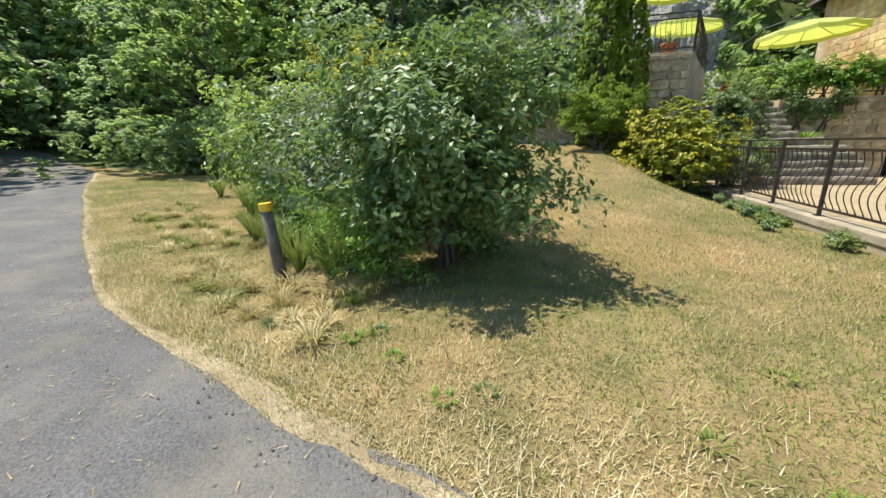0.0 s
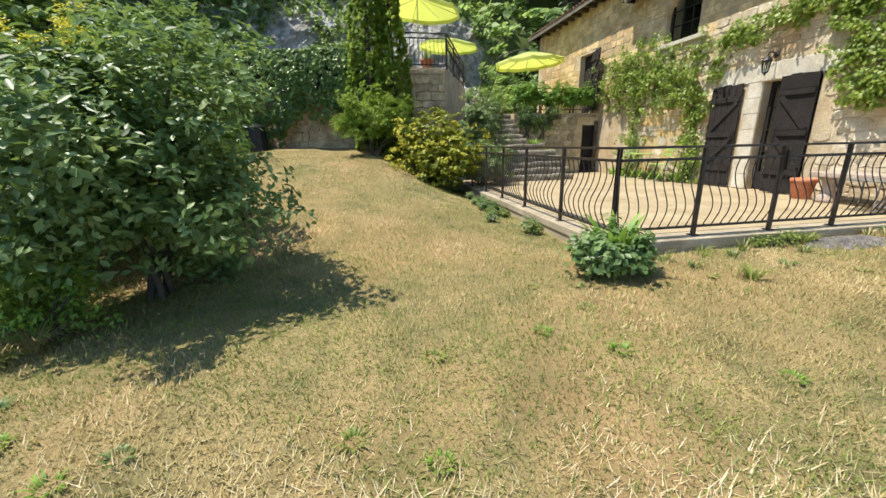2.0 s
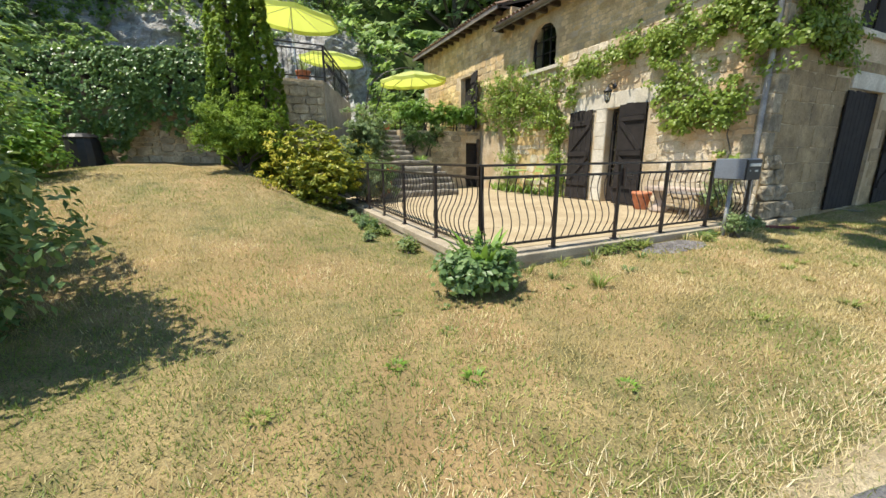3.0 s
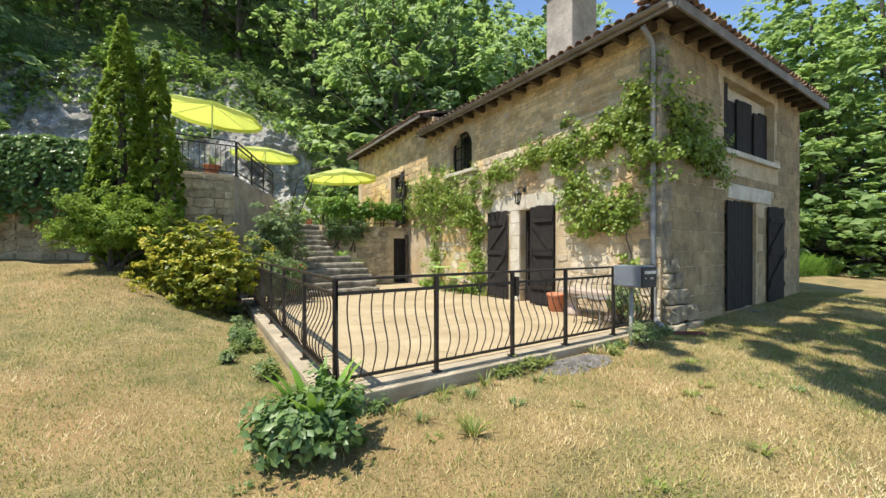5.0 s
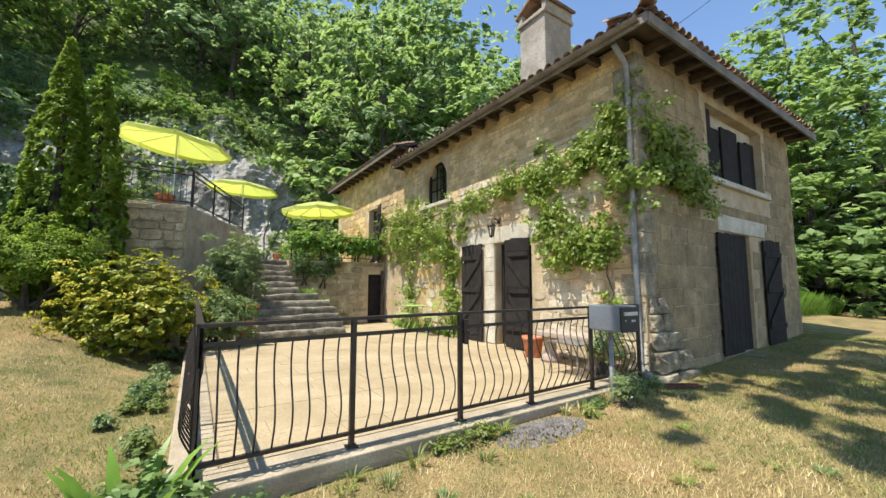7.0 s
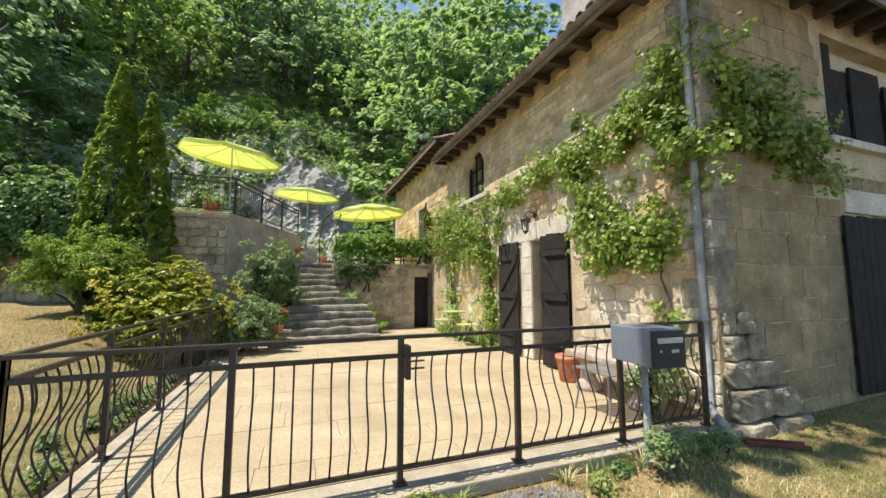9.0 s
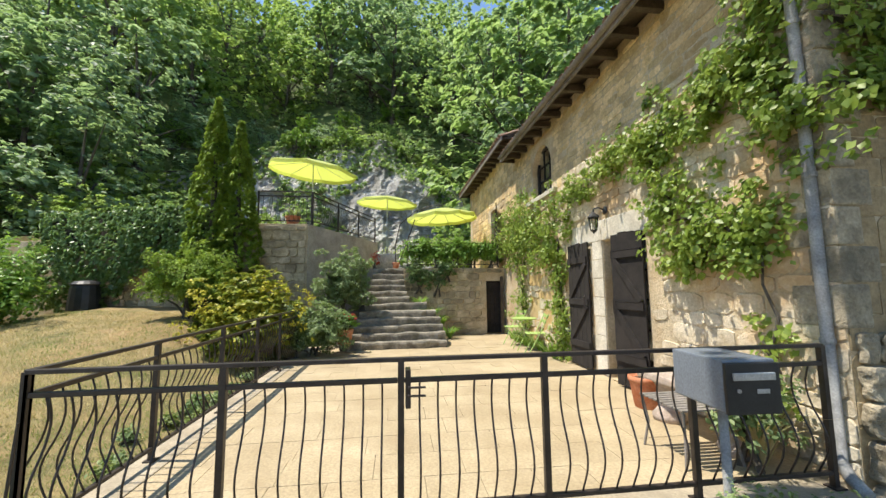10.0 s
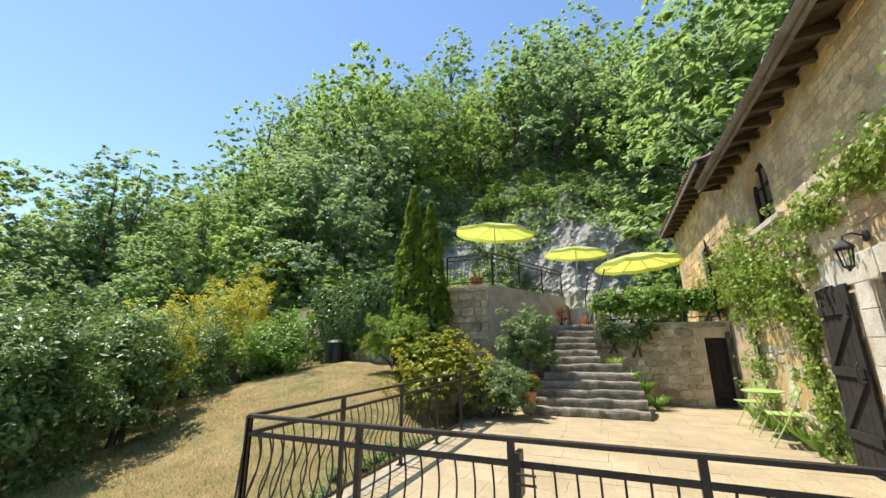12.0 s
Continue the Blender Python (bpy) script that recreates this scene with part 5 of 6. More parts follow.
for i in range(18):
    y = rr.uniform(0.3, 6.1)
    s = rr.uniform(0.05, 0.16)
    x = -0.28 - abs(rr.gauss(0, 0.18))
    shrub("weed", "small green weed beside the terrace slab", (x, y, gz(x, y)), (s, s * 1.3, s), rr.choice([G_BUSH, G_SAGE, G_GRASS]), 0.045, 26, 12, 0.06, "weeds", 0.5, 2)
shrub("weed", "bushy weed at the mailbox post", (4.05, -0.45, gz(4.05, -0.45)), (0.22, 0.16, 0.2), G_SAGE, 0.04, 50, 16, 0.09, "weeds", 0.5, 3)
strappy("grass_tuft", "pale grass tuft in the dry lawn", (0.75, -1.0, gz(0.75, -1.0)), 60, 0.22, G_GRASS, 0.008)
for x, y in ((-6.3, -0.1), (-6.0, 0.3), (-5.7, -0.35), (-6.8, 0.2), (-5.4, 0.0), (-5.2, -0.5), (-7.2, 0.7), (-7.8, 0.9), (-6.6, 0.9), (-8.4, 1.9), (-9.4, 2.6), (-10.5, 3.6), (-12, 4.4)):
    strappy("tall_grass", "tall green grass at the foot of the hedgerow", (x, y, gz(x, y)), 130, 0.75, G_GRASS, 0.012, 0.8)
for x, y in ((-5.9, -0.75), (-6.5, -0.85), (-5.3, -0.85), (-7.2, -0.4), (-5.0, -0.75)):
    strappy("dry_grass", "tangle of dry straw-coloured grass by the marker post", (x, y, gz(x, y)), 110, 0.38, G_STRAW, 0.007, 0.3)
for x, y, h in ((-5.55, -0.2, 0.55), (-6.0, 0.25, 0.6), (-5.05, -0.55, 0.42), (-6.7, 0.75, 0.65), (-7.6, 1.3, 0.6)):
    shrub("green_weeds", "fresh green weeds below the dark bush", (x, y, gz(x, y)), (0.55, 0.45, h), G_BRIGHT, 0.045, 150, 18, 0.13, "weeds", 0.4, 4, low=-0.9)
for i in range(60):
    t = rr.random()
    x = -12.5 + 7.6 * t
    y = 2.2 - 4.3 * t + rr.uniform(0.0, 1.5) * (1.15 - 0.5 * t)
    if road_offset(x, y) < 1.95:
        continue
    strappy("dry_grass" if i % 3 else "grass_tuft", "tuft of half-dry grass on the bank beside the lane", (x, y, gz(x, y)), 60, rr.uniform(0.14, 0.34), G_STRAW if i % 3 else G_GRASS, 0.007, 0.35)
for i in range(30):
    x, y = rr.uniform(-5.5, 4.5), rr.uniform(-2.4, -0.6)
    strappy("grass_tuft", "small green tuft growing in the dry lawn", (x, y, gz(x, y)), 34, rr.uniform(0.05, 0.11), rr.choice([G_GRASS, G_BRIGHT, G_BUSH]), 0.009, 0.3)

# ---- umbrellas ----
def canopy_mesh(r, rise, sides=8, tilt_=0.0, sag=0.04):
    """A scalloped umbrella cloth with thickness, sagging a little between its ribs."""
    bm = bmesh.new()
    rings = []
    n = sides * 4
    for k, t in enumerate((0.02, 0.35, 0.7, 1.0)):
        ring = []
        for i in range(n):
            a = 2 * math.pi * i / n
            mid = abs(math.sin(a * sides / 2))
            rad = r * t * (1 - 0.05 * mid)
            ring.append(bm.verts.new((rad * math.cos(a), rad * math.sin(a), rise * (1 - t ** 1.25) - sag * mid * t)))
        rings.append(ring)
    for a, b in zip(rings, rings[1:]):
        for i in range(n):
            bm.faces.new((a[i], b[i], b[(i + 1) % n], a[(i + 1) % n]))
    bm.faces.new(rings[0])
    low = [bm.verts.new(v.co + Vector((0, 0, -0.12))) for v in rings[-1]]
    for i in range(n):
        bm.faces.new((rings[-1][i], low[i], low[(i + 1) % n], rings[-1][(i + 1) % n]))
    return bm


M_CLOTH = bpy.data.materials.new("lime_canvas")
M_CLOTH.use_nodes = True
nt = M_CLOTH.node_tree
pb = nt.nodes["Principled BSDF"]
wv = noise_node(nt, 3.0, 4.0, 0.6)
cr = ramp(nt, [(0.3, (0.62, 0.70, 0.22)), (0.7, (0.70, 0.77, 0.30))])
nt.links.new(wv.outputs["Fac"], cr.inputs["Fac"])
nt.links.new(cr.outputs["Color"], pb.inputs["Base Color"])
pb.inputs["Roughness"].default_value = 0.8
tr = nt.nodes.new("ShaderNodeBsdfTranslucent")
tr.inputs["Color"].default_value = (0.72, 0.80, 0.15, 1)
ms = nt.nodes.new("ShaderNodeMixShader")
ms.inputs[0].default_value = 0.5
nt.links.new(pb.outputs[0], ms.inputs[1])
nt.links.new(tr.outputs[0], ms.inputs[2])
nt.links.new(ms.outputs[0], nt.nodes["Material Output"].inputs["Surface"])


def parasol(label, at, top, r, rise, foot, lean=(0, 0)):
    root = thing("garden_umbrella", label, "umbrella", at)
    bm = canopy_mesh(r, rise)
    bm.transform(Matrix.Translation((0, 0, top - rise)) @ pose(0, 0, 0, lean[0], lean[1], 0))
    part("canopy", bm, M_CLOTH, root)
    for i in range(8):
        a = math.pi / 4 * i
        bm = bmesh.new()
        tube(bm, [(0, 0, top - 0.06), (r * 0.97 * math.cos(a), r * 0.97 * math.sin(a), top - rise - 0.02)], 0.009, 5)
        bm.transform(Matrix.Translation((0, 0, top - rise)) @ pose(0, 0, 0, lean[0], lean[1], 0) @ Matrix.Translation((0, 0, rise - top)))
        part("rib", bm, M_PALEMETAL, root)
    bm = bmesh.new()
    tube(bm, [(0, 0, foot), (0, 0, top - 0.03)], 0.024, 10)
    part("pole", bm, M_PALEMETAL, root)
    bm = bmesh.new()
    lathe(bm, [(0.27, foot), (0.28, foot + 0.05), (0.07, foot + 0.09), (0.05, foot + 0.3)], 20)
    part("base", bm, M_KERB, root, smooth=True)
    return root


parasol("large lime green garden umbrella on the upper terrace", (-0.70, 10.25, 3.10), 2.62, 1.42, 0.34, 0.0, (3, 6))
parasol("lime green garden umbrella under the cliff", (1.60, 16.45, 3.05), 3.02, 1.5, 0.36, -0.0, (2, 3))
bm = bmesh.new()
box(bm, (1.15, 15.5, 2.03), (2.1, 17.0, 3.05), 0.05)
tagged(part("terrace_plinth", bm, M_ROCK), "rocky ledge of the garden terrace", "terrace", kind="structure")
# cantilever umbrella with its arm and mast
cu = thing("cantilever_umbrella", "lime cantilever umbrella hanging from a curved metal arm", "umbrella", (3.80, 11.6, 2.04))
bm = canopy_mesh(1.34, 0.36, 10)
bm.transform(Matrix.Translation((0, 0, 2.06)) @ pose(0, 0, 0, 0, -3, 0))
part("canopy", bm, M_CLOTH, cu)
for i in range(10):
    a = math.pi / 5 * i
    bm = bmesh.new()
    tube(bm, [(0, 0, 2.37), (1.30 * math.cos(a), 1.30 * math.sin(a), 2.04 + 0.068 * math.cos(a))], 0.010, 5)
    part("rib", bm, M_IRON, cu)
bm = bmesh.new()
tube(bm, [(-1.75, 0.7, 0.02), (-1.78, 0.72, 1.0), (-1.6, 0.66, 1.85), (-1.0, 0.42, 2.36), (-0.4, 0.18, 2.52), (0, 0, 2.52), (0, 0, 2.40)], 0.02, 8)
part("arm", bm, M_IRON, cu, smooth=True)
bm = bmesh.new()
tube(bm, [(-1.75, 0.7, 0.02), (-1.2, 0.5, 1.5), (-0.9, 0.38, 2.42)], 0.018, 6)
part("stay", bm, M_IRON, cu)
bm = bmesh.new()
box(bm, (-2.2, 0.3, 0.0), (-1.3, 1.15, 0.07), 0.01)
part("base_plate", bm, M_BLACK, cu)

# ---- house fittings ----
dp = thing("downpipe", "grey zinc downpipe on the house corner", "downpipe")
bm = bmesh.new()
tube(bm, [(5.02, 0.10, 4.86), (5.20, 0.10, 4.74), (5.33, 0.10, 4.62), (5.34, 0.10, 3.0), (5.34, 0.10, 1.4), (5.34, 0.10, 0.12), (5.30, 0.02, 0.05), (5.24, -0.12, 0.0)], 0.042, 12)
part("pipe", bm, M_ZINC, dp, smooth=True)
for z in (3.6, 2.3, 1.0):
    bm = bmesh.new()
    lathe(bm, [(0.048, -0.02), (0.05, 0.0), (0.048, 0.02)], 14, (5.34, 0.10, z))
    part("bracket", bm, M_ZINC, dp)
gt = thing("gutter", "half-round zinc gutter under the tiled eaves", "gutter")
bm = bmesh.new()
prev = None
for y in (EY + 0.1, HY + 0.1):
    ring = [bm.verts.new((EX - 0.055 + 0.06 * math.cos(math.pi * (1 + k / 6)), y, EZ - 0.04 + 0.06 * math.sin(math.pi * (1 + k / 6)))) for k in range(7)]
    if prev:
        for k in range(6):
            bm.faces.new((prev[k], prev[k + 1], ring[k + 1], ring[k]))
    prev = ring
part("trough", bm, M_FASCIA, gt, smooth=True)

lan = thing("wall_lantern", "black iron lantern on a bracket over the door", "lamp", (WX - 0.03, 3.08, 2.50))
bm = bmesh.new()
lathe(bm, [(0.06, 0), (0.065, 0.012), (0.02, 0.03)], 16)
bm.transform(pose(0, 0, 0.13, 0, -90, 0))
part("wall_plate", bm, M_BLACK, lan)
bm = bmesh.new()
tube(bm, [(-0.02, 0, 0.13), (-0.12, 0, 0.17), (-0.20, 0, 0.15), (-0.21, 0, 0.08)], 0.011, 7)
part("bracket", bm, M_BLACK, lan, smooth=True)
bm = bmesh.new()
lathe(bm, [(0.01, 0.10), (0.03, 0.085), (0.085, 0.03), (0.095, 0.01), (0.088, 0.0)], 8, (-0.21, 0, 0))
part("lantern_roof", bm, M_BLACK, lan)
bm = bmesh.new()
lathe(bm, [(0.072, 0.0), (0.045, -0.19)], 8, (-0.21, 0, 0))
part("lantern_glass", bm, M_GLASS, lan, "clear glass")
for i in range(8):
    a = math.pi / 4 * i
    bm = bmesh.new()
    tube(bm, [(-0.21 + 0.076 * math.cos(a), 0.076 * math.sin(a), 0.0), (-0.21 + 0.048 * math.cos(a), 0.048 * math.sin(a), -0.19)], 0.005, 5)
    part("lantern_bar", bm, M_BLACK, lan)
bm = bmesh.new()
lathe(bm, [(0.055, -0.19), (0.05, -0.205), (0.02, -0.225), (0.012, -0.25)], 8, (-0.21, 0, 0))
part("finial", bm, M_BLACK, lan)

# ---- mailbox ----
mb = thing("mailbox", "grey metal mailbox with a black door on a post", "mailbox", (3.98, -0.30, 0.0), -3)
bm = bmesh.new()
box(bm, (-0.155, -0.27, 0.75), (0.155, 0.13, 1.03), 0.012)
part("body", bm, M_MAILBOX, mb)
bm = bmesh.new()
box(bm, (-0.155, -0.292, 0.745), (0.155, -0.271, 1.015), 0.006)
door_ = part("front_door", bm, M_BLACK, mb, "black hinged front door")
bm = bmesh.new()
box(bm, (-0.12, -0.305, 0.925), (0.12, -0.293, 0.965), 0.004)
part("letter_flap", bm, M_PALEMETAL, door_, "pale metal flap")
bm = bmesh.new()
box(bm, (0.015, -0.298, 0.855), (0.085, -0.293, 0.878), 0.001)
part("name_plate", bm, M_PALEMETAL, door_, "pale name plate")
bm = bmesh.new()
lathe(bm, [(0.011, 0), (0.011, 0.008)], 12)
bm.transform(pose(-0.09, -0.293, 0.87, 90, 0, 0))
part("lock", bm, M_PALEMETAL, door_, "small metal lock")
bm = bmesh.new()
tube(bm, [(0.05, 0.0, -0.45), (0.05, 0.0, 0.738)], 0.026, 12)
part("post", bm, M_ZINC, mb, smooth=True)
bm = bmesh.new()
box(bm, (-0.05, -0.1, 0.725), (0.15, 0.1, 0.739), 0.002)
part("mounting_plate", bm, M_ZINC, mb)


# ---- terrace furniture ----
def folding_chair(label, at, turn):
    root = thing("folding_chair", label, "chair", at, turn, group="lime terrace furniture")
    for s in (-1, 1):
        bm = bmesh.new()
        tube(bm, [(s * 0.2, 0.24, 0.0), (s * 0.2, -0.02, 0.45), (s * 0.2, -0.22, 0.86)], 0.011, 6)
        part("back_leg", bm, M_LIME, root)
        bm = bmesh.new()
        tube(bm, [(s * 0.18, -0.24, 0.0), (s * 0.18, 0.2, 0.44)], 0.011, 6)
        part("front_leg", bm, M_LIME, root)
    for i in range(5):
        bm = bmesh.new()
        y = -0.14 + i * 0.085
        box(bm, (-0.2, y - 0.033, 0.445), (0.2, y + 0.033, 0.458), 0.004)
        part("seat_slat", bm, M_LIME, root)
    for z, y in ((0.70, -0.15), (0.81, -0.20)):
        bm = bmesh.new()
        box(bm, (-0.2, y - 0.008, z - 0.035), (0.2, y + 0.008, z + 0.035), 0.004)
        part("back_slat", bm, M_LIME, root)
    return root


folding_chair("lime green folding metal chair by the house wall", (5.0, 6.75, 0), 100)
folding_chair("lime green folding metal chair beside the orange wall", (5.02, 5.35, 0), 80)
tb = thing("bistro_table", "small lime green folding metal table by the vine", "table", (4.98, 6.05, 0), 0, group="lime terrace furniture")
bm = bmesh.new()
lathe(bm, [(0.29, 0.69), (0.30, 0.70), (0.30, 0.71), (0.28, 0.715)], 26)
part("tabletop", bm, M_LIME, tb)
for s in (-1, 1):
    for q in (-1, 1):
        bm = bmesh.new()
        tube(bm, [(s * 0.22, q * 0.16, 0.0), (-s * 0.15, q * 0.16, 0.69)], 0.010, 6)
        part("leg", bm, M_LIME, tb)
for i in range(10):
    strappy("day_lily", "strappy green leaves at the foot of the house wall", (5.22 + rr.uniform(-0.08, 0.05), 4.9 + i * 0.32, 0.0), 26, 0.45, G_BRIGHT)

# stone bench and planter in the front corner
M_PINKSTONE = surface("pinkish_stone", (0.40, 0.31, 0.25), (0.58, 0.47, 0.39), 4, 40, 0.4, 0.008, 0.88, stain=(0.22, 0.19, 0.15), stain_scale=3, stain_amount=0.5)
bench = thing("stone_bench", "weathered pinkish stone bench with curved supports", "bench", (4.98, 1.0, 0.0))
bm = bmesh.new()
box(bm, (-0.22, -0.62, 0.42), (0.22, 0.62, 0.50), 0.02)
part("seat", bm, M_PINKSTONE, bench)
for y in (-0.42, 0.42):
    bm = bmesh.new()
    lathe(bm, [(0.16, 0), (0.17, 0.05), (0.10, 0.14), (0.085, 0.24), (0.11, 0.34), (0.16, 0.419)], 14, (0, y, 0))
    part("support", bm, M_PINKSTONE, bench, smooth=True)
bt = thing("garden_table", "small grey metal table with a slatted top in the corner", "table", (4.55, 0.62, 0.0))
for i in range(9):
    bm = bmesh.new()
    box(bm, (-0.27, -0.27 + i * 0.06, 0.44), (0.27, -0.225 + i * 0.06, 0.455), 0.003)
    part("top_slat", bm, M_FASCIA, bt)
for s in (-1, 1):
    for q in (-1, 1):
        bm = bmesh.new()
        tube(bm, [(s * 0.25, q * 0.25, 0.0), (s * 0.22, q * 0.22, 0.22), (s * 0.25, q * 0.25, 0.438)], 0.012, 6)
        part("leg", bm, M_FASCIA, bt)
strappy("potted_plant", "dry yellowing strappy plant behind the railing", (4.95, 0.38, 0.0), 60, 0.7, G_STRAW, 0.03, 0.7)
shrub("corner_creeper", "loose green creeper behind the mailbox railing", (4.85, 0.35, 0.0), (0.32, 0.2, 0.42), G_SAGE, 0.06, 60, 16, 0.1, "plant", 0.6, 3)

# ---- lawn furniture ----
mk = thing("marker_post", "leaning grey wooden marker post with a yellow cap", "post", (-6.28, -0.45, gz(-6.28, -0.45)))
bm = bmesh.new()
tube(bm, [(0.02, 0.0, -0.2), (-0.01, -0.02, 0.40), (-0.04, -0.04, 0.82)], [0.062, 0.060, 0.058], 10)
part("stake", bm, M_POST, mk, smooth=True)
bm = bmesh.new()
tube(bm, [(-0.039, -0.039, 0.805), (-0.044, -0.043, 0.885)], 0.068, 12)
part("cap", bm, M_YELLOWCAP, mk, "yellow painted cap")

M_SIGNRED = surface("faded_red_enamel", (0.50, 0.05, 0.05), (0.62, 0.09, 0.09), 5, 60, 0.05, 0.0005, 0.45)
M_SIGNWHITE = surface("white_enamel", (0.62, 0.60, 0.58), (0.75, 0.73, 0.71), 5, 60, 0.05, 0.0005, 0.45)
sx, sy = -24.7, 11.3
sg = thing("road_sign", "round red and white no-entry-for-vehicles sign on a post", "road sign", (sx, sy, gz(sx, sy)), 55)
bm = bmesh.new()
tube(bm, [(0, 0.02, -0.2), (0, 0.02, 1.75)], 0.03, 8)
part("post", bm, M_ZINC, sg)
for r, d, mt, nm in ((0.34, 0.0, M_SIGNRED, "red_ring"), (0.235, -0.006, M_SIGNWHITE, "white_disc")):
    bm = bmesh.new()
    lathe(bm, [(r, -0.008), (r, 0.008)], 28)
    bm.transform(pose(0, d - 0.02, 1.5, 90, 0, 0))
    part(nm, bm, mt, sg)
bm = bmesh.new()
box(bm, (-0.28, -0.03, 0.95), (0.28, -0.015, 1.10), 0.004)
part("plate", bm, M_SIGNWHITE, sg, "small pale plate")

cb = thing("compost_bin", "black plastic compost bin at the end of the lawn", "compost bin", (-5.7, 8.15, gz(-5.7, 8.15)))
bm = bmesh.new()
lathe(bm, [(0.36, 0), (0.35, 0.2), (0.32, 0.55), (0.30, 0.62)], 16)
part("bin", bm, M_BLACK, cb)
bm = bmesh.new()
lathe(bm, [(0.32, 0.62), (0.33, 0.65), (0.26, 0.72), (0.05, 0.75)], 16)
part("lid", bm, M_BLACK, cb, "domed lid")

rp = thing("clay_gutter", "length of reddish clay channel lying by the house corner", "drain channel", (5.25, -0.25, gz(5.5, -0.3) + 0.03), -33)
bm = bmesh.new()
box(bm, (0, -0.04, -0.02), (0.5, 0.04, 0.0), 0.008)
part("channel_floor", bm, M_REDPIPE, rp)
for s in (-1, 1):
    bm = bmesh.new()
    box(bm, (0, s * 0.045 - 0.008, -0.02), (0.5, s * 0.045 + 0.008, 0.022), 0.006)
    part("channel_side", bm, M_REDPIPE, rp)
q = random.Random(3)


def rough_block(lo, hi, seed, amount=0.05):
    """A weathered block of stone with broken edges."""
    bm = bmesh.new()
    box(bm, lo, hi)
    bmesh.ops.subdivide_edges(bm, edges=list(bm.edges), cuts=7, use_grid_fill=True)
    mid = (Vector(lo) + Vector(hi)) / 2
    half = (Vector(hi) - Vector(lo)) / 2
    for v in bm.verts:
        e = [abs((v.co[k] - mid[k]) / half[k]) ** 5 for k in range(3)]
        pull = max(0, sum(e) - 1) * 0.10
        v.co += (mid - v.co) * pull
        v.co += Vector((noise.noise(v.co * 5 + Vector((seed, 0, 0))), noise.noise(v.co * 5 + Vector((0, seed, 0))), 0.5 * noise.noise(v.co * 5 + Vector((0, 0, seed))))) * amount
        v.co += Vector((noise.noise(v.co * 17), noise.noise(v.co * 17 + Vector((9, 0, 0))), 0)) * amount * 0.45
    return bm


# battered foot of the house corner, built of rough stones
bt_z = -0.32
for i, (w, d, h) in enumerate(((1.05, 0.22, 0.34), (0.86, 0.17, 0.30), (0.70, 0.12, 0.27), (0.55, 0.085, 0.25), (0.44, 0.06, 0.24))):
    x = WX + 0.03
    split = x + w * (0.55 if i % 2 else 0.42)
    for a, b in ((x, split), (split + 0.008, x + w)):
        tagged(part("corner_stone", rough_block((a, -d, bt_z), (b, 0.02, bt_z + h - 0.008), i * 7.3 + a, 0.045), M_QUOIN), "rough pale stone in the battered foot of the house corner", "stone", group="stones of the house corner")
    bt_z += h
v, f = [], []
for i in range(900):
    a, r_ = q.uniform(0, 6.28), 0.42 * q.random() ** 0.7
    x, y = 2.75 + r_ * math.cos(a) * 1.3, -0.42 + r_ * math.sin(a) * 0.55
    s = q.uniform(0.008, 0.02)
    z = gz(x, y) + 0.06 * (1 - r_ / 0.42)
    b = len(v)
    v += [(x - s, y - s, z), (x + s, y - s * 0.6, z), (x, y + s, z), (x + q.uniform(-s, s) * 0.5, y, z + s * 1.2)]
    f += [(b, b + 1, b + 3), (b + 1, b + 2, b + 3), (b + 2, b, b + 3)]
tagged(new("gravel_heap", arrays_mesh("gravel_heap", v, f, M_GRAVEL)), "small heap of grey gravel before the terrace edge", "gravel", kind="stuff")

# far side: meadow, fence post, parked car
v, f = [], []
for i in range(15000):
    x, y = q.uniform(12.9, 21), q.uniform(0.9, 6.5)
    z = gz(x, y)
    h, w, a, r_ = q.uniform(0.35, 0.85), q.uniform(0.006, 0.016), q.uniform(0, 6.28), q.uniform(0.05, 0.4)
    dx, dy = math.cos(a), math.sin(a)
    b = len(v)
    v += [(x - dy * w, y + dx * w, z), (x + dy * w, y - dx * w, z), (x + dx * r_ * 0.4 + dy * w * 0.7, y + dy * r_ * 0.4 - dx * w * 0.7, z + h * 0.65), (x + dx * r_, y + dy * r_, z + h)]
    f += [(b, b + 1, b + 2), (b, b + 2, b + 3)]
tagged(new("meadow_grass", arrays_mesh("meadow_grass", v, f, G_BRIGHT)), "tall fresh green meadow grass beyond the house", "grass", kind="stuff")
fp = thing("fence_post", "short wooden fence with a rail in the meadow", "fence", (15.2, 4.4, gz(15.2, 4.4)))
bm = bmesh.new()
box(bm, (-0.05, -0.05, -0.1), (0.05, 0.05, 1.35), 0.008)
part("post", bm, M_POST, fp)
bm = bmesh.new()
box(bm, (-0.75, -0.02, 1.0), (-0.052, 0.02, 1.12), 0.006)
part("rail", bm, M_POST, fp)

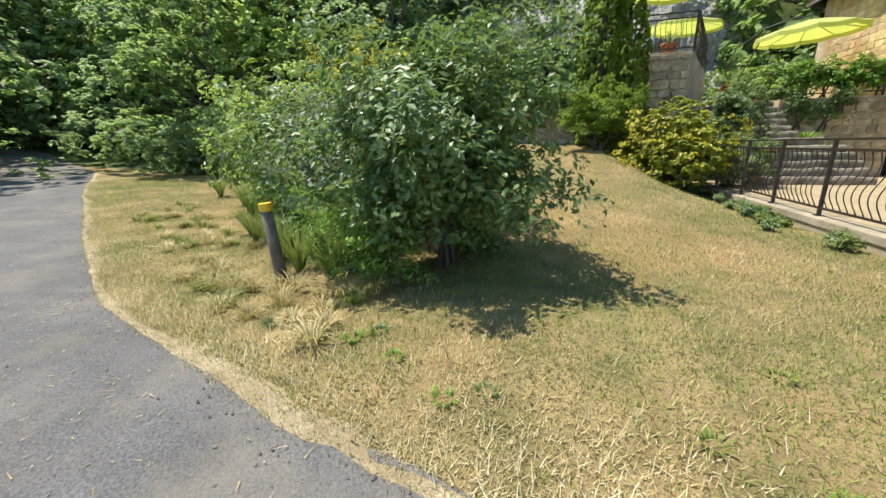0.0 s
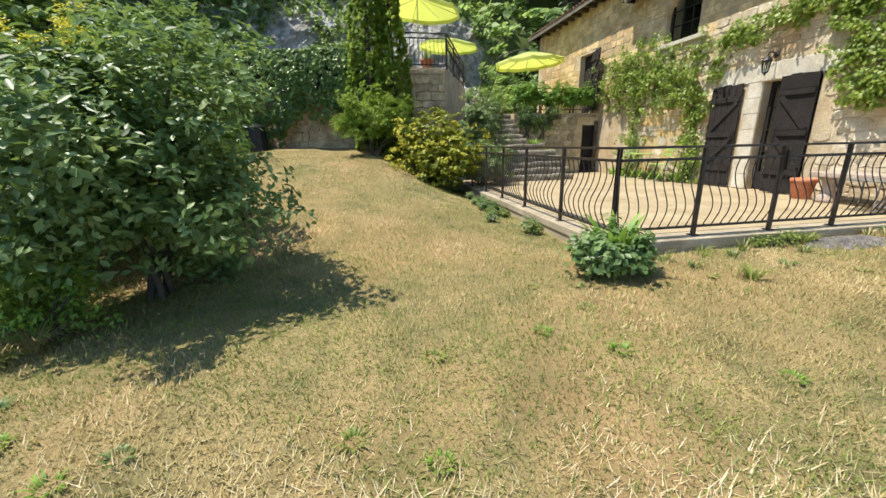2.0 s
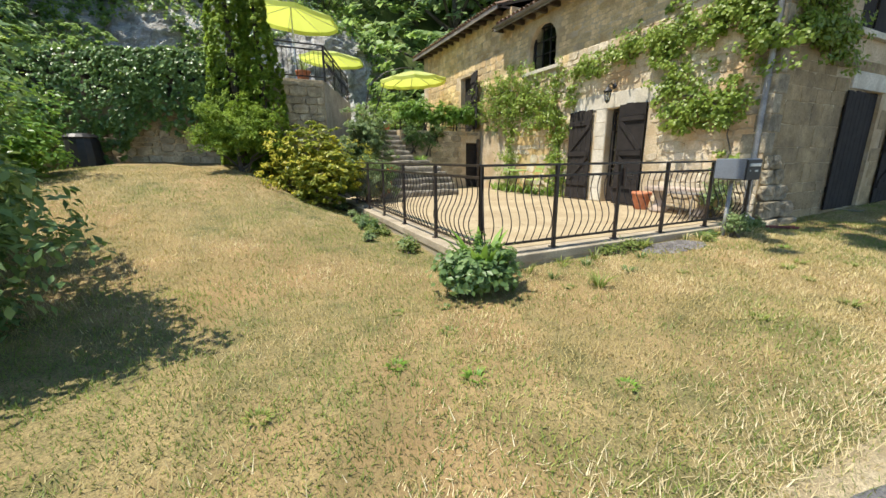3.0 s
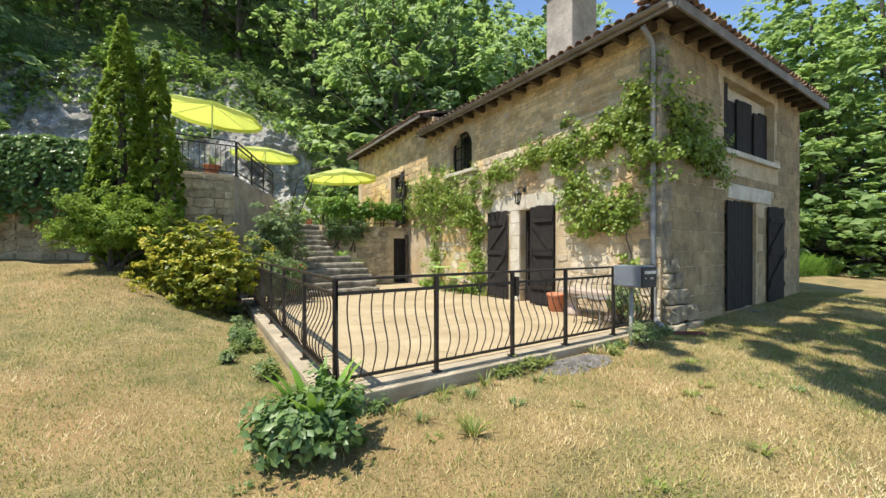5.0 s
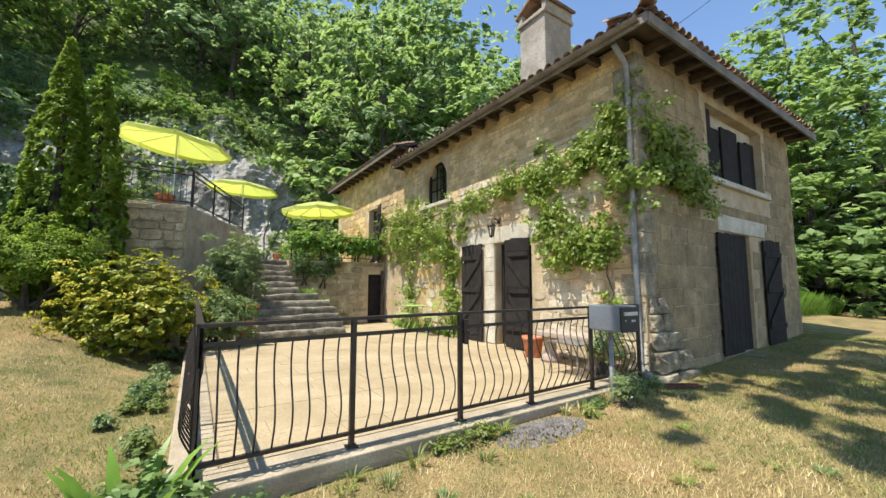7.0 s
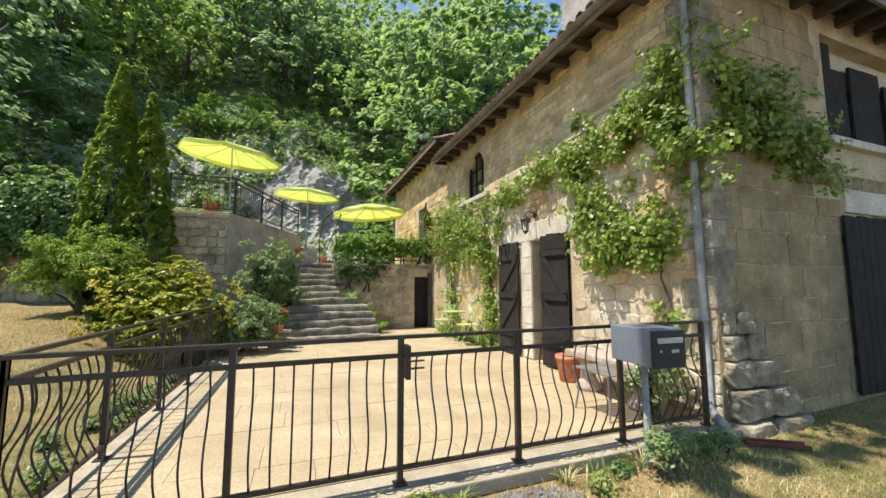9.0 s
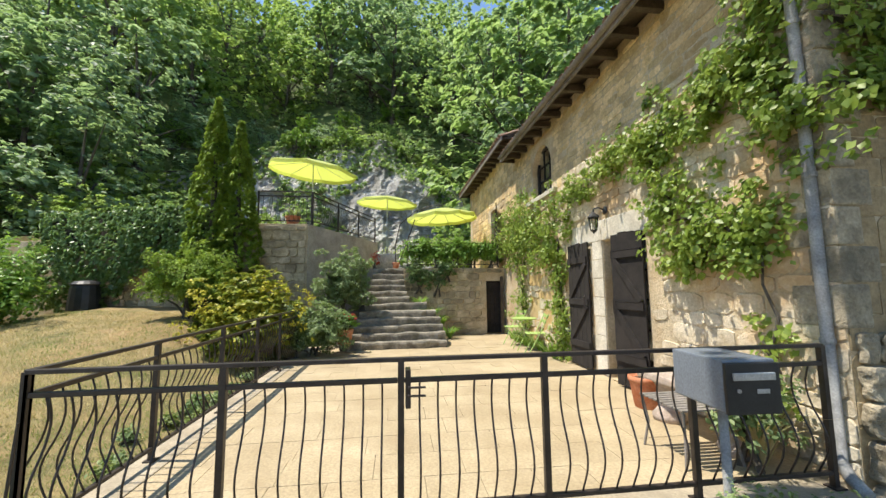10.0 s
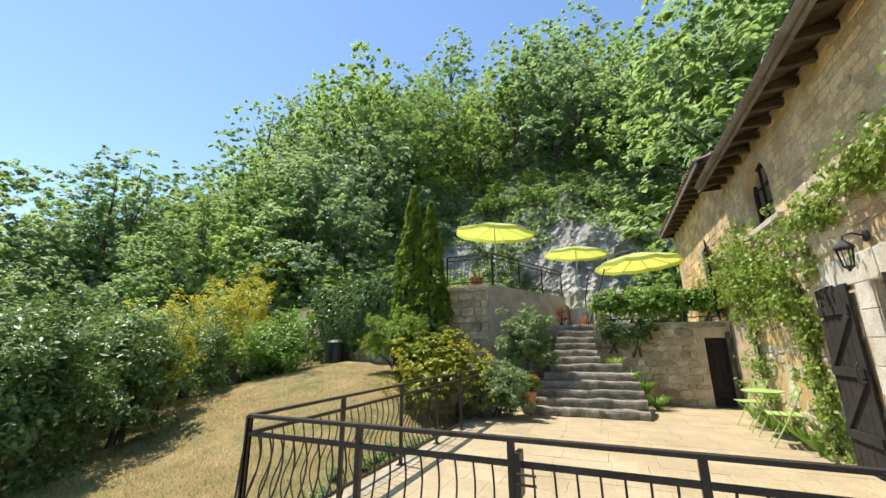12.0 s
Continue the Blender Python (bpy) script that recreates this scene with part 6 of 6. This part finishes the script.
M_CARPAINT = surface("dark_grey_car_paint", (0.03, 0.032, 0.036), (0.045, 0.047, 0.052), 2, 200, 0.01, 0.0002, 0.25, metal=0.5)
cx, cyy = 24.3, -0.6
car = thing("parked_car", "dark grey car parked in the meadow", "car", (cx, cyy, gz(cx, cyy)), -20)
bm = bmesh.new()
prof = [(-2.0, 0.35), (-2.05, 0.75), (-1.9, 0.95), (-1.1, 1.02), (-0.5, 1.48), (0.9, 1.52), (1.75, 1.1), (2.05, 1.0), (2.08, 0.4)]
a = [bm.verts.new((x, -0.85 + (0.12 if z > 1.2 else 0), z)) for x, z in prof]
b = [bm.verts.new((x, 0.85 - (0.12 if z > 1.2 else 0), z)) for x, z in prof]
bm.faces.new(a)
bm.faces.new(b[::-1])
for k in range(len(prof)):
    bm.faces.new((a[k], a[(k + 1) % len(prof)], b[(k + 1) % len(prof)], b[k]))
bmesh.ops.bevel(bm, geom=list(bm.edges), offset=0.05, segments=2, affect="EDGES")
part("body", bm, M_CARPAINT, car, smooth=False)
for x in (-1.3, 1.3):
    for s in (-1, 1):
        bm = bmesh.new()
        lathe(bm, [(0.24, -0.10), (0.33, -0.09), (0.34, 0.0), (0.33, 0.09), (0.24, 0.10)], 22)
        bm.transform(pose(x, s * 0.82, 0.34, 90, 0, 0))
        wheel = part("wheel", bm, M_BLACK, car)
        bm = bmesh.new()
        lathe(bm, [(0.21, -0.11), (0.2, 0.11)], 18)
        bm.transform(pose(x, s * 0.825, 0.34, 90, 0, 0))
        part("rim", bm, M_PALEMETAL, wheel, "pale alloy rim")
bm = bmesh.new()
box(bm, (-0.45, -0.86, 1.06), (0.85, 0.86, 1.38), 0.03)
part("side_window", bm, M_BLACK, car, "dark glass")
bm = bmesh.new()
box(bm, (-2.07, -0.7, 0.68), (-1.98, -0.42, 0.85), 0.02)
part("tail_light", bm, M_SIGNRED, car, "red tail light")

# overhead cable
ca = thing("overhead_cable", "thin black cable running from the roof corner to the hill", "cable")
bm = bmesh.new()
pa, pz = Vector((6.6, 0.4, 5.6)), Vector((16, -1.5, 16))
tube(bm, [pa.lerp(pz, k / 12) - Vector((0, 0, 1.0 * math.sin(math.pi * k / 12))) for k in range(13)], 0.006, 5)
part("cable_length", bm, M_BLACK, ca)
bm = bmesh.new()
pa, pz = Vector((5.6, 7.4, 5.9)), Vector((-4, 22, 30))
tube(bm, [pa.lerp(pz, k / 12) - Vector((0, 0, 0.8 * math.sin(math.pi * k / 12))) for k in range(13)], 0.007, 5)
part("cable_length", bm, M_BLACK, ca)

# the tree that shades the drive beside the gable
tree("shade_tree", "tall leafy tree shading the grass before the gable", (5.9, -7.9, gz(5.9, -7.9)), 16.0, 3.4, G_TREE, 0.28, 360, 14, 0.5, (-1.2, 6.2), 0.68)
tree("shade_tree", "tall leafy tree leaning over the drive", (1.6, -7.6, gz(1.6, -7.6)), 15.5, 3.0, G_TREE, 0.28, 320, 14, 0.5, (0.2, 6.6), 0.70)
tree("shade_tree", "tall leafy tree shading the meadow track", (9.6, -8.4, gz(9.6, -8.4)), 15.0, 3.4, G_TREE, 0.28, 340, 14, 0.5, (-0.6, 3.6), 0.66)

# ---- paving, stones and grass ----
def prism(name, material, seed, cut=0.33):
    """A unit stone: an uneven eight-cornered face with worn edges, one deep towards -y."""
    g = random.Random(seed)
    v, f = [], []
    c_ = cut
    k_ = [g.uniform(0.72, 1.12) * c_ for _ in range(8)]
    ring = [(-0.5, -k_[0]), (-k_[1], -0.5), (k_[2], -0.5), (0.5, -k_[3]), (0.5, k_[4]), (k_[5], 0.5), (-k_[6], 0.5), (-0.5, k_[7])]
    for d, k in ((0.0, 1.0), (-0.7, 0.99), (-1.0, 0.93)):
        for x, z in ring:
            jx, jz = g.uniform(-0.03, 0.03) * (0.5 - cut) * 6, g.uniform(-0.04, 0.04) * (0.5 - cut) * 6
            v.append(((x + jx) * k, d + (g.uniform(-0.25, 0.1) if d == -1.0 else 0), (z + jz) * k))
    for r in (0, 8):
        for k in range(8):
            f.append((r + k, r + (k + 1) % 8, r + 8 + (k + 1) % 8, r + 8 + k))
    f.append(tuple(range(16, 24)))
    me = bpy.data.meshes.new(name)
    me.from_pydata(v, [], f)
    me.materials.append(material)
    return me


def courses(lo, hi, z0, z1, height, width, holes, g):
    """Stones laid in uneven courses: centre along, centre up, width, height."""
    out = []
    z = z0
    while z < z1 - 0.04:
        h = min(height * g.uniform(0.6, 1.4), z1 - z)
        a = lo - g.uniform(0, width * 0.5)
        while a < hi:
            w = width * g.uniform(0.55, 1.5)
            l, r = max(a, lo), min(a + w, hi)
            if r - l > 0.06 and not any(l < H[1] - 0.01 and r > H[0] + 0.01 and z < H[3] - 0.01 and z + h > H[2] + 0.01 for H in holes):
                out.append(((l + r) / 2, z + h / 2, r - l, h))
            a += w
        z += h
    return out


def place_stones(parent, meshes, frame_m, list_, gap, g, name="stone", proud=(0.016, 0.04), turn=2.5):
    for u, z, w, h in list_:
        o = new(name, g.choice(meshes))
        o.parent = parent
        o.matrix_basis = frame_m @ Matrix.Translation((u, 0, z)) @ Matrix.Rotation(radians(g.uniform(-turn, turn)), 4, "Y") @ Matrix.Diagonal((w - gap, g.uniform(*proud), h - gap, 1))


def joined_stones(parent, mesh, frame_m, list_, gap, g, material, name, label, proud=(0.008, 0.022)):
    base = np.array([tuple(v.co) for v in mesh.vertices])
    vs, fs = [], []
    for u, z, w, h in list_:
        k = len(vs) * len(base)
        b = base * np.array([w - gap, g.uniform(*proud), h - gap]) * (1 + 0.06 * RNG.normal(0, 1, (len(base), 1)) * np.array([[1, 0, 1]])) + np.array([u, 0, z])
        a = radians(g.uniform(-5, 5))
        du, dz = b[:, 0] - u, b[:, 2] - z
        b[:, 0], b[:, 2] = u + du * math.cos(a) - dz * math.sin(a), z + du * math.sin(a) + dz * math.cos(a)
        vs.append(b)
        for p in mesh.polygons:
            q_ = list(p.vertices)
            fs += [(k + q_[0], k + q_[i], k + q_[i + 1]) for i in range(1, len(q_) - 1)]
    v = np.concatenate(vs)
    m = np.array(frame_m)
    v = v @ m[:3, :3].T + m[:3, 3]
    me = arrays_mesh(name, v, fs, material)
    me.shade_flat()
    o = new(name, me)
    o.parent = parent
    return tagged(o, label, kind="stuff")


g = random.Random(21)
west, south = bpy.data.objects["wall_west"], bpy.data.objects["wall_south"]
rubble = [prism("stone", M_RUBBLE, s) for s in range(6)]
blocks = [prism("stone_block", M_ASHLAR, s + 20, 0.46) for s in range(5)]
garden = [prism("stone", M_DRYSTONE, s + 40) for s in range(5)]
holes_w = [(2.15, 3.62, -0.1, 2.55), (1.9, 4.3, 2.15, 2.52), (5.1, 6.3, 3.4, 4.75)]
mw = Matrix(((0, 1, 0, WX + 0.004), (-1, 0, 0, 0), (0, 0, 1, 0), (0, 0, 0, 1)))      # along y, out to -x
lay = courses(-4.6, -0.0, 0.0, 3.35, 0.185, 0.34, [(-b, -a, c, d) for a, b, c, d in holes_w], g)
place_stones(west, rubble, mw, lay[:300], 0.012, g, "stone", (0.006, 0.024), 7.0)
rest = lay[300:] + courses(-HY, -4.6, 0.0, 3.35, 0.2, 0.36, [(-b, -a, c, d) for a, b, c, d in holes_w], g)
rest += courses(-HY, 0.0, 3.35, 4.92, 0.14, 0.27, [(-b, -a, c, d) for a, b, c, d in holes_w], g)
old = [e for e in rest if e[1] < 3.35 + 0.11 * (6.5 + e[0])]
joined_stones(west, rubble[0], mw, old, 0.014, g, M_CREAM_JOINED, "lower_stonework", "cream rubble stonework", (0.012, 0.032))
joined_stones(west, rubble[2], mw, [e for e in rest if e not in old], 0.016, g, M_RUBBLE_JOINED, "upper_stonework", "ochre rubble stonework", (0.003, 0.014))
mw2 = Matrix.Translation((0.05, 0, 0)) @ mw
joined_stones(bpy.data.objects["wall_north"], rubble[1], mw2, courses(-13.8, -HY, 2.1, 5.5, 0.19, 0.36, [(-10.65, -9.65, 2.0, 4.15)], g), 0.016, g, M_RUBBLE_JOINED, "rear_stonework", "ochre rubble stonework")
ms_ = Matrix.Translation((0, -0.004, 0))
lay = courses(WX, HX, -0.25, 4.86, 0.27, 0.50, [(7.7, 10.55, 3.1, 4.75), (8.55, 9.45, -0.3, 2.6), (7.85, 10.25, 2.2, 2.6)], g)
place_stones(south, blocks, ms_, lay[:300], 0.006, g, "stone_block", (0.002, 0.010))
if lay[300:]:
    joined_stones(south, blocks[0], ms_, lay[300:], 0.012, g, M_ASHLAR, "upper_blocks", "limestone blocks")
z = 1.10
i = 0
while z < 4.8:
    h = min(g.uniform(0.28, 0.42), 4.84 - z)
    w, d = (0.34, 0.20) if i % 2 else (0.22, 0.36)
    bm = bmesh.new()
    box(bm, (WX - 0.022, -0.022, z), (WX + w, d, z + h - 0.008), 0.022)
    part("quoin", bm, M_QUOIN, south)
    z += h
    i += 1
rw = bpy.data.objects["wall_retaining"]
lay = courses(2.32, WX, 0.0, 2.0, 0.17, 0.28, [(4.83, 5.6, -0.1, 1.65)], g)
place_stones(rw, garden, Matrix.Translation((0, 9.096, 0)), lay, 0.02, g)
hw = bpy.data.objects["wall_hedge"]
p0, p1 = Vector((-4.2, 8.05, 0)), Vector((-2.203, 7.84, 0))
mh = Matrix.Translation(p0 + Vector((-0.0, -0.004, 0))) @ (p1 - p0).to_track_quat("X", "Z").to_matrix().to_4x4()
place_stones(hw, garden, mh, courses(0.0, (p1 - p0).length, 0.6, 2.4, 0.16, 0.26, [], g), 0.02, g)
p0, p1 = Vector((-9.5, 10.2, 0)), Vector((-4.2, 8.05, 0))
mh = Matrix.Translation(p0 + Vector((-0.0, -0.004, 0))) @ (p1 - p0).to_track_quat("X", "Z").to_matrix().to_4x4()
place_stones(hw, garden, mh, courses(3.3, (p1 - p0).length, 0.6, 2.2, 0.16, 0.26, [], g), 0.02, g)
wt = bpy.data.objects["wall_terrace"]
place_stones(wt, garden, Matrix.Translation((0, 7.806, 0)), courses(-2.1, -0.3, 0.8, 3.1, 0.2, 0.34, [], g), 0.015, g)

slab = bpy.data.meshes.new("paving_slab")
bm = bmesh.new()
box(bm, (-0.5, -0.5, -0.028), (0.5, 0.5, 0.0))
bm.to_mesh(slab)
bm.free()
slab.materials.append(M_PAVE)
y = 0.17
while y < 9.05:
    d = min(0.42, 9.08 - y)
    x = 0.17 - g.uniform(0, 0.5)
    while x < WX:
        w = g.choice((0.42, 0.6, 0.72))
        l, r_ = max(x, 0.17), min(x + w, WX)
        if r_ - l > 0.05:
            o = new("paving_slab", slab)
            o.parent = terrace
            o.matrix_basis = Matrix.Translation(((l + r_) / 2, y + d / 2, g.uniform(-0.003, 0.0))) @ Matrix.Diagonal((r_ - l - 0.004, d - 0.004, 1, 1))
        x += w
    y += d

# grass of the lawn: short dry blades and fresher green ones
GX, GY = np.linspace(-20, 16, 361), np.linspace(-4.5, 9, 136)
GH = np.array([[ground_z(a, b) for a in GX] for b in GY])


def heights(x, y):
    i = np.clip((x + 20) / 0.1, 0, 359.99)
    j = np.clip((y + 4.5) / 0.1, 0, 134.99)
    a, b = i.astype(int), j.astype(int)
    u, w = i - a, j - b
    return GH[b, a] * (1 - u) * (1 - w) + GH[b, a + 1] * u * (1 - w) + GH[b + 1, a] * (1 - u) * w + GH[b + 1, a + 1] * u * w


def off_road(x, y):
    """Distance of many points from the middle of the lane."""
    best = np.full(len(x), 1e9)
    for (ax, ay), (bx, by) in zip(fine, fine[1:]):
        dx, dy = bx - ax, by - ay
        t = np.clip(((x - ax) * dx + (y - ay) * dy) / (dx * dx + dy * dy), 0, 1)
        best = np.minimum(best, np.hypot(x - ax - t * dx, y - ay - t * dy))
    return best


fine = [p for p in fine[::3] if -22 < p[0] < 18]


def blades(name, label, n, material, low, tall, width, lie, patch, edge=0.0):
    """Many single blades of grass, in patches, thickest along the lane."""
    x = RNG.uniform(-19, 13, n * 4)
    y = np.interp(x, [p[0] for p in fine], [p[1] for p in fine]) + 1.2 + RNG.random(n * 4) ** 1.5 * (2.2 if edge else 10.5)
    d = off_road(x, y)
    keep = (d > (1.80 if edge else 1.72) + 0.10 * RNG.random(len(x))) & ((d < 1.9 + edge * np.abs(RNG.normal(0, 1, len(x)))) if edge else True)
    x, y = x[keep], y[keep]
    pn = np.sin(x * 1.9 + 1.3 * np.sin(y * 1.1)) * np.sin(y * 2.3 + np.sin(x * 1.7)) + 0.6 * np.sin(x * 5.1 + y * 3.7) * np.sin(y * 6.1)
    pn = pn + 0.9 * np.sin(x * 0.75 + 1.7 * np.sin(y * 0.6 + 1)) * np.sin(y * 0.9 + 0.8 * np.sin(x * 0.5))
    ok = (RNG.random(len(x)) < 0.5 + patch * pn + (0.3 if patch > 0.4 else -0.2) * (x > 5)) & ~((x > -0.18) & (x < 5.5) & (y > -0.18)) & ~((x > 5.3) & (x < 12.4) & (y > -0.05)) & ~((y > 7.9 - 0.4 * np.minimum(0, x + 4)) & (x < 0))
    x, y = x[ok][:n], y[ok][:n]
    k = len(x)
    z = heights(x, y)
    a = RNG.random(k) * 2 * math.pi
    h = low + (tall - low) * RNG.random(k) ** 1.5
    t = lie * (0.4 + 0.6 * RNG.random(k))
    dx, dy = np.cos(a), np.sin(a)
    w = width * (0.6 + 0.8 * RNG.random(k)) * 0.5
    v = np.empty((k, 3, 3))
    v[:, 0] = np.stack([x - dy * w, y + dx * w, z - 0.004], 1)
    v[:, 1] = np.stack([x + dy * w, y - dx * w, z - 0.004], 1)
    v[:, 2] = np.stack([x + dx * h * np.sin(t), y + dy * h * np.sin(t), z + 0.006 + h * np.cos(t)], 1)
    o = new(name, arrays_mesh(name, v.reshape(-1, 3), np.arange(k * 3).reshape(-1, 3), material))
    return tagged(o, label, "grass", kind="stuff")


blades("dry_grass_blades", "short straw-coloured blades of a sun-dried lawn", 340000, G_STRAW, 0.015, 0.07, 0.0065, 1.35, -0.42)
blades("green_grass_blades", "short green blades among the dry lawn", 260000, G_GRASS, 0.015, 0.06, 0.007, 1.2, 0.6)
blades("verge_straw", "pale cut straw along the edge of the lane", 120000, G_PALE, 0.02, 0.11, 0.006, 1.35, 0.15, 0.32)

# litter of straw and small stones on the lane
v, f = [], []
for i in range(5200):
    k = q.randrange(len(fine) - 1)
    s = q.uniform(-1.75, 1.75)
    (ax, ay), (bx, by) = fine[k], fine[k + 1]
    t = q.random()
    L = math.hypot(bx - ax, by - ay)
    x, y = ax + (bx - ax) * t - (by - ay) / L * s, ay + (by - ay) * t + (bx - ax) / L * s
    z = gz(x, y) + 0.026
    a, h, w = q.uniform(0, 6.28), q.uniform(0.02, 0.08), 0.003
    b = len(v)
    v += [(x - math.sin(a) * w, y + math.cos(a) * w, z), (x + math.sin(a) * w, y - math.cos(a) * w, z), (x + math.cos(a) * h, y + math.sin(a) * h, z + 0.006)]
    f.append((b, b + 1, b + 2))
tagged(new("straw_litter", arrays_mesh("straw_litter", v, f, G_STRAW)), "scattered dry straw lying on the lane", "straw", kind="stuff")
v, f = [], []
for i in range(9000):
    k = q.randrange(len(fine) - 1)
    s = q.uniform(-1.8, 1.8)
    (ax, ay), (bx, by) = fine[k], fine[k + 1]
    t = q.random()
    L = math.hypot(bx - ax, by - ay)
    x, y = ax + (bx - ax) * t - (by - ay) / L * s, ay + (by - ay) * t + (bx - ax) / L * s
    z = gz(x, y) + 0.018
    s = q.uniform(0.004, 0.012)
    b = len(v)
    v += [(x - s, y - s, z), (x + s, y - s * 0.6, z), (x, y + s, z), (x + q.uniform(-s, s) * 0.5, y, z + s * 1.2)]
    f += [(b, b + 1, b + 3), (b + 1, b + 2, b + 3), (b + 2, b, b + 3)]
tagged(new("lane_grit", arrays_mesh("lane_grit", v, f, M_GRAVEL)), "loose grey grit on the worn lane", "gravel", kind="stuff")
